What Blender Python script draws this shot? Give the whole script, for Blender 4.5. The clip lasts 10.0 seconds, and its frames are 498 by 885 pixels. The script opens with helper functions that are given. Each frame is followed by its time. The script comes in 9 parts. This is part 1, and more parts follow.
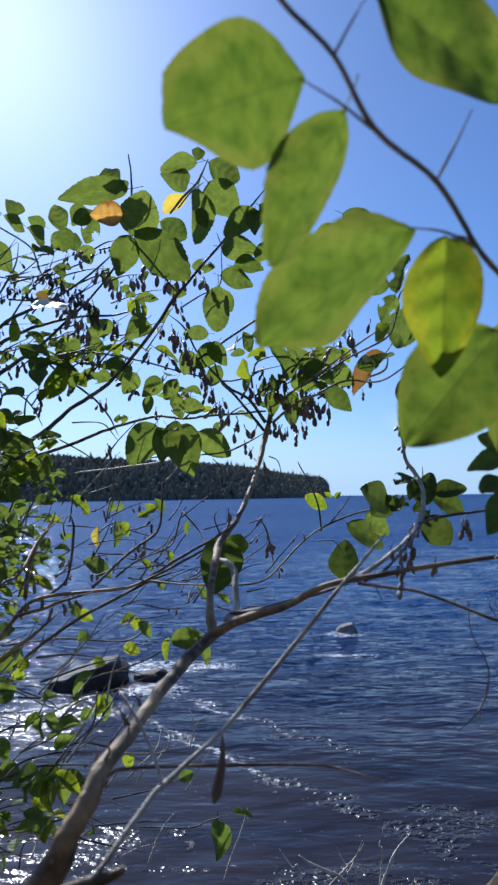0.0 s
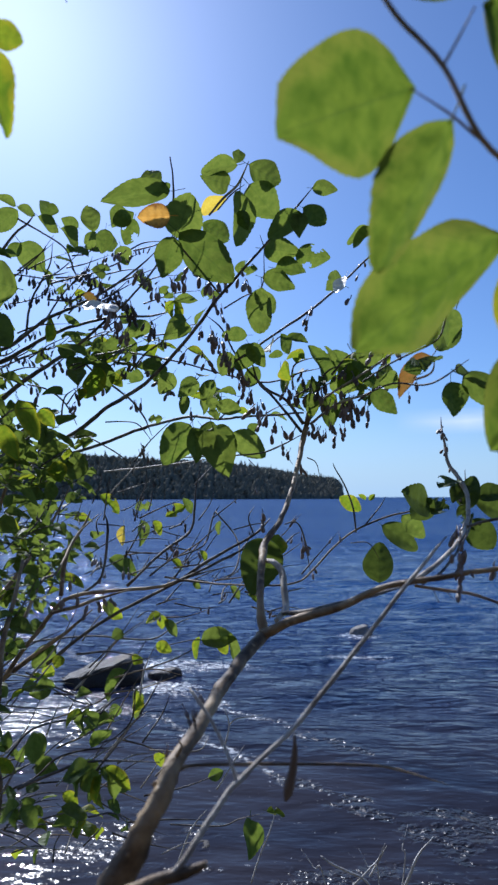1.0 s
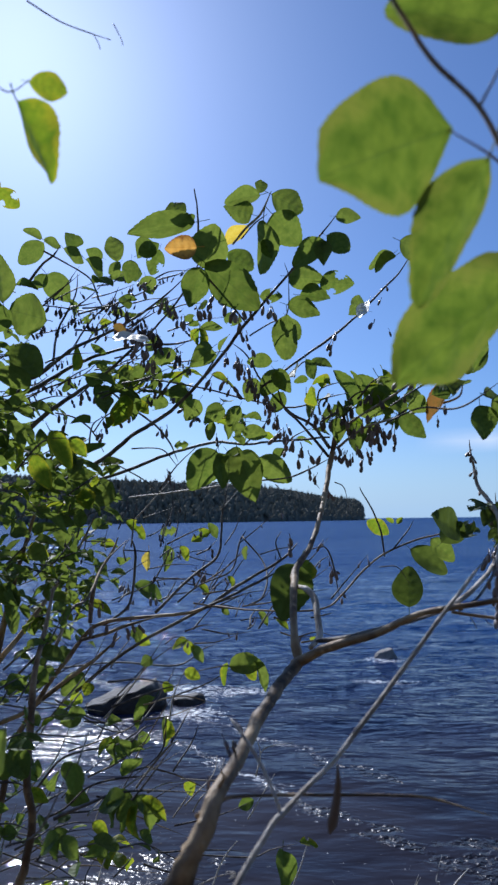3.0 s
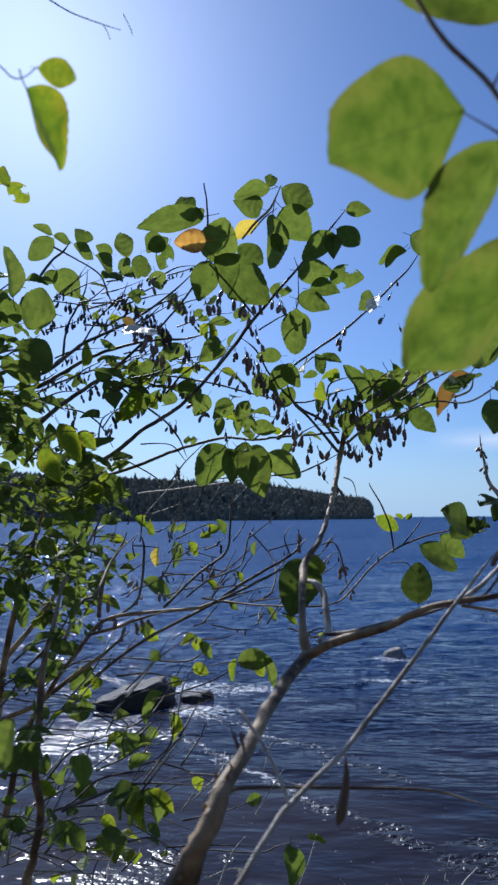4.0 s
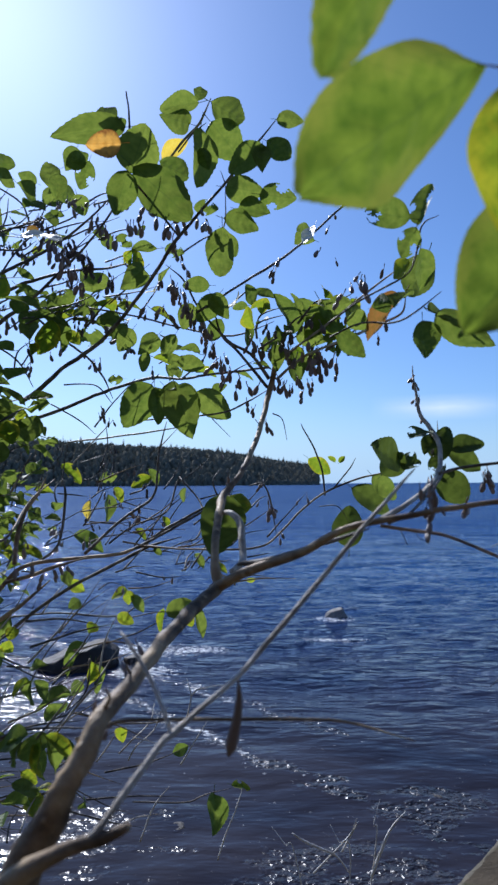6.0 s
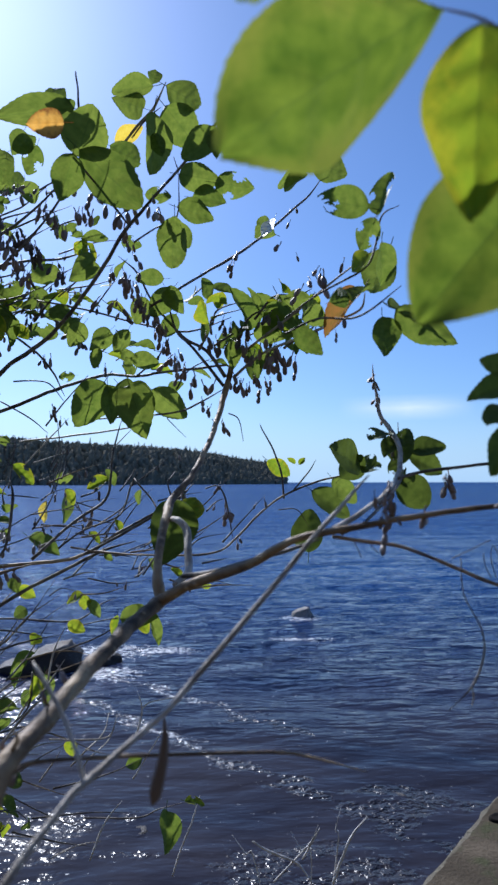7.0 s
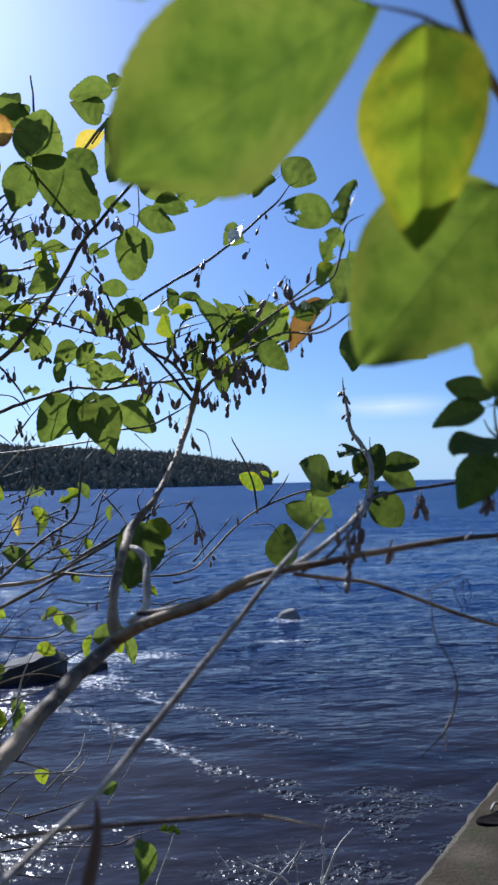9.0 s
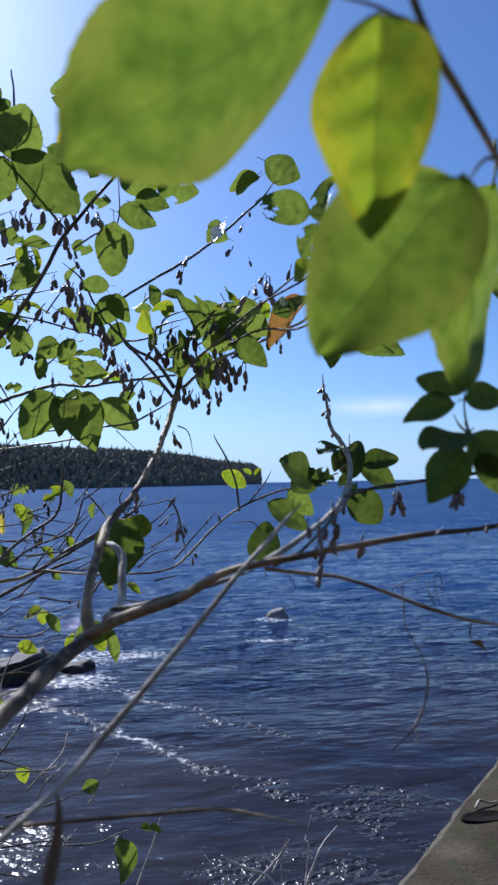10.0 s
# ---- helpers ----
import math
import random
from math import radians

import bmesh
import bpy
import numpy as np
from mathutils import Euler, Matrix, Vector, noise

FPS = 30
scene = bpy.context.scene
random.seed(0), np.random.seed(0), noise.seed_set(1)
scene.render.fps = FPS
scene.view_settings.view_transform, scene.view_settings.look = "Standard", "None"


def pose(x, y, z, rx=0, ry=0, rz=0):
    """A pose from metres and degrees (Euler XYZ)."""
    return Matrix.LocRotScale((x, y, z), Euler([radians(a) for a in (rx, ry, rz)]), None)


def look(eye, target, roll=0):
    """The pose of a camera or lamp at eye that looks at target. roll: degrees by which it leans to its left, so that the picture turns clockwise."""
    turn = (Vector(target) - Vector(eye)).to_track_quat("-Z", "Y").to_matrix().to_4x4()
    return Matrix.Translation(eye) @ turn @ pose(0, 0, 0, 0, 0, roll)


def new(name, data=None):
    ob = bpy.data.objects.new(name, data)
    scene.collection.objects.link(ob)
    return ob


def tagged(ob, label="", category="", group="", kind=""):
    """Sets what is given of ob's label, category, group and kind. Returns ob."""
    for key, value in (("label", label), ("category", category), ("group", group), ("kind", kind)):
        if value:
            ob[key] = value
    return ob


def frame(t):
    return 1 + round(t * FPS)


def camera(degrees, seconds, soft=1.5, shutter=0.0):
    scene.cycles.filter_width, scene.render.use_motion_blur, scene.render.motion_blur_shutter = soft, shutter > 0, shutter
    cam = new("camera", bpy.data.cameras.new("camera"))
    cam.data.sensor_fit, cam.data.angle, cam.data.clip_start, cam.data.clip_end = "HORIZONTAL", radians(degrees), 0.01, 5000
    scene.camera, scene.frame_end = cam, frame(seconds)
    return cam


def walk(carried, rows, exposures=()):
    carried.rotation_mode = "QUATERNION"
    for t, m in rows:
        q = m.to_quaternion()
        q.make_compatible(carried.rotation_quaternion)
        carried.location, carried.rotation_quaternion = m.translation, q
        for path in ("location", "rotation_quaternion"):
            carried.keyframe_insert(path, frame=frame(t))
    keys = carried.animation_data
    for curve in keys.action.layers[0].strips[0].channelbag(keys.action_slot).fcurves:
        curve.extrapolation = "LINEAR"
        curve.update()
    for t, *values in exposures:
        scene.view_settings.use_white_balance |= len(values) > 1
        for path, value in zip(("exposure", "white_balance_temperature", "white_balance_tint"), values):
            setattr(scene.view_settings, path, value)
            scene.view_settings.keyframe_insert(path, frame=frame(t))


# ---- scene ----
cam = camera(40.4, 10.0, soft=2.5)
cam.data.dof.use_dof, cam.data.dof.focus_distance, cam.data.dof.aperture_fstop = True, 1.15, 19.0
PATH = [
    (0, (0.015, -0.018, 2.501), (-0.032, 1.975, 2.66), -0.7),
    (0.5, (-0.001, -0.023, 2.503), (-0.069, 1.97, 2.656), -0.4),
    (1, (-0.019, -0.024, 2.502), (-0.107, 1.968, 2.662), -0.0),
    (1.5, (-0.018, -0.026, 2.504), (-0.077, 1.962, 2.713), -1.0),
    (2, (-0.025, -0.024, 2.5), (-0.112, 1.962, 2.718), -0.1),
    (2.5, (-0.025, -0.024, 2.502), (-0.142, 1.96, 2.723), -0.5),
    (3, (-0.029, -0.03, 2.506), (-0.174, 1.952, 2.732), -0.7),
    (4.5, (-0.029, -0.021, 2.49), (-0.204, 1.96, 2.701), -0.4),
    (5, (-0.019, 0.0, 2.471), (-0.159, 1.989, 2.622), -0.6),
    (5.5, (-0.014, 0.013, 2.466), (-0.129, 2.006, 2.6), -0.4),
    (6, (-0.002, 0.032, 2.465), (-0.022, 2.029, 2.585), -0.2),
    (6.2, (0.001, 0.042, 2.465), (0.019, 2.038, 2.588), -0.0),
    (7.5, (0.026, 0.088, 2.477), (0.116, 2.084, 2.583), -0.4),
    (8, (0.035, 0.104, 2.485), (0.142, 2.099, 2.58), -0.8),
    (8.5, (0.034, 0.105, 2.488), (0.138, 2.099, 2.6), -0.7),
    (9, (0.034, 0.098, 2.489), (0.155, 2.091, 2.609), -1.2),
    (9.5, (0.041, 0.094, 2.489), (0.182, 2.086, 2.604), -1.2),
    (10, (0.044, 0.098, 2.486), (0.196, 2.089, 2.604), -1.1),
]
walk(cam, [(t, look(eye, target, roll)) for t, eye, target, roll in PATH], [(0, 0.56, 5650, 13), (1, 0.49, 5650, 13), (2, 0.4, 5650, 13), (3, 0.37, 5650, 13), (4.5, 0.33, 5650, 13), (5.5, 0.49, 5650, 13), (6.2, 0.53, 5650, 13), (7.5, 0.62, 5650, 13), (8.5, 0.62, 5650, 13), (9.2, 0.55, 5650, 13), (10, 0.6, 5650, 13)])

# ---- light and sky ----
SUN_AZ, SUN_EL = radians(-24.5), radians(36.5)  # from +y towards +x, and above the horizon
sun_way = Vector((math.sin(SUN_AZ) * math.cos(SUN_EL), math.cos(SUN_AZ) * math.cos(SUN_EL), math.sin(SUN_EL)))
sun = new("sun", bpy.data.lights.new("sun", "SUN"))
sun.data.energy, sun.data.angle, sun.data.color = 4.2, radians(0.53), (1.0, 0.96, 0.9)
sun.matrix_world = look(sun_way * 50, (0, 0, 0))

world = bpy.data.worlds.new("sky")
scene.world = world
world.use_nodes = True
wn, wl = world.node_tree.nodes, world.node_tree.links
wn.clear()
sky = wn.new("ShaderNodeTexSky")
sky.sky_type, sky.sun_disc = "NISHITA", False
sky.sun_elevation, sky.sun_rotation = SUN_EL, SUN_AZ
sky.altitude, sky.air_density, sky.dust_density, sky.ozone_density = 0, 1.0, 0.72, 6.0
# a thin bank of cloud low over the open water
geo = wn.new("ShaderNodeTexCoord")
sep = wn.new("ShaderNodeSeparateXYZ")
wl.new(geo.outputs["Generated"], sep.inputs[0])


def wmath(op, a, b=0.0, clamp=False):
    n = wn.new("ShaderNodeMath")
    n.operation, n.use_clamp = op, clamp
    for i, v in enumerate((a, b)):
        if isinstance(v, (int, float)):
            n.inputs[i].default_value = v
        else:
            wl.new(v, n.inputs[i])
    return n.outputs[0]


stretch = wn.new("ShaderNodeMapping")
stretch.inputs["Scale"].default_value = (9, 9, 34)
wl.new(geo.outputs["Generated"], stretch.inputs[0])
puff = wn.new("ShaderNodeTexNoise")
puff.inputs["Scale"].default_value, puff.inputs["Detail"].default_value = 1.3, 6
wl.new(stretch.outputs[0], puff.inputs[0])
az = wmath("DIVIDE", sep.outputs["X"], sep.outputs["Y"])
in_x = wmath("SUBTRACT", 1.0, wmath("MULTIPLY", wmath("ABSOLUTE", wmath("SUBTRACT", az, 0.275)), 9.5), True)
in_z = wmath("SUBTRACT", 1.0, wmath("MULTIPLY", wmath("ABSOLUTE", wmath("SUBTRACT", sep.outputs["Z"], 0.107)), 52.0), True)
cloud = wmath("MULTIPLY", wmath("MULTIPLY", in_x, in_z), wmath("MULTIPLY", puff.outputs["Fac"], 1.7), True)
mixc = wn.new("ShaderNodeMix")
mixc.data_type = "RGBA"
wl.new(cloud, mixc.inputs["Factor"])
low = wn.new("ShaderNodeMix")  # clear air down to the horizon
low.data_type = "RGBA"
wl.new(wmath("MULTIPLY", wmath("MULTIPLY", wmath("SUBTRACT", 0.11, sep.outputs["Z"]), 10.0, True), 0.75), low.inputs["Factor"])
wl.new(sky.outputs[0], low.inputs["A"])
low.inputs["B"].default_value = (5.4, 7.2, 8.4, 1)
wl.new(low.outputs["Result"], mixc.inputs["A"])
mixc.inputs["B"].default_value = (8.5, 8.8, 9.2, 1)
bg = wn.new("ShaderNodeBackground")
bg.inputs["Strength"].default_value = 0.068
tint = wn.new("ShaderNodeMix")
tint.data_type, tint.blend_type = "RGBA", "MULTIPLY"
tint.inputs["Factor"].default_value = 1.0
tint.inputs["B"].default_value = (0.88, 0.98, 1.10, 1)  # clear northern air
wl.new(mixc.outputs["Result"], tint.inputs["A"])
wl.new(tint.outputs["Result"], bg.inputs[0])
wl.new(bg.outputs[0], wn.new("ShaderNodeOutputWorld").inputs[0])

# ---- materials ----


class Mat:
    """A node material with short calls to add and join nodes."""

    def __init__(self, name):
        self.m = bpy.data.materials.new(name)
        self.m.use_nodes = True
        self.t = self.m.node_tree
        self.t.nodes.clear()

    def add(self, kind, ins=(), **props):
        n = self.t.nodes.new("ShaderNode" + kind)
        for k, v in props.items():
            setattr(n, k, v)
        for k, v in dict(ins).items():
            self.put(n, k, v)
        return n

    def put(self, n, k, v):
        if isinstance(v, bpy.types.NodeSocket):
            self.t.links.new(v, n.inputs[k])
        else:
            n.inputs[k].default_value = v

    def math(self, op, a, b=0.0, clamp=False):
        n = self.add("Math", {0: a, 1: b}, operation=op, use_clamp=clamp)
        return n.outputs[0]

    def noise(self, vec, scale, detail=4.0, rough=0.55):
        n = self.add("TexNoise", {"Scale": scale, "Detail": detail, "Roughness": rough})
        if vec is not None:
            self.put(n, "Vector", vec)
        return n.outputs["Fac"]

    def ramp(self, fac, stops):
        n = self.add("ValToRGB", {0: fac})
        e = n.color_ramp.elements
        while len(e) < len(stops):
            e.new(0.5)
        for el, (p, c) in zip(e, stops):
            el.position, el.color = p, (*c, 1)
        return n.outputs[0]

    def mix(self, fac, a, b, blend="MIX"):
        n = self.add("Mix", data_type="RGBA", blend_type=blend)
        self.put(n, "Factor", fac)
        self.put(n, "A", a if isinstance(a, bpy.types.NodeSocket) else (*a, 1))
        self.put(n, "B", b if isinstance(b, bpy.types.NodeSocket) else (*b, 1))
        return n.outputs["Result"]

    def bump(self, height, strength, distance=0.01, normal=None):
        n = self.add("Bump", {"Strength": strength, "Distance": distance, "Height": height})
        if normal is not None:
            self.put(n, "Normal", normal)
        return n.outputs[0]

    def out(self, shader):
        o = self.add("OutputMaterial")
        self.t.links.new(shader, o.inputs[0])
        return self.m


def leaf_material(name, deep, pale, through_deep, through_pale, share=0.5, edge=None, wax=(0.55, 0.2)):
    """Leaf blade: waxy skin over a body that lets sunlight through; midrib and side veins from the blade's own UV."""
    k = Mat(name)
    uv = k.add("TexCoord").outputs["UV"]
    s = k.add("SeparateXYZ", {0: uv})
    across = k.math("ABSOLUTE", k.math("SUBTRACT", s.outputs[0], 0.5))
    rib = k.math("SUBTRACT", 1.0, k.math("MULTIPLY", across, 38.0), True)
    bend = k.noise(uv, 4.0, 2)
    wave = k.math("FRACT", k.math("ADD", k.math("SUBTRACT", k.math("MULTIPLY", s.outputs[1], 8.0), k.math("MULTIPLY", across, 6.0)), k.math("MULTIPLY", bend, 0.5)))
    side = k.math("SUBTRACT", 1.0, k.math("MULTIPLY", k.math("ABSOLUTE", k.math("SUBTRACT", wave, 0.5)), 9.0), True)
    veins = k.math("MAXIMUM", rib, k.math("MULTIPLY", side, 0.4))
    rnd = k.math("FRACT", k.math("ADD", k.add("ObjectInfo").outputs["Random"], k.add("NewGeometry").outputs["Random Per Island"]))
    place = uv
    shift = k.add("VectorMath", {0: place, }, operation="MULTIPLY_ADD")
    k.put(shift, 1, k.add("CombineXYZ", {0: 1.0, 1: 1.6, 2: 1.0}).outputs[0])
    k.put(shift, 2, k.add("VectorMath", {0: (31.0, 17.0, 7.0), 1: k.add("CombineXYZ", {0: rnd, 1: rnd, 2: rnd}).outputs[0]}, operation="MULTIPLY").outputs[0])
    blotch = k.noise(shift.outputs[0], 5.0, 5)
    fine = k.noise(shift.outputs[0], 40.0, 3)
    tone = k.math("ADD", k.math("MULTIPLY", blotch, 1.7), k.math("SUBTRACT", k.math("MULTIPLY", rnd, 0.45), 0.5))
    top = k.mix(k.math("SUBTRACT", tone, 0.1, True), deep, pale)
    low = k.mix(k.math("SUBTRACT", tone, 0.1, True), through_deep, through_pale)
    if edge:  # browned rim
        rim = k.math("MULTIPLY", k.math("SUBTRACT", k.math("ADD", across, k.math("MULTIPLY", blotch, 0.7)), 0.62), 4.0, True)
        top, low = k.mix(rim, top, edge), k.mix(rim, low, edge)
    top = k.mix(k.math("MULTIPLY", veins, 0.25), top, pale)
    low = k.mix(k.math("MULTIPLY", veins, 0.38), low, deep)
    spots = k.ramp(fine, [(0.69, (0, 0, 0)), (0.75, (1, 1, 1))])
    top = k.mix(k.math("MULTIPLY", spots, 0.5), top, (0.09, 0.06, 0.02))
    nrm = k.bump(k.math("ADD", k.math("MULTIPLY", veins, -0.6), k.math("MULTIPLY", fine, 0.2)), 0.15, 0.004)
    skin = k.add("BsdfPrincipled", {"Base Color": top, "Roughness": wax[0], "Normal": nrm, "Specular IOR Level": wax[1]})
    glow = k.add("BsdfTranslucent", {"Color": low, "Normal": nrm})
    return k.out(k.add("MixShader", {0: share, 1: skin.outputs[0], 2: glow.outputs[0]}).outputs[0])


LEAVES = {
    "green": leaf_material("leaf_green", (0.055, 0.095, 0.022), (0.105, 0.165, 0.04), (0.115, 0.175, 0.022), (0.25, 0.31, 0.045), 0.5),
    "fresh": leaf_material("leaf_fresh_green", (0.055, 0.1, 0.018), (0.105, 0.165, 0.03), (0.075, 0.135, 0.012), (0.225, 0.295, 0.03), 0.52, (0.2, 0.23, 0.03)),
    "dark": leaf_material("leaf_shaded_green", (0.04, 0.068, 0.017), (0.08, 0.125, 0.03), (0.08, 0.12, 0.016), (0.18, 0.24, 0.035), 0.3),
    "lime": leaf_material("leaf_yellow_green", (0.05, 0.09, 0.015), (0.1, 0.15, 0.02), (0.18, 0.29, 0.014), (0.36, 0.41, 0.02), 0.54, (0.42, 0.4, 0.02)),
    "yellow": leaf_material("leaf_yellow", (0.42, 0.3, 0.03), (0.6, 0.45, 0.06), (0.85, 0.6, 0.05), (0.95, 0.75, 0.12), 0.5),
    "orange": leaf_material("leaf_orange", (0.35, 0.14, 0.03), (0.5, 0.24, 0.05), (0.9, 0.42, 0.05), (0.95, 0.55, 0.12), 0.5, (0.3, 0.12, 0.03)),
    "brown": leaf_material("leaf_half_brown", (0.05, 0.07, 0.015), (0.16, 0.09, 0.03), (0.2, 0.18, 0.03), (0.46, 0.2, 0.05), 0.4, (0.3, 0.13, 0.03)),
    "pale": leaf_material("leaf_glare_white", (0.7, 0.7, 0.64), (0.85, 0.85, 0.8), (0.5, 0.55, 0.35), (0.7, 0.75, 0.55), 0.35, wax=(0.42, 0.7)),
}


def bark_material(name, dark, mid, light, scale=1.0):
    k = Mat(name)
    p = k.add("TexCoord").outputs["Object"]
    big = k.noise(p, 22 * scale, 5)
    small = k.noise(p, 170 * scale, 4, 0.65)
    lent = k.add("TexVoronoi", {"Vector": p, "Scale": 95 * scale})
    c = k.ramp(big, [(0.4, dark), (0.5, mid), (0.6, light)])
    c = k.mix(k.math("MULTIPLY", small, 0.55), c, dark)
    dots = k.ramp(lent.outputs["Distance"], [(0.1, (1, 1, 1)), (0.22, (0, 0, 0))])
    c = k.mix(k.math("MULTIPLY", dots, 0.55), c, light)
    h = k.math("ADD", k.math("MULTIPLY", big, 0.6), k.math("ADD", k.math("MULTIPLY", small, 0.5), k.math("MULTIPLY", dots, 0.25)))
    nrm = k.bump(h, 0.7, 0.004)
    return k.out(k.add("BsdfPrincipled", {"Base Color": c, "Roughness": 0.62, "Normal": nrm, "Specular IOR Level": 0.3}).outputs[0])


BARK = bark_material("bark_grey_brown", (0.12, 0.078, 0.045), (0.38, 0.265, 0.145), (0.58, 0.43, 0.25))
OLD_BARK = bark_material("bark_old", (0.045, 0.028, 0.016), (0.25, 0.17, 0.095), (0.52, 0.385, 0.225), 1.0)
TWIG = bark_material("bark_twig", (0.065, 0.053, 0.045), (0.15, 0.128, 0.105), (0.28, 0.245, 0.2), 2.0)
PALE_TWIG = bark_material("bark_pale_twig", (0.27, 0.225, 0.17), (0.5, 0.44, 0.35), (0.7, 0.64, 0.54), 2.0)
WHITE_TWIG = bark_material("bark_bleached_twig", (0.5, 0.47, 0.42), (0.75, 0.72, 0.66), (0.85, 0.83, 0.78), 2.0)
RED_TWIG = bark_material("bark_young_shoot", (0.17, 0.14, 0.1), (0.32, 0.26, 0.17), (0.48, 0.32, 0.2), 2.0)


def catkin_material():
    k = Mat("catkin")
    p = k.add("TexCoord").outputs["Object"]
    rnd = k.math("FRACT", k.math("ADD", k.add("ObjectInfo").outputs["Random"], k.add("NewGeometry").outputs["Random Per Island"]))
    v = k.add("TexVoronoi", {"Vector": p, "Scale": 14.0})
    c = k.mix(rnd, (0.17, 0.138, 0.135), (0.38, 0.3, 0.27))
    c = k.mix(k.math("MULTIPLY", v.outputs["Distance"], 0.5), c, (0.16, 0.125, 0.11))
    nrm = k.bump(v.outputs["Distance"], 0.8, 0.05)
    return k.out(k.add("BsdfPrincipled", {"Base Color": c, "Roughness": 0.5, "Normal": nrm}).outputs[0])


CATKIN = catkin_material()


def water_material():
    k = Mat("lake_water")
    p = k.add("TexCoord").outputs["Object"]
    s = k.add("SeparateXYZ", {0: p})
    y = s.outputs[1]
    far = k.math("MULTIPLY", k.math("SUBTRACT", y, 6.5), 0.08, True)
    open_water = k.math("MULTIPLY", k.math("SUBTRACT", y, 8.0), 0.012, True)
    m1 = k.add("Mapping", {0: p, "Scale": (0.75, 1.45, 1), "Rotation": (0, 0, 0.12)}).outputs[0]
    m2 = k.add("Mapping", {0: p, "Scale": (0.7, 1.9, 1), "Rotation": (0, 0, -0.2)}).outputs[0]
    m3 = k.add("Mapping", {0: p, "Scale": (0.05, 0.28, 1)}).outputs[0]
    m4 = k.add("Mapping", {0: p, "Scale": (0.012, 0.07, 1), "Rotation": (0, 0, 0.05)}).outputs[0]
    swell = k.noise(m1, 1.5, 2, 0.5)
    chop = k.noise(m2, 2.5, 3, 0.5)
    ripple = k.noise(m2, 6.0, 3, 0.5)
    fine = k.noise(p, 34.0, 2, 0.5)
    gust = k.noise(m3, 1.0, 4, 0.6)
    sweep = k.noise(m4, 1.0, 4, 0.6)
    near = k.math("MULTIPLY", k.math("SUBTRACT", 9.6, y), 0.3, True)  # sheltered shallows
    nrm = k.bump(sweep, k.math("MULTIPLY", open_water, 0.03), 9.0)
    nrm = k.bump(gust, k.math("MULTIPLY", far, 0.08), 1.2, nrm)
    mid = k.math("MULTIPLY", k.math("SUBTRACT", y, 10.0), 0.08, True)
    outer = k.math("MULTIPLY", k.math("SUBTRACT", y, 12.0), 0.05, True)
    calm = k.math("SUBTRACT", k.math("SUBTRACT", 1.05, k.math("MULTIPLY", outer, 0.75)), k.math("MULTIPLY", near, 0.8))
    nrm = k.bump(swell, calm, 0.1, nrm)
    nrm = k.bump(chop, calm, 0.1, nrm)
    nrm = k.bump(ripple, k.math("SUBTRACT", k.math("ADD", 0.6, k.math("MULTIPLY", gust, 0.8)), k.math("MAXIMUM", k.math("MULTIPLY", near, 1.0), k.math("MULTIPLY", outer, 0.8))), 0.06, nrm)
    nrm = k.bump(fine, k.math("SUBTRACT", 1.0, k.math("MULTIPLY", k.math("MAXIMUM", near, mid), 0.9)), 0.007, nrm)
    # broken water: behind the flat rock, along the crests that run in to the bank, over the reef, and over the stones by the shore
    x = s.outputs[0]

    def stripe(value, at, half):
        return k.math("SUBTRACT", 1.0, k.math("DIVIDE", k.math("ABSOLUTE", k.math("SUBTRACT", value, at)), half), True)

    def patch(px, py, rx, ry):
        dx, dy = k.math("DIVIDE", k.math("SUBTRACT", x, px), rx), k.math("DIVIDE", k.math("SUBTRACT", y, py), ry)
        return k.math("SUBTRACT", 1.0, k.math("ADD", k.math("MULTIPLY", dx, dx), k.math("MULTIPLY", dy, dy)), True)

    run = k.math("ADD", k.math("ADD", x, y), k.math("MULTIPLY", swell, 1.1))
    crests = k.math("MAXIMUM", stripe(run, 6.85, 0.3), k.math("MULTIPLY", stripe(run, 8.15, 0.28), k.math("LESS_THAN", x, 0.9)))
    reef = k.math("MULTIPLY", stripe(y, 10.2, 0.7), stripe(x, -1.1, 1.6))
    broken = k.math("MAXIMUM", crests, reef)
    for px, py, rx, ry, force in ((-2.6, 7.9, 1.4, 1.4, 0.85), (-2.0, 9.1, 1.5, 0.6, 0.8), (-1.2, 5.0, 1.1, 1.0, 0.75), (0.6, 4.5, 1.2, 0.6, 0.8), (1.2, 10.9, 0.8, 0.25, 0.75), (1.3, 5.4, 0.9, 0.4, 0.9)):
        broken = k.math("MAXIMUM", broken, k.math("MULTIPLY", patch(px, py, rx, ry), force))
    paw = k.noise(k.add("Mapping", {0: p, "Scale": (0.9, 1.7, 1), "Location": (3, 1, 0)}).outputs[0], 2.4, 4, 0.65)
    paw = k.math("MULTIPLY", k.math("SUBTRACT", k.math("ADD", paw, k.math("MULTIPLY", broken, 0.36)), 0.68), 9.0, True)
    nrm = k.bump(k.noise(p, 15.0, 2, 0.5), k.math("MULTIPLY", paw, k.math("ADD", 0.38, k.math("MULTIPLY", k.math("MAXIMUM", crests, k.math("MULTIPLY", k.math("ADD", x, 0.9), 0.5, True)), 0.6))), 0.056, nrm)
    # single steep wavelets farther out that catch the sun
    m5 = k.add("Mapping", {0: p, "Scale": (1.1, 1.5, 1), "Location": (7, 2, 0)}).outputs[0]
    wavelet = k.math("MULTIPLY", k.math("SUBTRACT", k.noise(m5, 1.4, 3, 0.6), 0.57), 10.0, True)
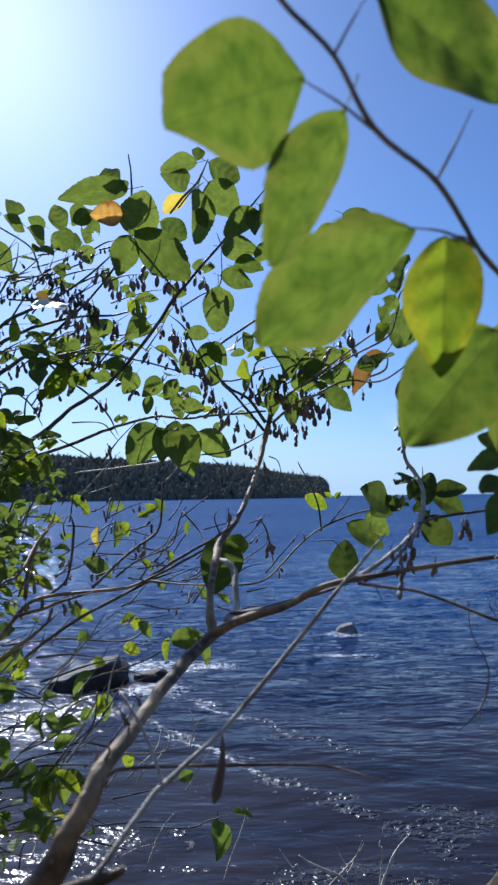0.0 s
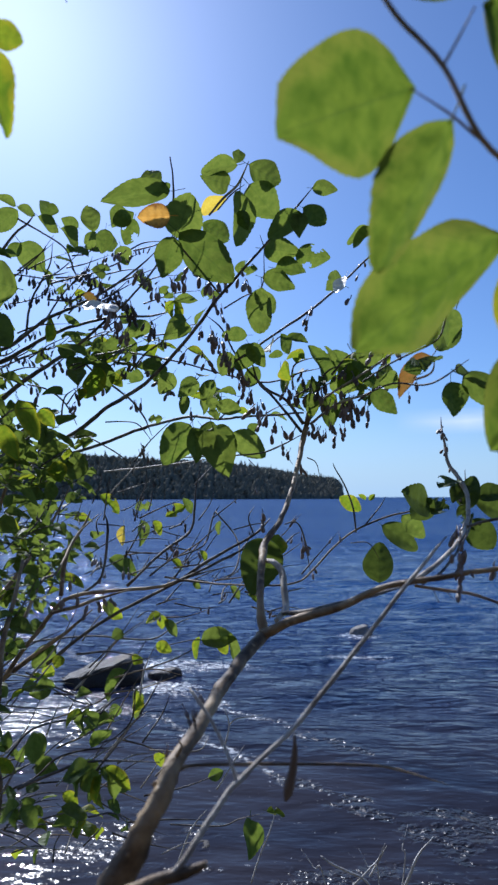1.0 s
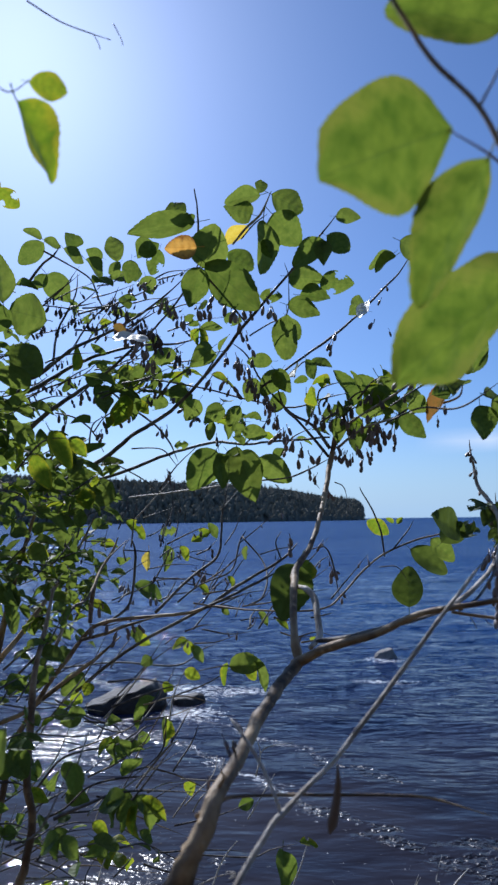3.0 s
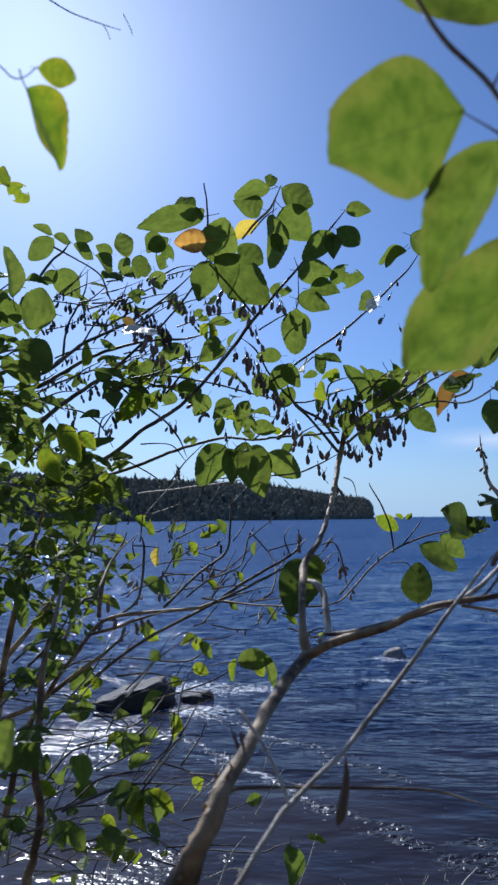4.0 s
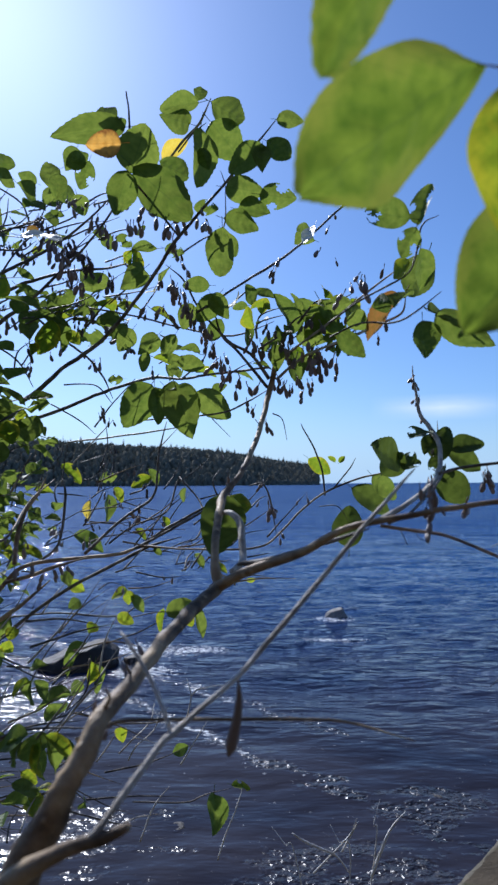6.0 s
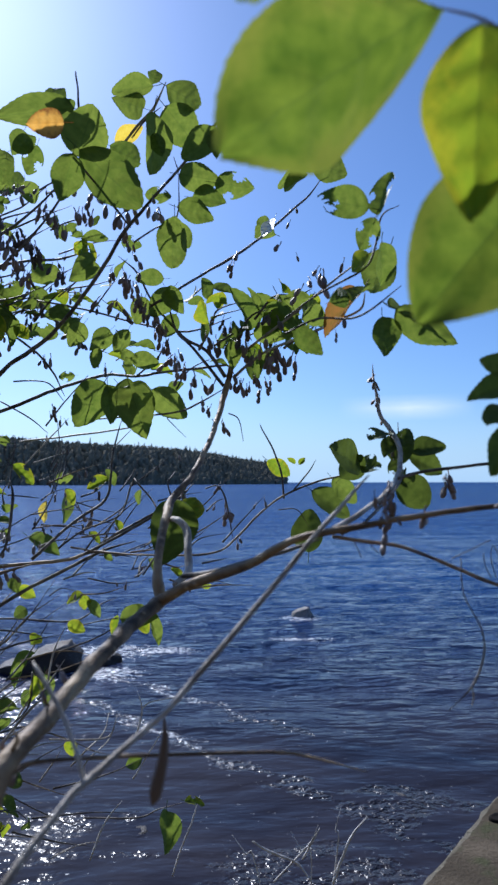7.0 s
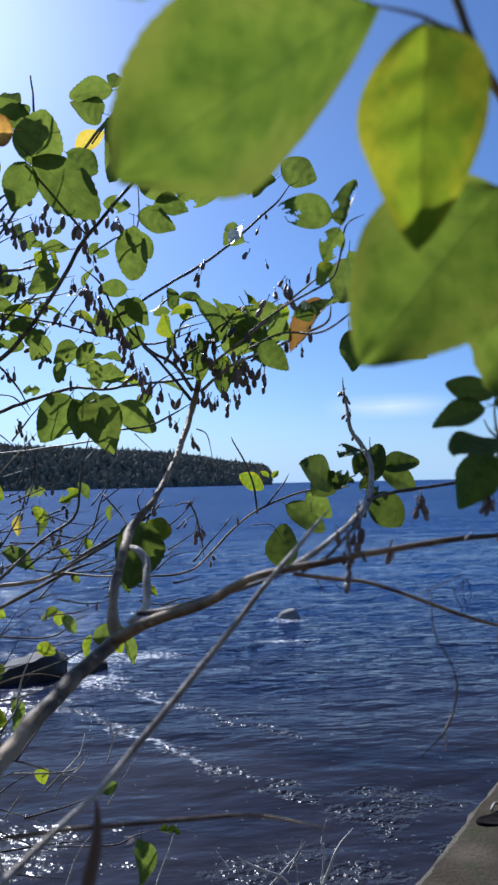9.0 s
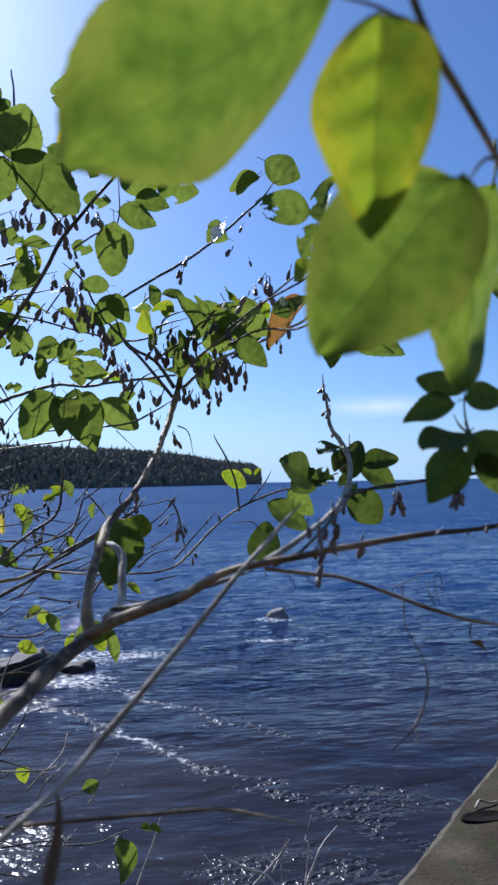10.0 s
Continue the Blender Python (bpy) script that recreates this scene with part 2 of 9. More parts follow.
    wavelet = k.math("MULTIPLY", wavelet, k.math("MULTIPLY", k.math("SUBTRACT", y, 8.0), 0.3, True))
    wavelet = k.math("MULTIPLY", wavelet, k.math("SUBTRACT", 1.0, k.math("MULTIPLY", k.math("SUBTRACT", y, 12.0), 0.025, True)))
    nrm = k.bump(k.noise(m2, 3.0, 2, 0.5), wavelet, 0.2, nrm)
    # far out only the faces of the waves that lean to the shore are seen
    lean = k.add("CombineXYZ", {0: 0.0, 1: k.math("MULTIPLY", k.math("MULTIPLY", k.math("SUBTRACT", y, 4.0), 0.03, True), -0.16), 2: 0.0}).outputs[0]
    nrm = k.add("VectorMath", {0: k.add("VectorMath", {0: nrm, 1: lean}, operation="ADD").outputs[0]}, operation="NORMALIZE").outputs[0]
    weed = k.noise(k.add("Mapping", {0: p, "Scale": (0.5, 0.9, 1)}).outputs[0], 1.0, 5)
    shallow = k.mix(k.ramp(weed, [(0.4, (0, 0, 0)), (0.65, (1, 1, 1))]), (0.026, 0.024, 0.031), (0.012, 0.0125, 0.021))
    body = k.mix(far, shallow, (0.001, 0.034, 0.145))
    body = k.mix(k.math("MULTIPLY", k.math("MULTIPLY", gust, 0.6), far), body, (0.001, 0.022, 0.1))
    ripple_shade = k.noise(k.add("Mapping", {0: p, "Scale": (0.22, 1.3, 1), "Rotation": (0, 0, -0.06)}).outputs[0], 1.0, 4, 0.65)
    body = k.mix(k.math("MULTIPLY", k.math("MULTIPLY", k.math("SUBTRACT", ripple_shade, 0.42), 5.0, True), k.math("MULTIPLY", mid, 0.75)), body, (0.001, 0.014, 0.066))
    rough = k.math("ADD", 0.02, k.math("MULTIPLY", open_water, 0.03))
    rough = k.math("ADD", rough, k.math("MULTIPLY", paw, 0.21))
    # broken foam where the waves wash round the rocks
    foam = 0.0
    for fx, fy, wx, wy in ((-1.7, 10.2, 1.0, 0.55), (-0.9, 10.2, 0.8, 0.4), (1.4, 12.5, 0.55, 0.35), (-1.45, 9.0, 0.6, 0.4), (1.2, 10.9, 0.7, 0.2)):
        dx = k.math("DIVIDE", k.math("SUBTRACT", s.outputs[0], fx), wx)
        dy = k.math("DIVIDE", k.math("SUBTRACT", y, fy), wy)
        around = k.math("SUBTRACT", 1.0, k.math("ADD", k.math("MULTIPLY", dx, dx), k.math("MULTIPLY", dy, dy)), True)
        foam = k.math("MAXIMUM", foam, around)
    foam = k.math("MAXIMUM", foam, k.math("MULTIPLY", crests, k.math("MULTIPLY", stripe(x, -0.6, 1.4), 0.9)))
    froth = k.noise(k.add("Mapping", {0: p, "Scale": (1, 2.0, 1)}).outputs[0], 11.0, 6, 0.75)
    foam = k.math("MULTIPLY", k.math("SUBTRACT", k.math("ADD", froth, k.math("MULTIPLY", foam, 0.18)), 0.65), 14.0, True)
    foam = k.math("MULTIPLY", foam, k.math("LESS_THAN", y, 16.0))
    body = k.mix(foam, body, (0.75, 0.78, 0.8))
    rough = k.math("MAXIMUM", rough, k.math("MULTIPLY", foam, 0.6))
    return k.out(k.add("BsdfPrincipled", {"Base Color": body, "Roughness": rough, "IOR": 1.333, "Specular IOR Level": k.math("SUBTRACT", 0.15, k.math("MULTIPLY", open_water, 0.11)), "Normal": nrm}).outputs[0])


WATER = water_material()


def stone_material(name, dark, light, wet=True):
    k = Mat(name)
    p = k.add("TexCoord").outputs["Object"]
    a = k.noise(p, 2.5, 6, 0.6)
    b = k.noise(p, 30.0, 4, 0.65)
    c = k.ramp(k.math("ADD", k.math("MULTIPLY", a, 0.7), k.math("MULTIPLY", b, 0.3)), [(0.35, dark), (0.65, light)])
    rough = 0.8
    if wet:  # dark wet band at the waterline
        z = k.add("SeparateXYZ", {0: p}).outputs[2]
        band = k.math("MULTIPLY", k.math("SUBTRACT", k.math("ADD", 0.2, k.math("MULTIPLY", a, 0.16)), z), 16.0, True)
        c = k.mix(band, c, (0.06, 0.053, 0.047))
        rough = k.math("SUBTRACT", 0.9, k.math("MULTIPLY", band, 0.4))
    return k.out(k.add("BsdfPrincipled", {"Base Color": c, "Roughness": rough, "Specular IOR Level": 0.12, "Normal": k.bump(k.math("ADD", a, b), 0.6, 0.05)}).outputs[0])


ROCK = stone_material("shore_rock", (0.12, 0.108, 0.092), (0.34, 0.315, 0.275))
PALE_ROCK = stone_material("pale_rock", (0.16, 0.15, 0.14), (0.42, 0.4, 0.37), False)


def concrete_material():
    k = Mat("old_concrete")
    p = k.add("TexCoord").outputs["Object"]
    a, b, d = k.noise(p, 3.0, 6, 0.6), k.noise(p, 60.0, 5, 0.7), k.noise(p, 9.0, 4)
    c = k.ramp(k.math("ADD", k.math("MULTIPLY", a, 0.75), k.math("MULTIPLY", b, 0.25)), [(0.3, (0.036, 0.029, 0.02)), (0.52, (0.075, 0.06, 0.041)), (0.72, (0.135, 0.108, 0.076))])
    pits = k.add("TexVoronoi", {"Vector": k.add("Mapping", {0: p, "Scale": (1.0, 1.5, 1.0)}).outputs[0], "Scale": 13.0})
    pit = k.ramp(k.math("ADD", pits.outputs["Distance"], k.math("MULTIPLY", b, 0.12)), [(0.13, (1, 1, 1)), (0.17, (0, 0, 0))])
    pit = k.math("MULTIPLY", pit, k.math("GREATER_THAN", k.add("SeparateXYZ", {0: pits.outputs["Color"]}).outputs[0], 0.62))
    c = k.mix(pit, c, (0.012, 0.011, 0.009))
    c = k.mix(k.ramp(d, [(0.52, (0, 0, 0)), (0.66, (0.8, 0.8, 0.8))]), c, (0.05, 0.055, 0.025))
    x = k.add("SeparateXYZ", {0: p}).outputs[0]  # the worn lip along the water side
    lip = k.math("MULTIPLY", k.math("SUBTRACT", k.math("MULTIPLY", k.math("ADD", d, b), 0.03), k.math("ADD", x, 0.8)), 60.0, True)
    c = k.mix(k.math("MULTIPLY", lip, 0.6), c, (0.24, 0.22, 0.17))
    return k.out(k.add("BsdfPrincipled", {"Base Color": c, "Roughness": 0.95, "Specular IOR Level": 0.1, "Normal": k.bump(k.math("SUBTRACT", k.math("ADD", b, k.math("MULTIPLY", d, 0.6)), pit), 0.7, 0.012)}).outputs[0])


CONCRETE = concrete_material()


def ground_material():
    k = Mat("bank_soil")
    p = k.add("TexCoord").outputs["Object"]
    a, b = k.noise(p, 2.0, 6), k.noise(p, 25.0, 5, 0.65)
    c = k.ramp(k.math("ADD", k.math("MULTIPLY", a, 0.5), k.math("MULTIPLY", b, 0.5)), [(0.35, (0.02, 0.015, 0.01)), (0.5, (0.045, 0.034, 0.022)), (0.7, (0.04, 0.05, 0.02))])
    return k.out(k.add("BsdfPrincipled", {"Base Color": c, "Roughness": 0.95, "Normal": k.bump(b, 0.8, 0.05)}).outputs[0])


SOIL = ground_material()


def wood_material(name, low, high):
    """Far woodland: dark needle and leaf greens, each tree its own tone; the haze of half a mile is painted in as
    greyer base colour.
    """
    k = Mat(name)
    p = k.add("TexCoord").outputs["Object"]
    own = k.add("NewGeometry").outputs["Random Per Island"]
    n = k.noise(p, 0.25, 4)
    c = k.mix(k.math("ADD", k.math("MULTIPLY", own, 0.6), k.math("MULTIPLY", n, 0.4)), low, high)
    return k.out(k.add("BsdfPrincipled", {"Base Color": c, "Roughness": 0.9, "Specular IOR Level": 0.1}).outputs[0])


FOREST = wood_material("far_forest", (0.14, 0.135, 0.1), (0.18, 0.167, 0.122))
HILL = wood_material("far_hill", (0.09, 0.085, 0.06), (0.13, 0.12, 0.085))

# ---- helpers for meshes ----


def mesh_from(name, verts, faces, material, smooth=True, uvs=None):
    me = bpy.data.meshes.new(name)
    me.from_pydata([tuple(v) for v in verts], [], faces)
    me.materials.append(material)
    if smooth:
        me.shade_smooth()
    if uvs is not None:
        layer = me.uv_layers.new(name="UVMap")
        for loop in me.loops:
            layer.data[loop.index].uv = uvs[loop.vertex_index]
    me.update()
    return me


def part(name, me, parent, label="", m=None):
    ob = new(name, me)
    ob.parent = parent
    ob.matrix_parent_inverse = Matrix.Translation(-parent.location)
    if m is not None:
        ob.matrix_basis = m
    if label:
        tagged(ob, label)
    return ob


def thing(name, base, label, category, group=""):
    ob = new(name)
    ob.location, ob.empty_display_size = base, 0.1
    return tagged(ob, label, category, group)


def catmull(pts, per):
    """Points and radii (x, y, z, r) run smoothly through the given ones."""
    p = [np.array(q, float) for q in pts]
    p = [2 * p[0] - p[1], *p, 2 * p[-1] - p[-2]]
    out = []
    for a, b, c, d in zip(p, p[1:], p[2:], p[3:]):
        for i in range(per):
            t = i / per
            out.append(0.5 * (2 * b + (c - a) * t + (2 * a - 5 * b + 4 * c - d) * t * t + (3 * b - a - 3 * c + d) * t ** 3))
    out.append(p[-2])
    return out


def tube(pts, sides=7, per=5, rough=0.12, knots=0.0, verts=None, faces=None):
    """A tapered, slightly crooked and knotted stem; appended to verts and faces."""
    verts = [] if verts is None else verts
    faces = [] if faces is None else faces
    line = catmull(pts, per)
    start, prev = len(verts), None
    ref = Vector((0.31, 0.2, 0.93))
    for i, q in enumerate(line):
        c, r = Vector(q[:3]), max(float(q[3]), 0.0003)
        a = Vector(line[max(i - 1, 0)][:3])
        b = Vector(line[min(i + 1, len(line) - 1)][:3])
        way = (b - a).normalized()
        u = way.cross(ref)
        u = u.normalized() if u.length > 1e-4 else way.orthogonal().normalized()
        v = way.cross(u)
        c = c + (noise.noise_vector(c * 38) * r * 0.45 if 0 < i < len(line) - 1 else Vector((0, 0, 0)))
        swell = 1 + knots * max(0.0, noise.noise(c * 55) - 0.1)
        for j in range(sides):
            w = 2 * math.pi * j / sides
            d = u * math.cos(w) + v * math.sin(w)
            k = r * swell * (1 + rough * noise.noise((c + d * r) * (1.2 / r if r > 0.002 else 400)))
            verts.append(c + d * k)
        if i:
            o = start + (i - 1) * sides
            faces += [(o + j, o + (j + 1) % sides, o + sides + (j + 1) % sides, o + sides + j) for j in range(sides)]
    faces.append(tuple(start + j for j in reversed(range(sides))))
    o = start + (len(line) - 1) * sides
    faces.append(tuple(o + j for j in range(sides)))
    return verts, faces


def stem(plant, name, pts, material=TWIG, sides=7, per=5, knots=0.0, label=""):
    if name in ("twig", "branch"):  # worn to a point
        pts = [*pts[:-1], (*pts[-1][:3], pts[-1][3] * 0.4)]
    v, f = tube(pts, sides, per, 0.14, knots)
    return part(name, mesh_from(name, v, f, material), plant, label)


# ---- leaf blades: unit length along y, unit width along x, upper face to z ----


def blade(name, material, shape=1.0, tipness=1.0, fold=0.18, droop=0.12, wave=0.03, teeth=0.008, bites=(), rows=22, cols=5, seed=1, stalk=True, margins=None):
    """shape: where the widest place lies (under 1: towards the base); tipness: how sharp the tip is; margins: the two edges' own outlines, base to tip."""
    rnd = random.Random(seed)
    verts, faces, uvs = [], [], []
    ph = rnd.uniform(0, 6)
    for i in range(rows + 1):
        t = i / rows
        s = t ** shape
        half = 0.5 * (math.sin(math.pi * s) ** 0.62) * (1 - max(0, t - 0.55) * 0.75 * tipness)
        half = max(half, 0.004)
        for j in range(-cols, cols + 1):
            a = j / cols
            if margins:
                edge = margins[0 if a < 0 else 1]
                half = 0.5 * float(np.interp(t, np.linspace(0, 1, len(edge)), edge))
                half = max(half, 0.004)
            x = a * half
            y = t
            if abs(j) == cols:
                x *= 1 + (teeth * 2.2 if i % 2 else -teeth * 1.4) + 0.03 * math.sin(5 * t + ph)
                y += 1.5 * teeth if i % 2 else 0
            z = fold * abs(x) - droop * t * t + wave * math.sin(8 * t + 2.3 * a + ph) * abs(a) + 0.012 * math.sin(math.pi * 9 * t - 3.5 * abs(a)) * (1 - abs(a))
            verts.append((x, y, z))
            uvs.append((0.5 + 0.5 * a, t))
    n = 2 * cols + 1
    for i in range(rows):
        for j in range(n - 1):
            q = (i * n + j, i * n + j + 1, (i + 1) * n + j + 1, (i + 1) * n + j)
            cx = sum(verts[k][0] for k in q) / 4
            cy = sum(verts[k][1] for k in q) / 4
            if any((cx - bx) ** 2 + (cy - by) ** 2 < br * br * (1 + 0.5 * math.sin(9 * math.atan2(cy - by, cx - bx) + ph)) for bx, by, br in bites):
                continue
            faces.append(q)
    # the stalk
    sv, sf = ([], []) if not stalk else tube([(0, -0.22, 0.05, 0.011), (0, -0.1, 0.012, 0.010), (0, 0.03, 0.0, 0.009)], 5, 2, 0)
    o = len(verts)
    verts += sv
    uvs += [(0.5, 0.02)] * len(sv)
    faces += [tuple(o + k for k in f) for f in sf]
    return mesh_from(name, verts, faces, material, True, uvs)


FORMS = {
    "oval": dict(shape=0.95, tipness=0.55, fold=0.22, droop=0.10, seed=3),
    "ovate": dict(shape=0.82, tipness=1.1, fold=0.3, droop=0.16, seed=5),
    "round": dict(shape=1.0, tipness=0.15, fold=0.12, droop=0.08, wave=0.045, seed=7),
    "cupped": dict(shape=0.9, tipness=0.8, fold=0.5, droop=0.3, wave=0.05, seed=9),
    "bitten": dict(shape=0.95, tipness=0.7, fold=0.25, droop=0.12, bites=((0.3, 0.62, 0.16), (-0.36, 0.4, 0.12)), rows=34, cols=8, seed=11),
    "eaten": dict(shape=0.9, tipness=0.6, fold=0.2, droop=0.14, bites=((0.1, 0.97, 0.2), (0.22, 0.72, 0.11), (0.02, 0.62, 0.05)), rows=36, cols=9, seed=13),
    "narrow": dict(shape=0.9, tipness=1.0, fold=0.35, droop=0.25, wave=0.05, seed=15),
    "blade": dict(shape=0.92, tipness=0.7, fold=0.13, droop=0.12, wave=0.045, teeth=0.0016, rows=46, cols=9, seed=17, stalk=False),
    "pointed": dict(shape=0.86, tipness=0.85, fold=0.14, droop=0.1, wave=0.04, teeth=0.0016, rows=46, cols=9, seed=21, stalk=False),
    "hexagonal": dict(fold=0.1, droop=0.08, wave=0.03, teeth=0.004, rows=46, cols=9, seed=19, stalk=False, margins=((0.05, 0.62, 0.92, 1.06, 1.08, 1.04, 0.97, 0.9, 0.8, 0.66, 0.05), (0.05, 0.42, 0.74, 0.95, 1.05, 1.04, 0.9, 0.68, 0.42, 0.22, 0.05))),
    "broad": dict(fold=0.16, droop=0.06, wave=0.05, teeth=0.003, rows=46, cols=9, seed=17, stalk=False, margins=((0.05, 0.45, 0.7, 0.84, 0.93, 0.98, 0.96, 0.86, 0.68, 0.42, 0.05), (0.05, 0.46, 0.76, 0.95, 1.02, 1.03, 0.97, 0.82, 0.58, 0.32, 0.05))),
    "disc": dict(shape=1.02, tipness=0.1, fold=0.16, droop=0.14, wave=0.05, teeth=0.001, rows=46, cols=9, seed=19, stalk=False),
}
made_blades = {}


joined = {}  # what grows past the number of single parts a plant shows: (plant, name, material) -> verts, faces, uvs
counts = {}
SINGLE = 290


def place(name, me, plant, m, label=""):
    """A leaf or catkin as a part of its own, or, past the first few hundred, joined with the others of its plant."""
    key = (plant.name, name)
    counts[key] = counts.get(key, 0) + 1
    if counts[key] <= SINGLE or label:
        return part(name, me, plant, label, m)
    verts, faces, uvs = joined.setdefault((plant.name, name, me.materials[0].name), ([], [], []))
    o = len(verts)
    verts += [m @ v.co for v in me.vertices]
    faces += [tuple(o + i for i in p.vertices) for p in me.polygons]
    if me.uv_layers:
        at = {loop.vertex_index: tuple(me.uv_layers[0].data[loop.index].uv) for loop in me.loops}
        uvs += [at.get(i, (0.5, 0.5)) for i in range(len(me.vertices))]
    return None


def join_rest():
    for (plant, name, material), (verts, faces, uvs) in joined.items():
        kind = "foliage" if name == "leaf" else "catkin_mass"
        me = mesh_from(kind, verts, faces, bpy.data.materials[material], True, uvs if uvs else None)
        tagged(part(kind, me, bpy.data.objects[plant]), kind="stuff")


def leaf(plant, base, tip, face, width, kind="green", form="oval", label=""):
    """One leaf from its stalk's end to its tip, its upper side turned to face."""
    key = (kind, form)
    if key not in made_blades:
        made_blades[key] = blade("leaf_" + form, LEAVES[kind], **FORMS[form])
    b, t = Vector(base), Vector(tip)
    y = t - b
    n = Vector(face)
    x = y.cross(n).normalized()
    z = x.cross(y).normalized()
    m = Matrix.Identity(4)
    long = y.length
    for r in range(3):
        m[r][0], m[r][1], m[r][2], m[r][3] = x[r] * width, y[r], z[r] * long, b[r]
    return place("leaf", made_blades[key], plant, m, label)


def catkin_mesh(seed):
    """A hanging string of a few plump seed cones on a thread-like stalk; unit length down from the origin."""
    rnd = random.Random(seed)
    v, f = tube([(0, 0, 0, 0.03), (0.03, 0.02, -0.2, 0.022), (0.02, 0, -0.4, 0.02)], 4, 2, 0)
    z = -0.28
    for _ in range(rnd.choice((1, 1, 2))):
        h, w = rnd.uniform(0.45, 0.62), rnd.uniform(0.085, 0.12)
        x, y = rnd.uniform(-0.06, 0.06), rnd.uniform(-0.06, 0.06)
        o = len(v)
        for i in range(7):
            a = math.pi * i / 6
            for j in range(7):
                b = 2 * math.pi * j / 7
                k = w * math.sin(a) * (1 + 0.15 * math.sin(3 * b + i)) * (0.8 + 0.4 * i / 6)
                v.append(Vector((x + k * math.cos(b), y + k * math.sin(b), z - h * (1 - math.cos(a)) / 2)))
            if i:
                f += [(o + (i - 1) * 7 + j, o + (i - 1) * 7 + (j + 1) % 7, o + i * 7 + (j + 1) % 7, o + i * 7 + j) for j in range(7)]
        z -= h * 0.8
    return mesh_from("catkin", v, f, CATKIN)


CATKINS = [catkin_mesh(s) for s in range(40, 46)]
hang = random.Random(77)


def catkins(plant, p0, p1, count, size=0.026, spread=0.008):
    """Catkins hung along a stretch of twig."""
    a, b = Vector(p0), Vector(p1)
    for _ in range(count):
        p = a.lerp(b, hang.random()) + Vector([hang.uniform(-spread, spread) for _ in range(3)])
        s = size * hang.uniform(0.65, 1.25)
        m = Matrix.LocRotScale(p, Euler((hang.gauss(0, 0.3), hang.gauss(0, 0.3), hang.uniform(0, 6.28))), (s, s, s))
        place("catkin", hang.choice(CATKINS), plant, m)


grow = random.Random(5)


def spray(plant, p0, p1, count, size=0.05, kinds=("green",), sag=0.02, thick=0.0016, catkin=0):
    """A side shoot with leaves set alternately along it."""
    a, b = Vector(p0), Vector(p1)
    way = (b - a).normalized()
    mid = a.lerp(b, 0.5) + Vector((grow.uniform(-1, 1), grow.uniform(-1, 1), 0.4)) * sag
    stem(plant, "twig", [(*a, thick), (*mid, thick * 0.8), (*b, thick * 0.45)], TWIG, 5, 4)
    for i in range(count):
        t = (i + grow.uniform(0.2, 0.9)) / count
        p = a.lerp(mid, t * 2) if t < 0.5 else mid.lerp(b, t * 2 - 1)
        out = Vector((grow.gauss(0, 1), grow.gauss(0, 1), grow.gauss(-0.25, 0.6)))
        d = (out.normalized() + way * 0.6).normalized()
        s = size * grow.uniform(0.55, 1.2)
        n = Vector((grow.gauss(0, 0.55), grow.gauss(-0.35, 0.55), 1))
        q = p + d * s * 0.2
        leaf(plant, q, q + d * s, n, s * grow.uniform(0.55, 0.78), grow.choice(kinds), grow.choice(("oval", "ovate", "narrow", "cupped", "ovate")))
    if catkin:
        catkins(plant, a.lerp(b, 0.3), b, catkin)


# ---- water, far shore, bank ----


def water_sheet():
    """One sheet of water from the bank to the horizon, fine near the eye and coarser far out, with real waves near."""
    verts, faces = [], []
    ys, y = [-6.0], -6.0
    while y < 4900:
        y += 0.07 if 1.0 < y < 16 else (0.5 if y <= 1 else max(0.07, (y - 14) * (0.022 if y < 70 else 0.06)))
        ys.append(y)
    cols = 230
    for y in ys:
        half = 9 + max(0.0, y) * 0.75 + (0 if y < 60 else (y - 60) * 0.6)
        for j in range(cols + 1):
            x = (2 * j / cols - 1) * half
            z = 0.0
            if y < 75:
                fade = min(1.0, (75 - y) / 30) * (0.5 + 0.5 * min(1.0, max(0.0, (y - 5) / 5)))
                p = Vector((x * 0.75, y * 1.15, 0))
                z = fade * (0.03 * noise.noise(p * 0.7) + 0.034 * noise.noise(p * 1.5 + Vector((3, 1, 0))) + (0.016 * noise.noise(p * 3.6) if y < 26 else 0))
            verts.append((x, y, z))
    n = cols + 1
    for i in range(len(ys) - 1):
        faces += [(i * n + j, i * n + j + 1, (i + 1) * n + j + 1, (i + 1) * n + j) for j in range(cols)]
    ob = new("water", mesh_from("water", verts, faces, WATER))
    return tagged(ob, "dark blue rippled lake water with sparkling sunlit waves", "water", kind="structure")


water_sheet()

SHORE = [(71, 800), (62, 788), (30, 760), (-20, 700), (-90, 640), (-190, 590), (-330, 560), (-520, 560)]  # the waterline, from the tip


def shore_at(s):
    s *= len(SHORE) - 1
    i = min(int(s), len(SHORE) - 2)
    a, b = Vector(SHORE[i]), Vector(SHORE[i + 1])
    return a.lerp(b, s - i)


def crest(s):
    """Height of the land behind the waterline."""
    heights = (13, 21, 27, 32, 39, 45, 48, 48)
    i = min(int(s * 7), 6)
    u = s * 7 - i
    return heights[i] * (1 - u) + heights[i + 1] * u + 1.5 * math.sin(17 * s)


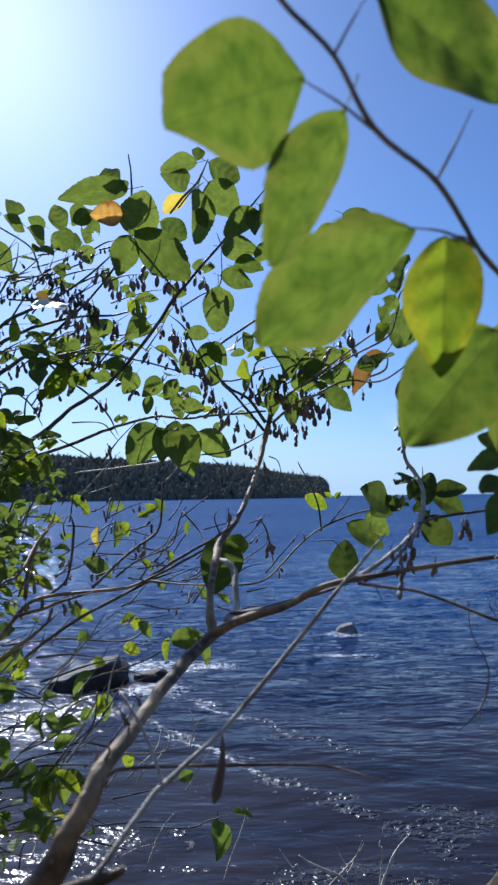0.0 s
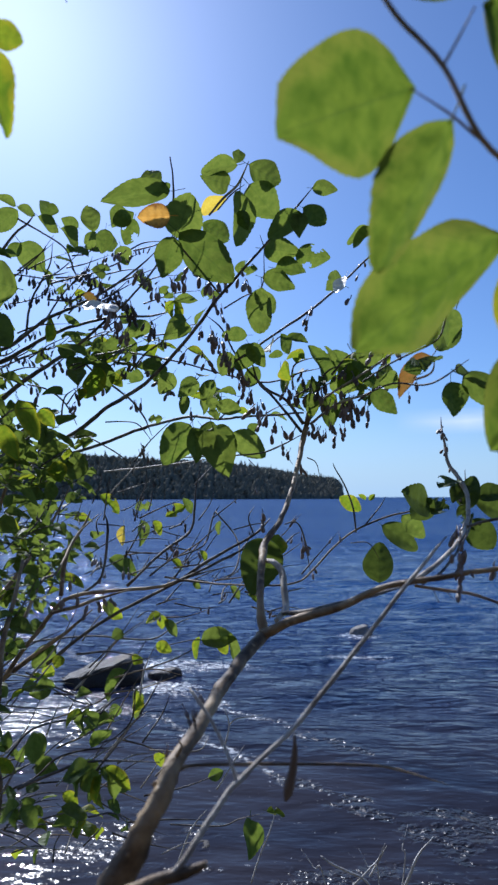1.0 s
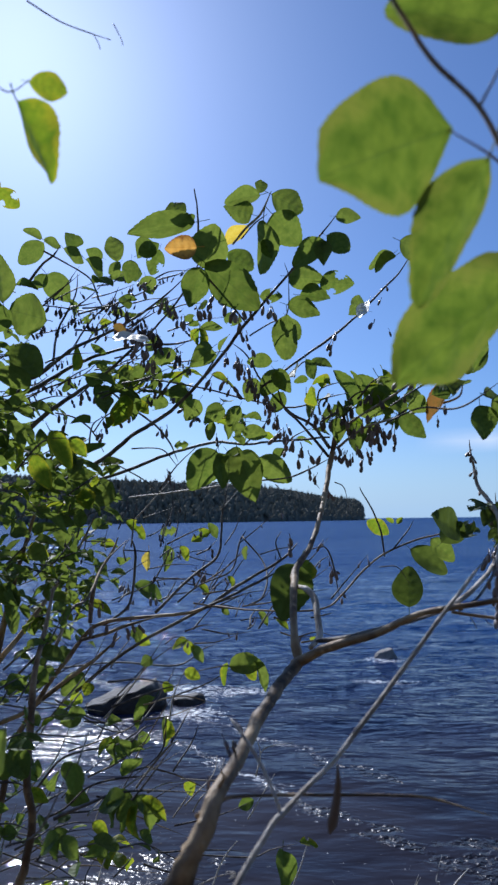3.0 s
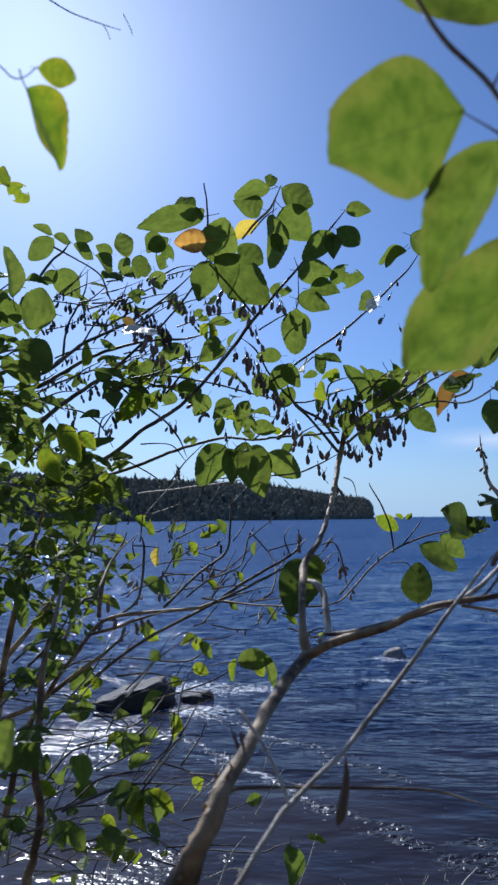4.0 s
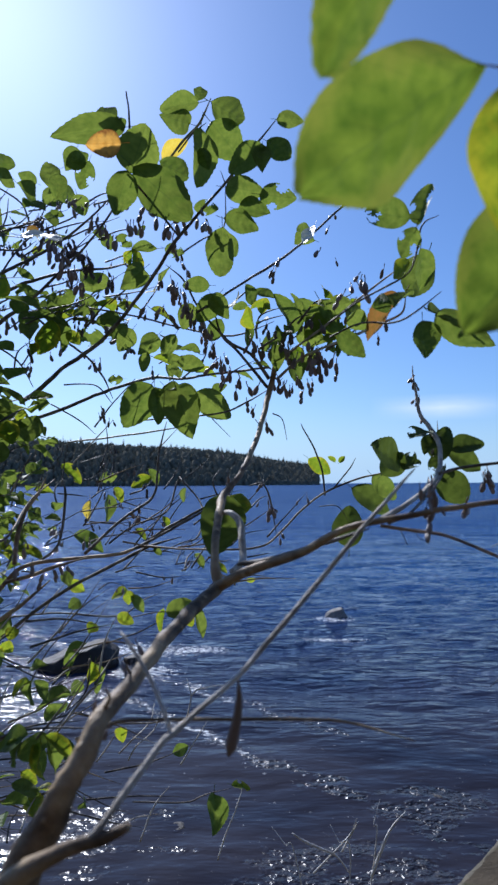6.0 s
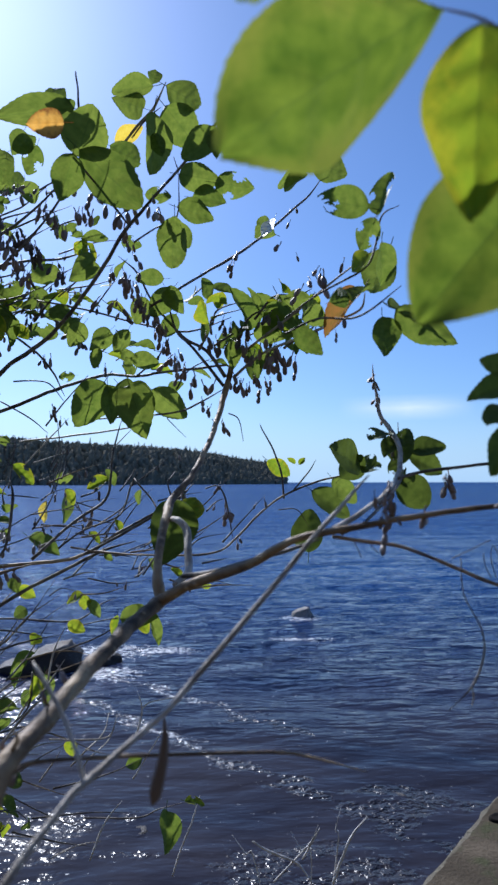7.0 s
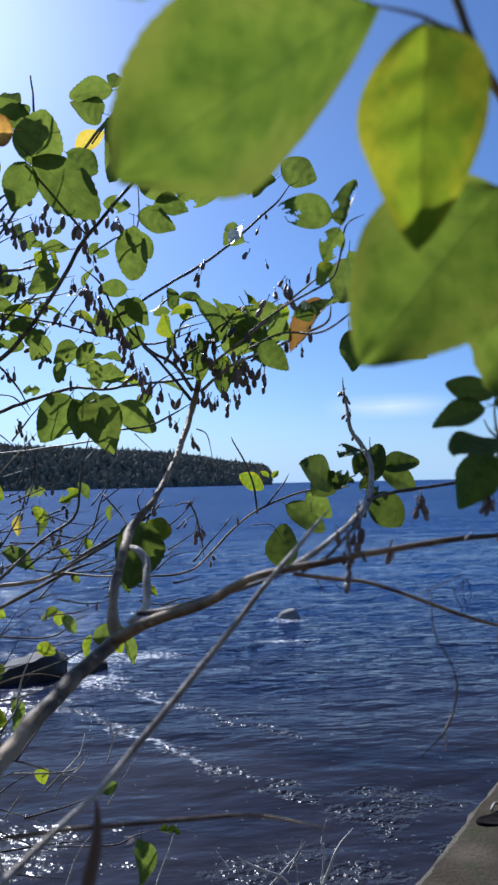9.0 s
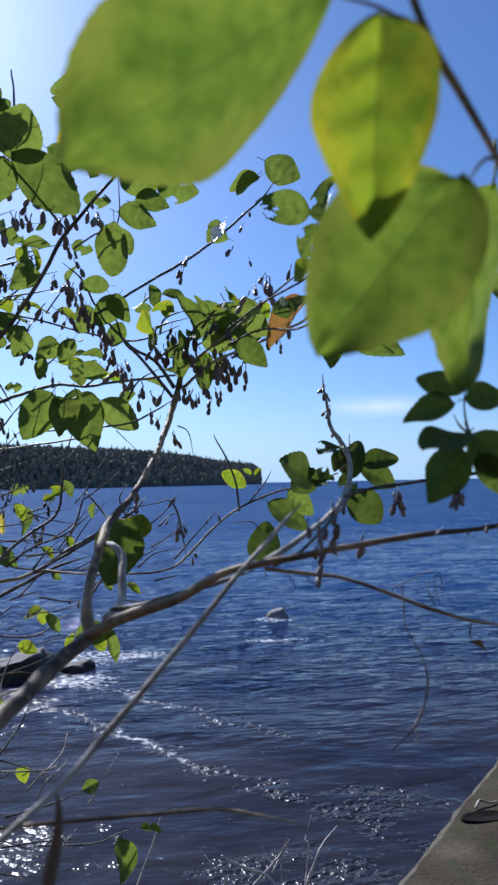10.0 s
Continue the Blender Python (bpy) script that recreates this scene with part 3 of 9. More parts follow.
def headland():
    verts, faces = [], []
    n, m = 90, 8
    for i in range(n + 1):
        p = shore_at(i / n)
        back = Vector((p.x / p.y, 1))
        for j in range(m + 1):
            t = j / m
            q = p + back * 160 * t
            z = -1 + (crest(i / n) + 1) * math.sin(min(1, t * 1.3) * math.pi / 2) + noise.noise(Vector((q.x, q.y, 0)) * 0.03) * 2 * t
            verts.append((q.x, q.y, z))
    for i in range(n):
        faces += [(i * (m + 1) + j, i * (m + 1) + j + 1, (i + 1) * (m + 1) + j + 1, (i + 1) * (m + 1) + j) for j in range(m)]
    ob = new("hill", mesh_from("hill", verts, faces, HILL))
    tagged(ob, "long low wooded headland across the water", "hill", kind="structure")
    # the woods on it
    rnd = random.Random(12)
    v, f = [], []
    for _ in range(8000):
        s, t = rnd.random() ** 1.15, rnd.random() ** 1.4
        p = shore_at(s)
        p = p + Vector((p.x / p.y, 1)) * 150 * t + Vector((rnd.uniform(-3, 3), 0))
        z = (crest(s) + 1) * math.sin(min(1, t * 1.3) * math.pi / 2) - 2.5
        fir = rnd.random() < 0.4
        h = rnd.uniform(5.0, 9.5) * (1.4 if rnd.random() < 0.12 else 1.0) if fir else rnd.uniform(4.5, 8.0)
        w = h * (rnd.uniform(0.18, 0.28) if fir else rnd.uniform(0.28, 0.45))
        tiers = 5
        o = len(v)
        k = 6
        for a in range(tiers + 1):
            u = a / tiers
            r = w * ((1 - u) ** 0.85 * (1.0 if a % 2 else 0.78) if fir else math.sin(math.pi * (0.12 + 0.86 * u)) ** 0.7) + 0.05
            for b in range(k):
                ang = 2 * math.pi * b / k + a
                rr = r * rnd.uniform(0.72, 1.2)
                v.append((p.x + rr * math.cos(ang), p.y + rr * math.sin(ang), z + h * u * rnd.uniform(0.97, 1.03)))
            if a:
                f += [(o + (a - 1) * k + b, o + (a - 1) * k + (b + 1) % k, o + a * k + (b + 1) % k, o + a * k + b) for b in range(k)]
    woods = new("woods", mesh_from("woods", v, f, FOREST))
    tagged(woods, "dark mixed conifer and broadleaf woods along the far shore", "woods", kind="stuff")


headland()


def bank():
    """The soil bank under the shrubs: it slopes into the water ahead; the steep unseen climb behind is added to block
    sky light.
    """
    verts, faces = [], []
    nx, ny = 60, 60
    for i in range(ny + 1):
        y = 3.5 - 0.14 * i if i < 30 else -0.7 - 0.0 - 0.75 * (i - 30) ** 1.15
        for j in range(nx + 1):
            x = (2 * j / nx - 1) * (7 + max(0.0, -y) * 1.6)
            edge = 1.5 + 0.5 * math.sin(x * 0.8) + 0.3 * math.sin(x * 2.3)
            z = 1.0 if y < 0 else 1.0 - 1.4 * min(1, (y / (edge + 1.2))) ** 1.3
            z += 0.1 * noise.noise(Vector((x, y, 0)) * 1.3) + 0.03 * noise.noise(Vector((x, y, 0)) * 6) + max(0, -y - 1) * 0.95
            verts.append((x, y, z))
    n = nx + 1
    for i in range(ny):
        faces += [(i * n + j, (i + 1) * n + j, (i + 1) * n + j + 1, i * n + j + 1) for j in range(nx)]
    tagged(new("ground", mesh_from("ground", verts, faces, SOIL)), "brown soil bank with leaf litter above the water, unseen rise behind added to block sky light", "ground", kind="structure")


bank()


def boulder(at, size, seed, label, group="", top=0.72, slope=0.22):
    """A rounded, worn rock that stands in the water."""
    bm = bmesh.new()
    bmesh.ops.create_icosphere(bm, subdivisions=4, radius=1)
    off = Vector((seed * 3.1, seed * 1.7, 0))
    for v in bm.verts:
        c = v.co.copy()
        k = 1 + 0.28 * noise.noise(c * 1.1 + off) + 0.14 * noise.noise(c * 2.7 + off) + 0.06 * noise.noise(c * 6.5 + off) + 0.03 * noise.noise(c * 15 + off)
        c *= k
        c.z = min(c.z, top + slope * c.x + 0.07 * noise.noise(c * 3.3 + off))
        v.co = Vector((c.x * size[0], c.y * size[1], c.z * size[2]))
    me = bpy.data.meshes.new("rock")
    bm.to_mesh(me)
    bm.free()
    me.materials.append(ROCK)
    me.shade_smooth()
    ob = new("rock", me)
    ob.location = at
    return tagged(ob, label, "rock", group)


boulder((-2.45, 9.45, 0.02), (0.54, 0.42, 0.42), 1, "flat-topped grey rock rising from the lake, wet dark sides", "rocks in the water", 0.42, 0.42)
boulder((-1.62, 9.55, -0.03), (0.22, 0.18, 0.18), 2, "small dark wet rock beside the flat-topped rock", "rocks in the water")
boulder((1.47, 12.7, -0.03), (0.2, 0.16, 0.22), 3, "small pale rock far out washed by waves", "rocks in the water").data.materials[0] = PALE_ROCK
boulder((1.36, 5.5, -0.09), (0.13, 0.1, 0.12), 4, "dark wet stone just breaking the surface", "rocks in the water")
boulder((1.16, 5.62, -0.09), (0.07, 0.06, 0.1), 5, "dark wet stone just breaking the surface", "rocks in the water")
boulder((-0.62, 5.05, -0.07), (0.14, 0.11, 0.1), 6, "dark wet stone near the bank", "rocks in the water")


# ---- the shrub on the bank ----
shrub = thing("shrub", (-0.2, 0.3, 0.95), "leafy shoreline shrub with grey-brown stems, green leaves and dark hanging catkins", "shrub", "shrubs on the bank")
stem(shrub, "trunk", [(-0.225, 0.330, 0.900, 0.0190), (-0.215, 0.410, 1.500, 0.0155), (-0.176, 0.437, 2.060, 0.0128), (-0.126, 0.371, 2.240, 0.0112), (-0.099, 0.361, 2.309, 0.0076), (-0.086, 0.369, 2.335, 0.0050), (-0.081, 0.383, 2.347, 0.0048), (-0.070, 0.424, 2.356, 0.0045), (-0.058, 0.484, 2.367, 0.0046), (-0.046, 0.535, 2.376, 0.0048), (-0.032, 0.581, 2.383, 0.0050)], OLD_BARK, sides=14, knots=0.6, label="rough grey-brown bark with pale patches and knots")
stem(shrub, "limb", [(-0.037, 0.575, 2.381, 0.0043), (-0.006, 0.561, 2.398, 0.0038), (0.029, 0.537, 2.413, 0.0032), (0.056, 0.502, 2.432, 0.0024), (0.080, 0.490, 2.439, 0.0022), (0.114, 0.482, 2.446, 0.0019), (0.139, 0.480, 2.450, 0.0018), (0.173, 0.483, 2.454, 0.0017), (0.207, 0.491, 2.456, 0.0015), (0.249, 0.498, 2.460, 0.0014)], BARK, sides=10, knots=0.35)
stem(shrub, "branch", [(0.082, 0.492, 2.436, 0.0012), (0.109, 0.493, 2.432, 0.0012), (0.126, 0.497, 2.429, 0.0011), (0.146, 0.507, 2.422, 0.0011), (0.169, 0.516, 2.413, 0.0012), (0.194, 0.525, 2.402, 0.0012), (0.223, 0.534, 2.393, 0.0011), (0.254, 0.543, 2.386, 0.0009)], BARK, sides=8, knots=0.3)
stem(shrub, "limb", [(-0.032, 0.581, 2.382, 0.0042), (-0.036, 0.593, 2.403, 0.0034), (-0.037, 0.636, 2.426, 0.0036), (-0.034, 0.699, 2.452, 0.0038), (-0.022, 0.729, 2.469, 0.0032), (-0.008, 0.788, 2.497, 0.0030), (0.001, 0.846, 2.524, 0.0031), (0.010, 0.904, 2.559, 0.0035), (0.018, 0.941, 2.594, 0.0041), (0.025, 0.948, 2.627, 0.0033), (0.033, 0.951, 2.660, 0.0017)], BARK, sides=9, knots=0.4)
stem(shrub, "branch", [(-0.017, 0.575, 2.401, 0.0010), (-0.013, 0.573, 2.401, 0.0020), (0.003, 0.564, 2.404, 0.0022), (0.030, 0.548, 2.414, 0.0020), (0.057, 0.529, 2.424, 0.0016), (0.077, 0.509, 2.433, 0.0009)], TWIG, sides=9, knots=0.4, label="dark broken branch lying along the limb")
stem(shrub, "stub", [(-0.022, 0.580, 2.394, 0.0021), (-0.013, 0.606, 2.401, 0.0030), (-0.014, 0.624, 2.417, 0.0032), (-0.017, 0.643, 2.431, 0.0034), (-0.025, 0.651, 2.438, 0.0027), (-0.031, 0.666, 2.438, 0.0021)], PALE_TWIG, sides=8, knots=0.2, label="bare sunlit hooked stub")
stem(shrub, "branch", [(-0.080, 0.325, 2.311, 0.0016), (-0.068, 0.322, 2.322, 0.0016), (-0.058, 0.336, 2.332, 0.0015), (-0.046, 0.351, 2.345, 0.0015), (-0.041, 0.356, 2.348, 0.0015), (-0.028, 0.372, 2.356, 0.0013), (-0.008, 0.387, 2.370, 0.0014), (0.018, 0.407, 2.395, 0.0015), (0.046, 0.427, 2.422, 0.0014), (0.062, 0.437, 2.439, 0.0013), (0.086, 0.457, 2.461, 0.0012), (0.100, 0.467, 2.474, 0.0008)], PALE_TWIG, sides=10, knots=0.2, label="straight smooth pale grey branch")
stem(shrub, "twig", [(-0.042, 0.357, 2.347, 0.0010), (-0.046, 0.362, 2.356, 0.0010), (-0.052, 0.369, 2.366, 0.0010), (-0.061, 0.377, 2.377, 0.0010), (-0.070, 0.385, 2.386, 0.0009), (-0.073, 0.390, 2.388, 0.0005)], PALE_TWIG)
stem(shrub, "branch", [(-0.055, 0.319, 2.324, 0.0016), (-0.064, 0.321, 2.320, 0.0026), (-0.079, 0.323, 2.314, 0.0033), (-0.098, 0.326, 2.303, 0.0038), (-0.120, 0.332, 2.287, 0.0043), (-0.147, 0.340, 2.266, 0.0048)], OLD_BARK, sides=10, knots=0.5, label="thick brown broken branch")
stem(shrub, "branch", [(0.080, 0.490, 2.439, 0.0021), (0.107, 0.528, 2.449, 0.0018), (0.136, 0.585, 2.459, 0.0019), (0.160, 0.644, 2.469, 0.0023), (0.177, 0.692, 2.482, 0.0024), (0.190, 0.740, 2.503, 0.0024), (0.191, 0.779, 2.525, 0.0027), (0.182, 0.788, 2.541, 0.0021), (0.180, 0.797, 2.567, 0.0016), (0.177, 0.796, 2.585, 0.0010), (0.176, 0.795, 2.598, 0.0008)], PALE_TWIG, knots=0.3)
stem(shrub, "branch", [(0.087, 0.489, 2.438, 0.0012), (0.107, 0.518, 2.443, 0.0011), (0.127, 0.556, 2.452, 0.0012), (0.160, 0.634, 2.467, 0.0011), (0.176, 0.672, 2.481, 0.0009)], TWIG, knots=0.2)
stem(shrub, "branch", [(0.165, 0.653, 2.473, 0.0016), (0.191, 0.661, 2.479, 0.0015), (0.242, 0.668, 2.485, 0.0015), (0.294, 0.684, 2.491, 0.0016), (0.349, 0.701, 2.494, 0.0015)], TWIG)
stem(shrub, "twig", [(0.199, 0.779, 2.519, 0.0008), (0.201, 0.788, 2.534, 0.0008)], TWIG, sides=5)
stem(shrub, "branch", [(-0.092, 0.379, 2.336, 0.0016), (-0.081, 0.394, 2.338, 0.0013), (-0.070, 0.404, 2.338, 0.0011), (-0.031, 0.426, 2.331, 0.0011), (0.016, 0.437, 2.327, 0.0011), (0.042, 0.448, 2.323, 0.0010), (0.062, 0.459, 2.316, 0.0008), (0.098, 0.471, 2.302, 0.0006)], BARK, knots=0.2)
stem(shrub, "catkin", [(-0.011, 0.367, 2.370, 0.0004), (-0.011, 0.368, 2.361, 0.0016), (-0.012, 0.369, 2.349, 0.0025), (-0.014, 0.370, 2.338, 0.0029), (-0.016, 0.371, 2.332, 0.0008)], CATKIN, knots=0.8, label="long dark dangling catkin")
stem(shrub, "twig", [(0.166, 0.502, 2.421, 0.0004), (0.166, 0.498, 2.399, 0.0004), (0.174, 0.491, 2.379, 0.0005), (0.174, 0.487, 2.364, 0.0007), (0.166, 0.487, 2.345, 0.0007), (0.151, 0.486, 2.331, 0.0003)], TWIG, sides=6)
stem(shrub, "twig", [(0.166, 0.487, 2.345, 0.0004), (0.167, 0.487, 2.339, 0.0006), (0.166, 0.488, 2.333, 0.0002)], PALE_TWIG, sides=6)
stem(shrub, "twig", [(0.095, 0.494, 2.434, 0.0004), (0.098, 0.494, 2.428, 0.0003), (0.100, 0.494, 2.423, 0.0002)], TWIG, sides=5)
stem(shrub, "twig", [(0.105, 0.493, 2.433, 0.0004), (0.108, 0.493, 2.428, 0.0002), (0.111, 0.493, 2.426, 0.0002)], TWIG, sides=5)
stem(shrub, "twig", [(0.159, 0.500, 2.421, 0.0003), (0.169, 0.494, 2.427, 0.0002), (0.180, 0.488, 2.434, 0.0002)], TWIG, sides=5)
stem(shrub, "twig", [(0.190, 0.514, 2.407, 0.0003), (0.184, 0.508, 2.416, 0.0002), (0.181, 0.503, 2.424, 0.0002)], TWIG, sides=5)
stem(shrub, "twig", [(0.193, 0.513, 2.407, 0.0003), (0.188, 0.508, 2.420, 0.0003), (0.187, 0.502, 2.429, 0.0003), (0.190, 0.502, 2.424, 0.0002), (0.191, 0.503, 2.418, 0.0002)], TWIG, sides=5)
stem(shrub, "twig", [(0.220, 0.532, 2.393, 0.0003), (0.219, 0.533, 2.385, 0.0005), (0.221, 0.533, 2.379, 0.0004)], TWIG, sides=5)
leaf(shrub, (0.220, 0.533, 2.379), (0.231, 0.532, 2.375), (0.311, -0.406, 0.859), 0.0078, "brown", "narrow")
stem(shrub, "limb", [(-0.640, 1.000, 0.500, 0.0105), (-0.620, 1.050, 1.200, 0.0090), (-0.560, 1.080, 1.800, 0.0068), (-0.509, 1.088, 2.110, 0.0052), (-0.480, 1.082, 2.183, 0.0042), (-0.443, 1.079, 2.242, 0.0038), (-0.409, 1.087, 2.289, 0.0035), (-0.389, 1.096, 2.318, 0.0034), (-0.365, 1.096, 2.337, 0.0031), (-0.328, 1.099, 2.344, 0.0029), (-0.258, 1.084, 2.352, 0.0028), (-0.209, 1.067, 2.359, 0.0026), (-0.169, 1.039, 2.372, 0.0020), (-0.113, 0.994, 2.373, 0.0013), (-0.054, 0.968, 2.374, 0.0013), (0.003, 0.973, 2.377, 0.0013), (0.030, 0.994, 2.393, 0.0015), (0.065, 1.024, 2.426, 0.0015), (0.101, 1.045, 2.451, 0.0015), (0.155, 1.057, 2.472, 0.0014), (0.190, 1.059, 2.480, 0.0011), (0.245, 1.062, 2.497, 0.0009)], BARK, sides=8, knots=0.3)
stem(shrub, "branch", [(-0.390, 1.086, 2.313, 0.0030), (-0.350, 1.079, 2.324, 0.0029), (-0.306, 1.071, 2.340, 0.0024), (-0.256, 1.074, 2.353, 0.0021)], BARK, sides=6)
stem(shrub, "branch", [(-0.175, 1.049, 2.370, 0.0030), (-0.145, 1.059, 2.392, 0.0029), (-0.101, 1.081, 2.417, 0.0024), (-0.056, 1.092, 2.443, 0.0023), (-0.033, 1.112, 2.467, 0.0015)], TWIG, sides=6)
stem(shrub, "branch", [(-0.184, 1.048, 2.368, 0.0021), (-0.137, 0.989, 2.392, 0.0019), (-0.092, 0.940, 2.417, 0.0018), (-0.043, 0.891, 2.444, 0.0015)], TWIG, sides=6)
stem(shrub, "branch", [(-0.267, 1.083, 2.357, 0.0025), (-0.218, 1.122, 2.407, 0.0023), (-0.175, 1.162, 2.442, 0.0024), (-0.169, 1.179, 2.481, 0.0019), (-0.168, 1.195, 2.522, 0.0019), (-0.159, 1.220, 2.574, 0.0016)], TWIG, sides=6)
stem(shrub, "twig", [(-0.171, 1.195, 2.524, 0.0013), (-0.140, 1.223, 2.562, 0.0010)], PALE_TWIG, sides=5)
stem(shrub, "twig", [(-0.234, 1.104, 2.371, 0.0018), (-0.200, 1.125, 2.397, 0.0015), (-0.149, 1.147, 2.419, 0.0015), (-0.137, 1.183, 2.466, 0.0016), (-0.125, 1.182, 2.486, 0.0012)], TWIG, sides=5)
stem(shrub, "twig", [(-0.132, 1.183, 2.476, 0.0016), (-0.095, 1.140, 2.438, 0.0015), (-0.084, 1.093, 2.409, 0.0015), (-0.091, 1.055, 2.384, 0.0014), (-0.111, 1.024, 2.376, 0.0014)], TWIG, sides=5)
stem(shrub, "twig", [(-0.060, 1.092, 2.440, 0.0014), (-0.069, 1.088, 2.468, 0.0012), (-0.060, 1.107, 2.486, 0.0008)], TWIG, sides=5)
stem(shrub, "twig", [(-0.011, 0.993, 2.461, 0.0010), (0.005, 0.994, 2.465, 0.0010), (0.016, 0.997, 2.449, 0.0014), (0.023, 1.001, 2.415, 0.0010), (0.027, 0.994, 2.391, 0.0010)], TWIG, sides=5)
stem(shrub, "twig", [(0.101, 1.045, 2.446, 0.0016), (0.098, 1.051, 2.481, 0.0016), (0.087, 1.057, 2.516, 0.0014), (0.071, 1.062, 2.547, 0.0010), (0.067, 1.061, 2.556, 0.0008)], TWIG, sides=5)
stem(shrub, "twig", [(0.114, 1.045, 2.457, 0.0013), (0.137, 1.044, 2.485, 0.0011), (0.147, 1.043, 2.502, 0.0008)], TWIG, sides=5)
stem(shrub, "branch", [(-0.431, 1.185, 2.207, 0.0032), (-0.345, 1.206, 2.273, 0.0032), (-0.243, 1.209, 2.328, 0.0029), (-0.179, 1.191, 2.360, 0.0024), (-0.129, 1.194, 2.374, 0.0016)], TWIG, sides=6)
stem(shrub, "twig", [(-0.706, 1.776, 2.115, 0.0024), (-0.616, 1.783, 2.126, 0.0024), (-0.511, 1.792, 2.133, 0.0024), (-0.362, 1.806, 2.123, 0.0024), (-0.294, 1.808, 2.164, 0.0016), (-0.256, 1.809, 2.179, 0.0012)], TWIG, sides=5)
stem(shrub, "twig", [(-0.444, 1.799, 2.123, 0.0013), (-0.376, 1.799, 2.172, 0.0013)], TWIG, sides=5)
stem(shrub, "branch", [(-0.582, 1.178, 2.146, 0.0046), (-0.521, 1.181, 2.173, 0.0043), (-0.440, 1.182, 2.232, 0.0039), (-0.395, 1.182, 2.264, 0.0032), (-0.350, 1.182, 2.303, 0.0024)], BARK, sides=6)
stem(shrub, "twig", [(-0.255, 1.280, 2.216, 0.0010), (-0.191, 1.285, 2.229, 0.0010), (-0.127, 1.290, 2.236, 0.0007)], TWIG, sides=5)
stem(shrub, "trunk", [(-0.450, 0.740, 0.700, 0.0100), (-0.430, 0.800, 1.400, 0.0082), (-0.391, 0.824, 1.836, 0.0062), (-0.371, 0.803, 2.056, 0.0053), (-0.361, 0.799, 2.101, 0.0050), (-0.351, 0.794, 2.154, 0.0048), (-0.357, 0.788, 2.201, 0.0045), (-0.360, 0.802, 2.261, 0.0042), (-0.364, 0.825, 2.323, 0.0036), (-0.370, 0.871, 2.366, 0.0029), (-0.376, 0.915, 2.414, 0.0020)], BARK, sides=9, knots=0.4)
stem(shrub, "branch", [(-0.359, 0.875, 2.336, 0.0024), (-0.353, 0.921, 2.382, 0.0023), (-0.345, 0.971, 2.393, 0.0019), (-0.348, 1.067, 2.438, 0.0018), (-0.324, 1.116, 2.473, 0.0015)], BARK, sides=6)
stem(shrub, "branch", [(-0.373, 1.075, 2.342, 0.0036), (-0.374, 1.091, 2.381, 0.0037), (-0.370, 1.108, 2.417, 0.0030), (-0.351, 1.125, 2.454, 0.0024), (-0.346, 1.143, 2.478, 0.0019)], BARK, sides=6, knots=0.3)
stem(shrub, "branch", [(-0.356, 1.097, 2.335, 0.0025), (-0.318, 1.117, 2.369, 0.0023), (-0.317, 1.150, 2.443, 0.0024), (-0.327, 1.166, 2.473, 0.0019)], TWIG, sides=6)
stem(shrub, "twig", [(-0.456, 1.650, 2.564, 0.0023), (-0.327, 1.609, 2.575, 0.0023), (-0.225, 1.567, 2.585, 0.0021), (-0.165, 1.571, 2.595, 0.0016)], PALE_TWIG, sides=5)
stem(shrub, "twig", [(-0.419, 1.558, 2.507, 0.0017), (-0.371, 1.557, 2.559, 0.0017), (-0.324, 1.555, 2.609, 0.0013)], PALE_TWIG, sides=5)
stem(shrub, "twig", [(-0.399, 1.559, 2.513, 0.0013), (-0.319, 1.563, 2.539, 0.0008)], PALE_TWIG, sides=5)
stem(shrub, "branch", [(-0.555, 1.177, 2.650, 0.0049), (-0.503, 1.167, 2.691, 0.0045), (-0.449, 1.149, 2.723, 0.0040), (-0.396, 1.111, 2.741, 0.0034), (-0.358, 1.083, 2.754, 0.0025), (-0.297, 1.034, 2.784, 0.0023), (-0.240, 0.986, 2.814, 0.0016), (-0.192, 0.936, 2.848, 0.0014), (-0.151, 0.884, 2.893, 0.0010)], TWIG)
stem(shrub, "branch", [(-0.618, 1.263, 2.741, 0.0039), (-0.531, 1.247, 2.775, 0.0039), (-0.454, 1.220, 2.806, 0.0034), (-0.386, 1.175, 2.814, 0.0029), (-0.311, 1.131, 2.816, 0.0024), (-0.227, 1.059, 2.798, 0.0018), (-0.175, 1.023, 2.801, 0.0015)], TWIG)
stem(shrub, "branch", [(-0.595, 1.262, 2.774, 0.0039), (-0.531, 1.245, 2.797, 0.0039), (-0.458, 1.197, 2.828, 0.0033), (-0.387, 1.142, 2.837, 0.0029), (-0.318, 1.077, 2.841, 0.0023), (-0.246, 1.011, 2.858, 0.0016), (-0.188, 0.934, 2.869, 0.0014)], TWIG)
stem(shrub, "branch", [(-0.425, 1.243, 2.612, 0.0043), (-0.381, 1.205, 2.629, 0.0042), (-0.324, 1.147, 2.657, 0.0036), (-0.273, 1.099, 2.673, 0.0034), (-0.222, 1.031, 2.689, 0.0029), (-0.143, 0.912, 2.730, 0.0025), (-0.105, 0.843, 2.753, 0.0024), (-0.074, 0.822, 2.781, 0.0019), (-0.037, 0.812, 2.819, 0.0016), (-0.001, 0.791, 2.854, 0.0014), (0.027, 0.780, 2.884, 0.0009)], TWIG)
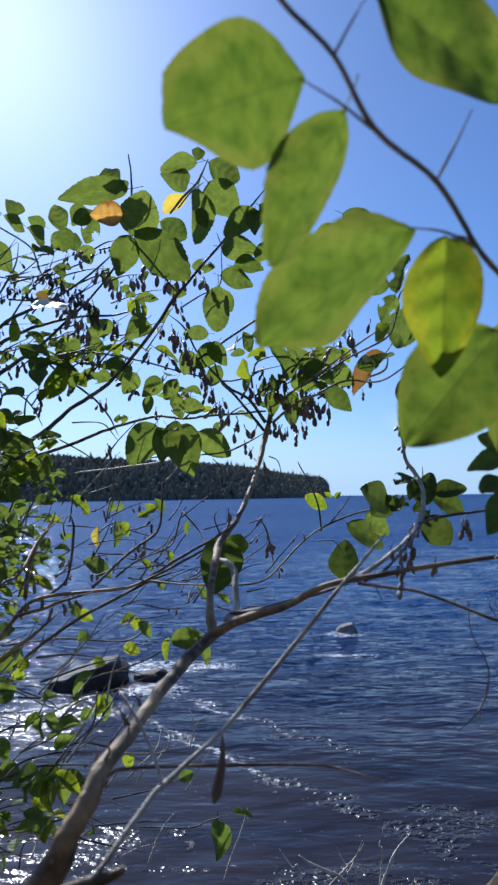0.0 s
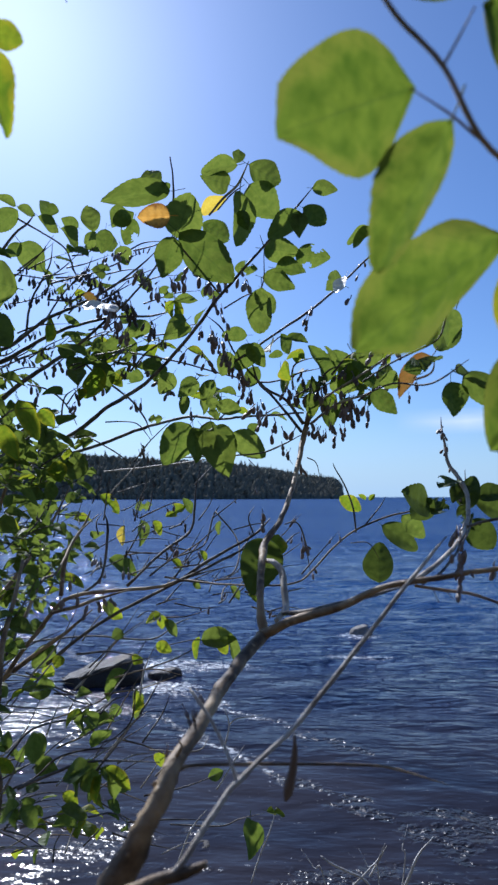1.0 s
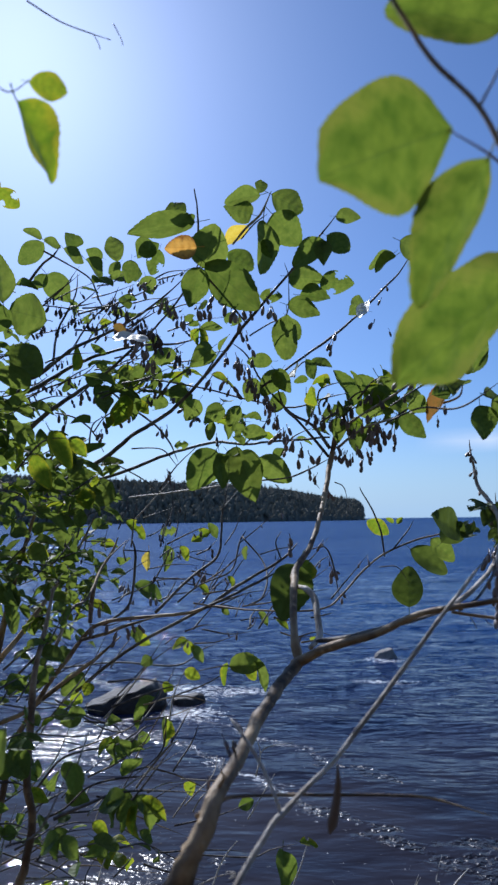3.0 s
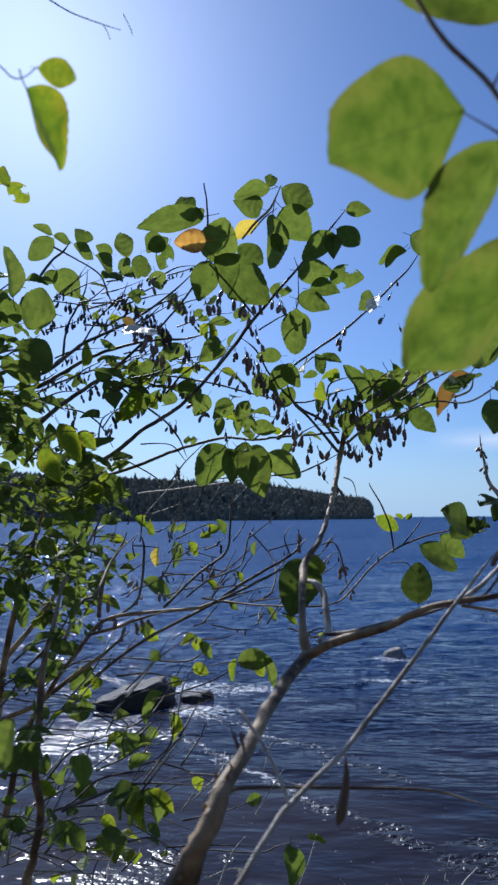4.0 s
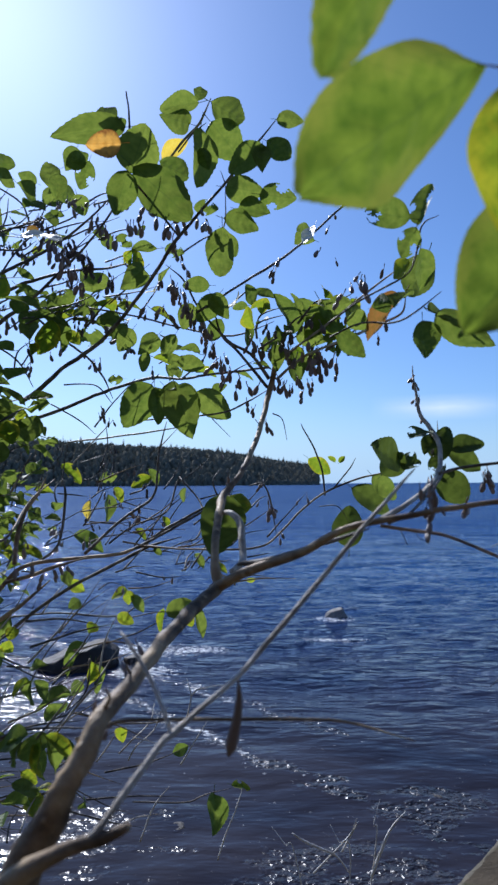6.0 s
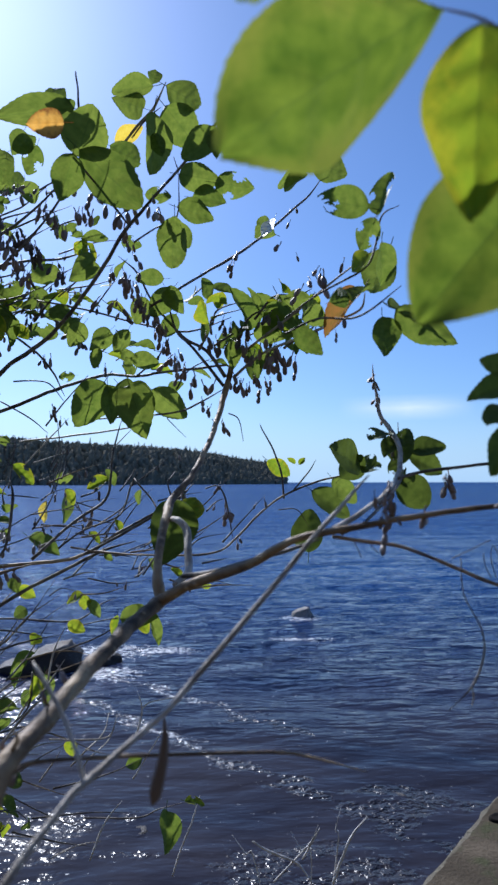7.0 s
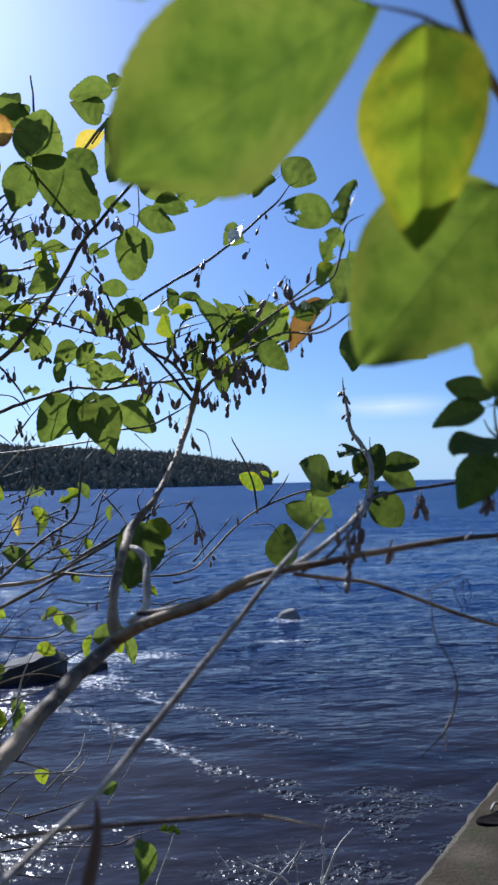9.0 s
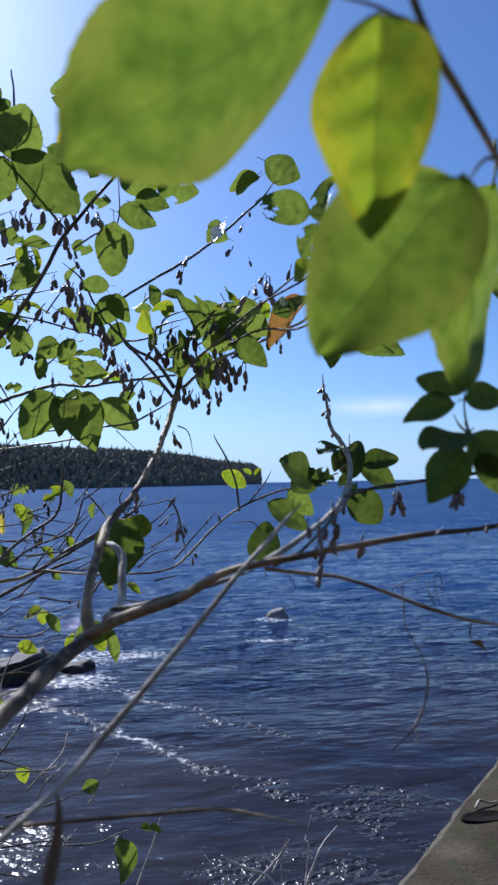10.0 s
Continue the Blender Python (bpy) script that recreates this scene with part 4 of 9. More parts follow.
stem(shrub, "limb", [(-0.605, 1.484, 2.572, 0.0033), (-0.512, 1.440, 2.587, 0.0035), (-0.409, 1.367, 2.605, 0.0034), (-0.305, 1.302, 2.632, 0.0032), (-0.252, 1.256, 2.641, 0.0028), (-0.177, 1.181, 2.646, 0.0026), (-0.121, 1.117, 2.634, 0.0022), (-0.070, 1.051, 2.630, 0.0018), (-0.025, 0.995, 2.626, 0.0018), (0.017, 0.958, 2.624, 0.0014)], TWIG, sides=8, knots=0.2)
stem(shrub, "twig", [(0.031, 0.949, 2.631, 0.0025), (0.060, 0.909, 2.649, 0.0018), (0.095, 0.830, 2.662, 0.0016), (0.129, 0.750, 2.678, 0.0012), (0.156, 0.681, 2.686, 0.0009)], PALE_TWIG, sides=6)
stem(shrub, "twig", [(0.027, 0.951, 2.607, 0.0025), (0.053, 0.921, 2.626, 0.0018), (0.072, 0.881, 2.631, 0.0016), (0.114, 0.784, 2.632, 0.0016), (0.130, 0.735, 2.632, 0.0012), (0.145, 0.706, 2.635, 0.0012), (0.147, 0.694, 2.648, 0.0010)], PALE_TWIG, sides=6)
stem(shrub, "twig", [(0.073, 0.710, 2.612, 0.0010), (0.101, 0.688, 2.621, 0.0010), (0.127, 0.657, 2.614, 0.0010), (0.142, 0.636, 2.618, 0.0009), (0.160, 0.614, 2.631, 0.0009)], TWIG, sides=6)
stem(shrub, "twig", [(0.074, 0.719, 2.629, 0.0010), (0.102, 0.687, 2.644, 0.0010), (0.137, 0.654, 2.657, 0.0010), (0.145, 0.642, 2.672, 0.0009), (0.151, 0.640, 2.700, 0.0008), (0.166, 0.639, 2.709, 0.0004)], TWIG, sides=6)
stem(shrub, "branch", [(-0.081, 0.942, 2.698, 0.0019), (-0.015, 0.982, 2.753, 0.0019), (0.021, 1.012, 2.784, 0.0021), (0.070, 1.061, 2.835, 0.0018), (0.121, 1.100, 2.894, 0.0018), (0.151, 1.119, 2.927, 0.0015), (0.175, 1.128, 2.965, 0.0010)], TWIG, sides=6)
stem(shrub, "branch", [(0.016, 0.940, 2.606, 0.0029), (-0.009, 0.954, 2.643, 0.0023), (-0.041, 0.969, 2.665, 0.0019), (-0.083, 0.980, 2.715, 0.0016), (-0.105, 0.994, 2.758, 0.0014), (-0.132, 0.999, 2.783, 0.0010)], TWIG, sides=6)
stem(shrub, "branch", [(0.014, 0.941, 2.594, 0.0023), (-0.025, 0.952, 2.645, 0.0019), (-0.050, 0.967, 2.673, 0.0016), (-0.061, 0.962, 2.715, 0.0014)], TWIG, sides=6)
stem(shrub, "twig", [(-0.272, 1.091, 2.745, 0.0015), (-0.210, 1.068, 2.729, 0.0015), (-0.161, 1.054, 2.715, 0.0015), (-0.094, 1.012, 2.689, 0.0014), (-0.033, 0.969, 2.671, 0.0014), (0.024, 0.952, 2.687, 0.0012)], TWIG, sides=5)
stem(shrub, "twig", [(-0.372, 1.133, 2.747, 0.0019), (-0.333, 1.140, 2.712, 0.0019), (-0.279, 1.129, 2.673, 0.0019), (-0.256, 1.154, 2.641, 0.0016), (-0.252, 1.208, 2.614, 0.0012)], TWIG, sides=5)
stem(shrub, "twig", [(-0.476, 1.178, 2.706, 0.0016), (-0.439, 1.183, 2.696, 0.0016), (-0.412, 1.198, 2.673, 0.0016), (-0.394, 1.213, 2.635, 0.0016)], TWIG, sides=5)
stem(shrub, "twig", [(-0.410, 1.198, 2.671, 0.0016), (-0.388, 1.187, 2.695, 0.0012), (-0.364, 1.188, 2.711, 0.0012), (-0.341, 1.190, 2.714, 0.0009)], TWIG, sides=5)
stem(shrub, "twig", [(-0.349, 1.247, 2.644, 0.0016), (-0.301, 1.231, 2.643, 0.0012), (-0.278, 1.224, 2.634, 0.0012), (-0.254, 1.209, 2.606, 0.0012)], TWIG, sides=5)
stem(shrub, "twig", [(-0.403, 1.345, 2.621, 0.0014), (-0.351, 1.353, 2.591, 0.0014), (-0.317, 1.359, 2.562, 0.0011)], TWIG, sides=5)
stem(shrub, "twig", [(-0.296, 1.260, 2.568, 0.0017), (-0.263, 1.258, 2.611, 0.0013), (-0.204, 1.159, 2.641, 0.0013)], TWIG, sides=5)
stem(shrub, "twig", [(-0.173, 0.903, 2.987, 0.0010), (-0.168, 0.896, 2.958, 0.0012), (-0.164, 0.881, 2.917, 0.0016), (-0.165, 0.854, 2.881, 0.0015)], TWIG, sides=5)
stem(shrub, "twig", [(-0.623, 1.384, 3.027, 0.0034), (-0.591, 1.382, 3.073, 0.0030), (-0.563, 1.382, 3.094, 0.0024), (-0.547, 1.381, 3.116, 0.0015)], TWIG, sides=5)
stem(shrub, "twig", [(-0.584, 1.379, 3.104, 0.0024), (-0.522, 1.368, 3.065, 0.0019), (-0.467, 1.347, 3.023, 0.0018), (-0.433, 1.307, 2.958, 0.0018), (-0.383, 1.217, 2.892, 0.0016)], TWIG, sides=5)
stem(shrub, "twig", [(-0.586, 1.343, 2.970, 0.0014), (-0.503, 1.322, 2.951, 0.0014), (-0.399, 1.215, 2.903, 0.0013)], TWIG, sides=5)
stem(shrub, "twig", [(-0.515, 1.264, 2.819, 0.0027), (-0.521, 1.305, 2.900, 0.0024), (-0.501, 1.348, 2.987, 0.0018), (-0.510, 1.391, 3.054, 0.0015)], TWIG, sides=5)
stem(shrub, "twig", [(-0.465, 1.217, 2.828, 0.0021), (-0.424, 1.261, 2.919, 0.0016), (-0.333, 1.217, 2.940, 0.0016), (-0.240, 1.028, 2.893, 0.0010)], TWIG, sides=5)
stem(shrub, "twig", [(-0.151, 0.791, 2.824, 0.0014), (-0.126, 0.806, 2.798, 0.0014), (-0.103, 0.821, 2.772, 0.0015), (-0.093, 0.838, 2.762, 0.0015)], TWIG, sides=5)
stem(shrub, "twig", [(-0.091, 0.854, 2.751, 0.0012), (-0.064, 0.835, 2.761, 0.0010), (-0.040, 0.836, 2.775, 0.0010), (-0.037, 0.821, 2.822, 0.0009)], TWIG, sides=5)
stem(shrub, "twig", [(-0.037, 0.812, 2.819, 0.0008), (-0.042, 0.810, 2.833, 0.0008)], TWIG, sides=5)
stem(shrub, "twig", [(-0.125, 0.983, 2.934, 0.0016), (-0.101, 0.963, 2.952, 0.0019), (-0.078, 0.934, 2.959, 0.0019), (-0.061, 0.923, 2.988, 0.0016)], PALE_TWIG, sides=5)
stem(shrub, "twig", [(-0.110, 0.964, 2.934, 0.0011), (-0.087, 0.935, 2.945, 0.0011), (-0.067, 0.916, 2.950, 0.0010)], TWIG, sides=5)
stem(shrub, "twig", [(-0.225, 1.046, 2.738, 0.0012), (-0.171, 0.998, 2.761, 0.0011), (-0.133, 0.971, 2.762, 0.0008)], TWIG, sides=5)
stem(shrub, "twig", [(-0.201, 1.167, 2.571, 0.0012), (-0.110, 1.094, 2.570, 0.0015), (-0.052, 1.029, 2.569, 0.0014), (-0.018, 0.980, 2.577, 0.0014), (0.013, 0.951, 2.591, 0.0016)], TWIG, sides=5)
stem(shrub, "twig", [(-0.066, 1.028, 2.560, 0.0008), (-0.040, 1.043, 2.534, 0.0008)], TWIG, sides=5)
stem(shrub, "twig", [(0.020, 0.915, 2.556, 0.0010), (0.033, 0.917, 2.548, 0.0007), (0.039, 0.921, 2.521, 0.0007)], TWIG, sides=5)
stem(shrub, "twig", [(-0.099, 0.980, 2.142, 0.0011), (-0.092, 0.978, 2.173, 0.0011), (-0.098, 0.977, 2.198, 0.0009)], WHITE_TWIG, sides=5)
stem(shrub, "twig", [(-0.092, 0.978, 2.174, 0.0009), (-0.080, 0.976, 2.184, 0.0009), (-0.043, 0.974, 2.191, 0.0007)], WHITE_TWIG, sides=5)
stem(shrub, "twig", [(-0.124, 1.140, 2.017, 0.0014), (-0.102, 1.136, 2.053, 0.0011), (-0.078, 1.132, 2.092, 0.0009)], WHITE_TWIG, sides=5)
stem(shrub, "twig", [(-0.265, 1.353, 1.951, 0.0016), (-0.239, 1.350, 1.978, 0.0016), (-0.214, 1.397, 1.994, 0.0012), (-0.212, 1.446, 2.015, 0.0012)], PALE_TWIG, sides=5)
stem(shrub, "twig", [(-0.257, 1.405, 1.918, 0.0016), (-0.241, 1.402, 1.946, 0.0016), (-0.213, 1.450, 1.961, 0.0012), (-0.196, 1.446, 2.009, 0.0012)], PALE_TWIG, sides=5)
stem(shrub, "twig", [(-0.239, 1.349, 1.983, 0.0010), (-0.184, 1.347, 1.971, 0.0006)], PALE_TWIG, sides=5)
stem(shrub, "twig", [(-0.071, 1.249, 1.811, 0.0015), (-0.057, 1.246, 1.856, 0.0015), (-0.037, 1.241, 1.906, 0.0013), (-0.025, 1.238, 1.947, 0.0009)], WHITE_TWIG, sides=5)
stem(shrub, "twig", [(-0.190, 1.151, 1.892, 0.0014), (-0.167, 1.146, 1.950, 0.0014), (-0.141, 1.143, 1.983, 0.0011)], WHITE_TWIG, sides=5)
stem(shrub, "twig", [(0.144, 1.860, 1.450, 0.0026), (0.202, 1.853, 1.512, 0.0020), (0.238, 1.848, 1.554, 0.0020), (0.256, 1.845, 1.596, 0.0015)], WHITE_TWIG, sides=5)
stem(shrub, "twig", [(0.089, 1.857, 1.553, 0.0022), (0.131, 1.856, 1.528, 0.0031), (0.201, 1.854, 1.498, 0.0031), (0.236, 1.854, 1.455, 0.0031)], WHITE_TWIG, sides=5)
stem(shrub, "twig", [(0.293, 1.851, 1.446, 0.0039), (0.315, 1.846, 1.510, 0.0039), (0.344, 1.841, 1.573, 0.0031), (0.381, 1.836, 1.619, 0.0022)], WHITE_TWIG, sides=5)
stem(shrub, "twig", [(0.216, 1.852, 1.508, 0.0022), (0.245, 1.847, 1.561, 0.0022), (0.260, 1.845, 1.589, 0.0014)], WHITE_TWIG, sides=5)
stem(shrub, "twig", [(-0.211, 1.200, 1.932, 0.0014), (-0.124, 1.195, 1.933, 0.0014), (-0.089, 1.192, 1.947, 0.0010), (-0.045, 1.189, 1.959, 0.0008)], TWIG, sides=5)
stem(shrub, "twig", [(-0.402, 0.904, 2.030, 0.0012), (-0.379, 0.905, 2.037, 0.0009), (-0.349, 0.906, 2.056, 0.0012), (-0.330, 0.905, 2.074, 0.0009)], PALE_TWIG, sides=5)
stem(shrub, "twig", [(-0.417, 0.999, 2.070, 0.0019), (-0.383, 1.000, 2.086, 0.0016), (-0.350, 1.000, 2.115, 0.0016), (-0.308, 1.003, 2.127, 0.0014), (-0.250, 1.007, 2.131, 0.0010)], TWIG, sides=5)
stem(shrub, "twig", [(-0.343, 0.958, 2.043, 0.0013), (-0.303, 0.960, 2.055, 0.0010), (-0.264, 0.963, 2.065, 0.0008)], PALE_TWIG, sides=5)
stem(shrub, "twig", [(-0.424, 0.993, 2.116, 0.0016), (-0.382, 0.992, 2.161, 0.0016), (-0.321, 1.048, 2.161, 0.0014), (-0.289, 1.102, 2.159, 0.0010)], TWIG, sides=5)
stem(shrub, "twig", [(-0.254, 0.904, 2.152, 0.0015), (-0.231, 0.903, 2.182, 0.0015), (-0.212, 0.902, 2.204, 0.0015), (-0.197, 0.902, 2.215, 0.0009)], PALE_TWIG, sides=5)
stem(shrub, "twig", [(-0.194, 0.908, 2.163, 0.0010), (-0.130, 0.914, 2.161, 0.0010), (-0.115, 0.913, 2.181, 0.0007)], PALE_TWIG, sides=5)
stem(shrub, "twig", [(-0.206, 0.912, 2.112, 0.0010), (-0.191, 0.911, 2.133, 0.0010), (-0.181, 0.911, 2.148, 0.0007)], PALE_TWIG, sides=5)
stem(shrub, "twig", [(-0.144, 0.714, 2.128, 0.0007), (-0.121, 0.715, 2.138, 0.0007), (-0.098, 0.717, 2.141, 0.0006)], PALE_TWIG, sides=5)
stem(shrub, "twig", [(-0.437, 1.189, 2.170, 0.0013), (-0.352, 1.200, 2.134, 0.0010), (-0.292, 1.199, 2.189, 0.0010)], TWIG, sides=5)

# leaves of the crown
leaf(shrub, (-0.195, 0.906, 2.937), (-0.211, 0.930, 2.986), (-0.090, -0.907, 0.412), 0.0343)
leaf(shrub, (-0.175, 0.898, 2.932), (-0.179, 0.882, 2.941), (-0.304, 0.512, 0.804), 0.0162, "green", "cupped")
leaf(shrub, (-0.169, 0.881, 2.926), (-0.265, 0.882, 2.918), (-0.05, 0.72, 0.66), 0.0400, "green", "ovate")
leaf(shrub, (-0.147, 0.781, 2.821), (-0.164, 0.799, 2.776), (-0.127, 0.909, 0.397), 0.0364, "green", "ovate")
leaf(shrub, (-0.121, 0.859, 2.869), (-0.082, 0.847, 2.842), (0.381, 0.916, 0.126), 0.0322, "green", "round")
leaf(shrub, (-0.075, 0.821, 2.794), (-0.046, 0.827, 2.795), (-0.205, 0.844, 0.495), 0.0192, "green", "bitten")
leaf(shrub, (-0.091, 0.933, 2.958), (-0.131, 0.956, 2.982), (0.572, 0.799, 0.186), 0.0350, "green", "ovate")
leaf(shrub, (-0.078, 0.931, 2.987), (-0.132, 0.924, 2.977), (-0.208, 0.398, 0.893), 0.0362)
leaf(shrub, (-0.079, 0.931, 2.990), (-0.075, 0.945, 3.020), (0.255, -0.883, 0.395), 0.0200)
leaf(shrub, (-0.061, 0.923, 2.983), (-0.012, 0.909, 2.946), (0.407, 0.892, 0.196), 0.0413, "green", "ovate")
leaf(shrub, (-0.060, 0.897, 2.941), (-0.022, 0.945, 2.914), (-0.319, 0.645, 0.694), 0.0513)
leaf(shrub, (-0.072, 0.888, 2.928), (-0.070, 0.885, 2.849), (0.793, -0.608, 0.037), 0.0497)
leaf(shrub, (-0.072, 0.871, 2.892), (-0.061, 0.885, 2.871), (-0.098, 0.856, 0.508), 0.0202, "green", "cupped")
leaf(shrub, (0.023, 0.780, 2.879), (0.053, 0.784, 2.879), (-0.099, 0.807, 0.582), 0.0197, "green", "cupped")
leaf(shrub, (0.012, 0.791, 2.859), (0.041, 0.781, 2.835), (0.425, 0.893, 0.148), 0.0266, "green", "round")
leaf(shrub, (0.011, 0.782, 2.848), (-0.033, 0.786, 2.821), (-0.339, 0.673, 0.657), 0.0346)
leaf(shrub, (0.007, 0.782, 2.847), (0.006, 0.767, 2.815), (-0.024, -0.906, 0.422), 0.0222, "green", "ovate")
leaf(shrub, (-0.037, 0.831, 2.823), (0.009, 0.854, 2.826), (-0.425, 0.824, 0.374), 0.0338, "green", "ovate")
leaf(shrub, (0.004, 0.836, 2.816), (0.048, 0.857, 2.819), (-0.425, 0.824, 0.373), 0.0323, "green", "bitten")
leaf(shrub, (-0.040, 0.835, 2.786), (0.004, 0.834, 2.773), (0.202, 0.746, 0.635), 0.0304, "green", "ovate")
leaf(shrub, (-0.023, 0.845, 2.802), (0.017, 0.846, 2.801), (-0.006, 0.695, 0.719), 0.0265, "green", "cupped")
leaf(shrub, (-0.040, 0.801, 2.762), (-0.044, 0.809, 2.705), (-0.433, 0.888, 0.155), 0.0386, "green", "round")
leaf(shrub, (-0.041, 0.827, 2.766), (-0.025, 0.835, 2.738), (0.090, 0.946, 0.312), 0.0219, "green", "round")
leaf(shrub, (0.097, 1.131, 2.866), (0.056, 1.094, 2.871), (-0.552, 0.664, 0.504), 0.0390, "green", "cupped")
leaf(shrub, (0.145, 1.106, 2.954), (0.105, 1.111, 2.934), (-0.332, 0.536, 0.776), 0.0306, "green", "cupped")
leaf(shrub, (-0.142, 0.791, 2.830), (-0.074, 0.803, 2.771), (0.038, 0.968, 0.248), 0.0540)
leaf(shrub, (-0.147, 0.801, 2.827), (-0.129, 0.797, 2.882), (-0.218, 0.965, 0.147), 0.0531)
leaf(shrub, (-0.142, 0.721, 2.822), (-0.181, 0.737, 2.829), (0.409, 0.827, 0.386), 0.0286, "orange", "oval", "orange autumn leaf")
leaf(shrub, (-0.141, 1.014, 2.949), (-0.103, 1.014, 2.978), (-0.420, 0.588, 0.691), 0.0290, "yellow", "oval", "yellow autumn leaf")
leaf(shrub, (0.086, 1.011, 2.845), (0.068, 1.013, 2.819), (-0.221, -0.491, 0.842), 0.0350, "pale", "round", "leaf coloured white for the sun's glare")
leaf(shrub, (-0.220, 0.647, 2.696), (-0.184, 0.655, 2.698), (-0.221, -0.491, 0.842), 0.0467, "pale", "round", "curled leaf coloured white as if glaring in the sun")
leaf(shrub, (-0.241, 0.722, 2.731), (-0.226, 0.726, 2.727), (-0.020, 0.799, 0.601), 0.0113, "brown", "oval")
leaf(shrub, (-0.543, 1.426, 3.125), (-0.510, 1.384, 3.150), (0.053, 0.553, 0.832), 0.0464, "green", "cupped")
leaf(shrub, (-0.540, 1.382, 3.110), (-0.493, 1.387, 3.078), (0.355, 0.697, 0.623), 0.0376, "green", "round")
leaf(shrub, (-0.468, 1.439, 3.107), (-0.502, 1.420, 3.121), (-0.324, 0.858, 0.399), 0.0310, "green", "ovate")
leaf(shrub, (-0.456, 1.516, 3.128), (-0.476, 1.535, 3.204), (0.120, -0.957, 0.266), 0.0489, "green", "round")
leaf(shrub, (-0.493, 1.389, 3.085), (-0.446, 1.396, 3.043), (0.396, 0.718, 0.573), 0.0416, "green", "cupped")
leaf(shrub, (-0.416, 1.396, 3.078), (-0.440, 1.392, 3.049), (-0.413, 0.892, 0.186), 0.0250)
leaf(shrub, (-0.584, 1.377, 3.123), (-0.637, 1.368, 3.073), (-0.510, 0.759, 0.404), 0.0481)
leaf(shrub, (-0.584, 1.376, 3.129), (-0.545, 1.383, 3.114), (0.190, 0.606, 0.773), 0.0282)
leaf(shrub, (-0.587, 1.376, 3.132), (-0.626, 1.367, 3.153), (0.340, 0.501, 0.796), 0.0303)
leaf(shrub, (-0.597, 1.432, 3.071), (-0.559, 1.479, 3.021), (-0.416, 0.793, 0.446), 0.0621, "green", "ovate")
leaf(shrub, (-0.597, 1.432, 3.071), (-0.621, 1.420, 3.033), (-0.538, 0.838, 0.087), 0.0310, "green", "ovate")
leaf(shrub, (-0.461, 0.914, 2.829), (-0.465, 0.905, 2.904), (0.592, 0.794, 0.135), 0.0497)
leaf(shrub, (-0.398, 0.922, 2.804), (-0.429, 0.860, 2.801), (-0.841, 0.406, 0.358), 0.0651, "green", "round")
leaf(shrub, (-0.410, 0.930, 2.720), (-0.461, 0.952, 2.780), (-0.028, -0.947, 0.320), 0.0501, "green", "round")
leaf(shrub, (-0.415, 0.912, 2.703), (-0.472, 0.910, 2.727), (0.206, 0.810, 0.549), 0.0390, "green", "ovate")
leaf(shrub, (-0.446, 0.919, 2.800), (-0.492, 0.888, 2.809), (-0.479, 0.822, 0.308), 0.0451, "green", "round")
leaf(shrub, (-0.384, 0.911, 2.635), (-0.350, 0.915, 2.583), (0.526, -0.802, 0.283), 0.0406, "green", "bitten")
leaf(shrub, (-0.389, 0.919, 2.556), (-0.404, 0.911, 2.605), (0.001, 0.988, 0.158), 0.0348, "green", "ovate")
leaf(shrub, (-0.360, 0.915, 2.623), (-0.332, 0.914, 2.614), (0.163, 0.864, 0.476), 0.0184)
leaf(shrub, (-0.408, 0.942, 2.616), (-0.411, 0.943, 2.645), (0.536, -0.841, 0.078), 0.0188, "green", "ovate")
leaf(shrub, (-0.358, 1.084, 2.741), (-0.386, 1.064, 2.747), (-0.520, 0.810, 0.270), 0.0269, "green", "cupped")
leaf(shrub, (-0.358, 1.085, 2.736), (-0.354, 1.058, 2.700), (0.328, -0.743, 0.583), 0.0326, "green", "ovate")
leaf(shrub, (-0.334, 1.086, 2.741), (-0.304, 1.069, 2.719), (-0.353, -0.908, 0.223), 0.0269, "green", "round")
leaf(shrub, (-0.331, 1.086, 2.743), (-0.292, 1.104, 2.773), (-0.455, 0.888, 0.075), 0.0365, "green", "bitten")
leaf(shrub, (-0.378, 1.078, 2.778), (-0.341, 1.085, 2.754), (0.418, 0.468, 0.779), 0.0299, "green", "round")
leaf(shrub, (-0.292, 1.322, 2.744), (-0.360, 1.325, 2.746), (0.053, 0.740, 0.670), 0.0433, "green", "bitten")
leaf(shrub, (-0.287, 1.087, 2.928), (-0.283, 1.117, 2.906), (-0.300, 0.577, 0.760), 0.0311)
leaf(shrub, (-0.239, 0.974, 2.927), (-0.255, 0.987, 2.891), (-0.188, 0.898, 0.398), 0.0298, "green", "bitten")
leaf(shrub, (-0.201, 0.988, 2.823), (-0.183, 1.004, 2.812), (-0.410, 0.785, 0.464), 0.0193, "green", "bitten")
leaf(shrub, (-0.175, 0.962, 2.794), (-0.140, 0.967, 2.798), (-0.151, 0.397, 0.905), 0.0231)
leaf(shrub, (-0.152, 0.932, 2.756), (-0.184, 0.962, 2.741), (0.386, 0.698, 0.603), 0.0344, "green", "cupped")
leaf(shrub, (-0.233, 1.090, 2.788), (-0.282, 1.091, 2.778), (-0.099, 0.807, 0.582), 0.0326, "green", "ovate")
leaf(shrub, (-0.295, 1.019, 2.930), (-0.296, 1.008, 2.888), (0.306, -0.922, 0.235), 0.0275)
leaf(shrub, (-0.256, 0.971, 2.945), (-0.277, 0.994, 2.924), (0.052, 0.685, 0.726), 0.0298, "green", "ovate")
leaf(shrub, (-0.272, 0.972, 2.919), (-0.236, 0.963, 2.932), (0.035, 0.867, 0.497), 0.0263, "green", "ovate")
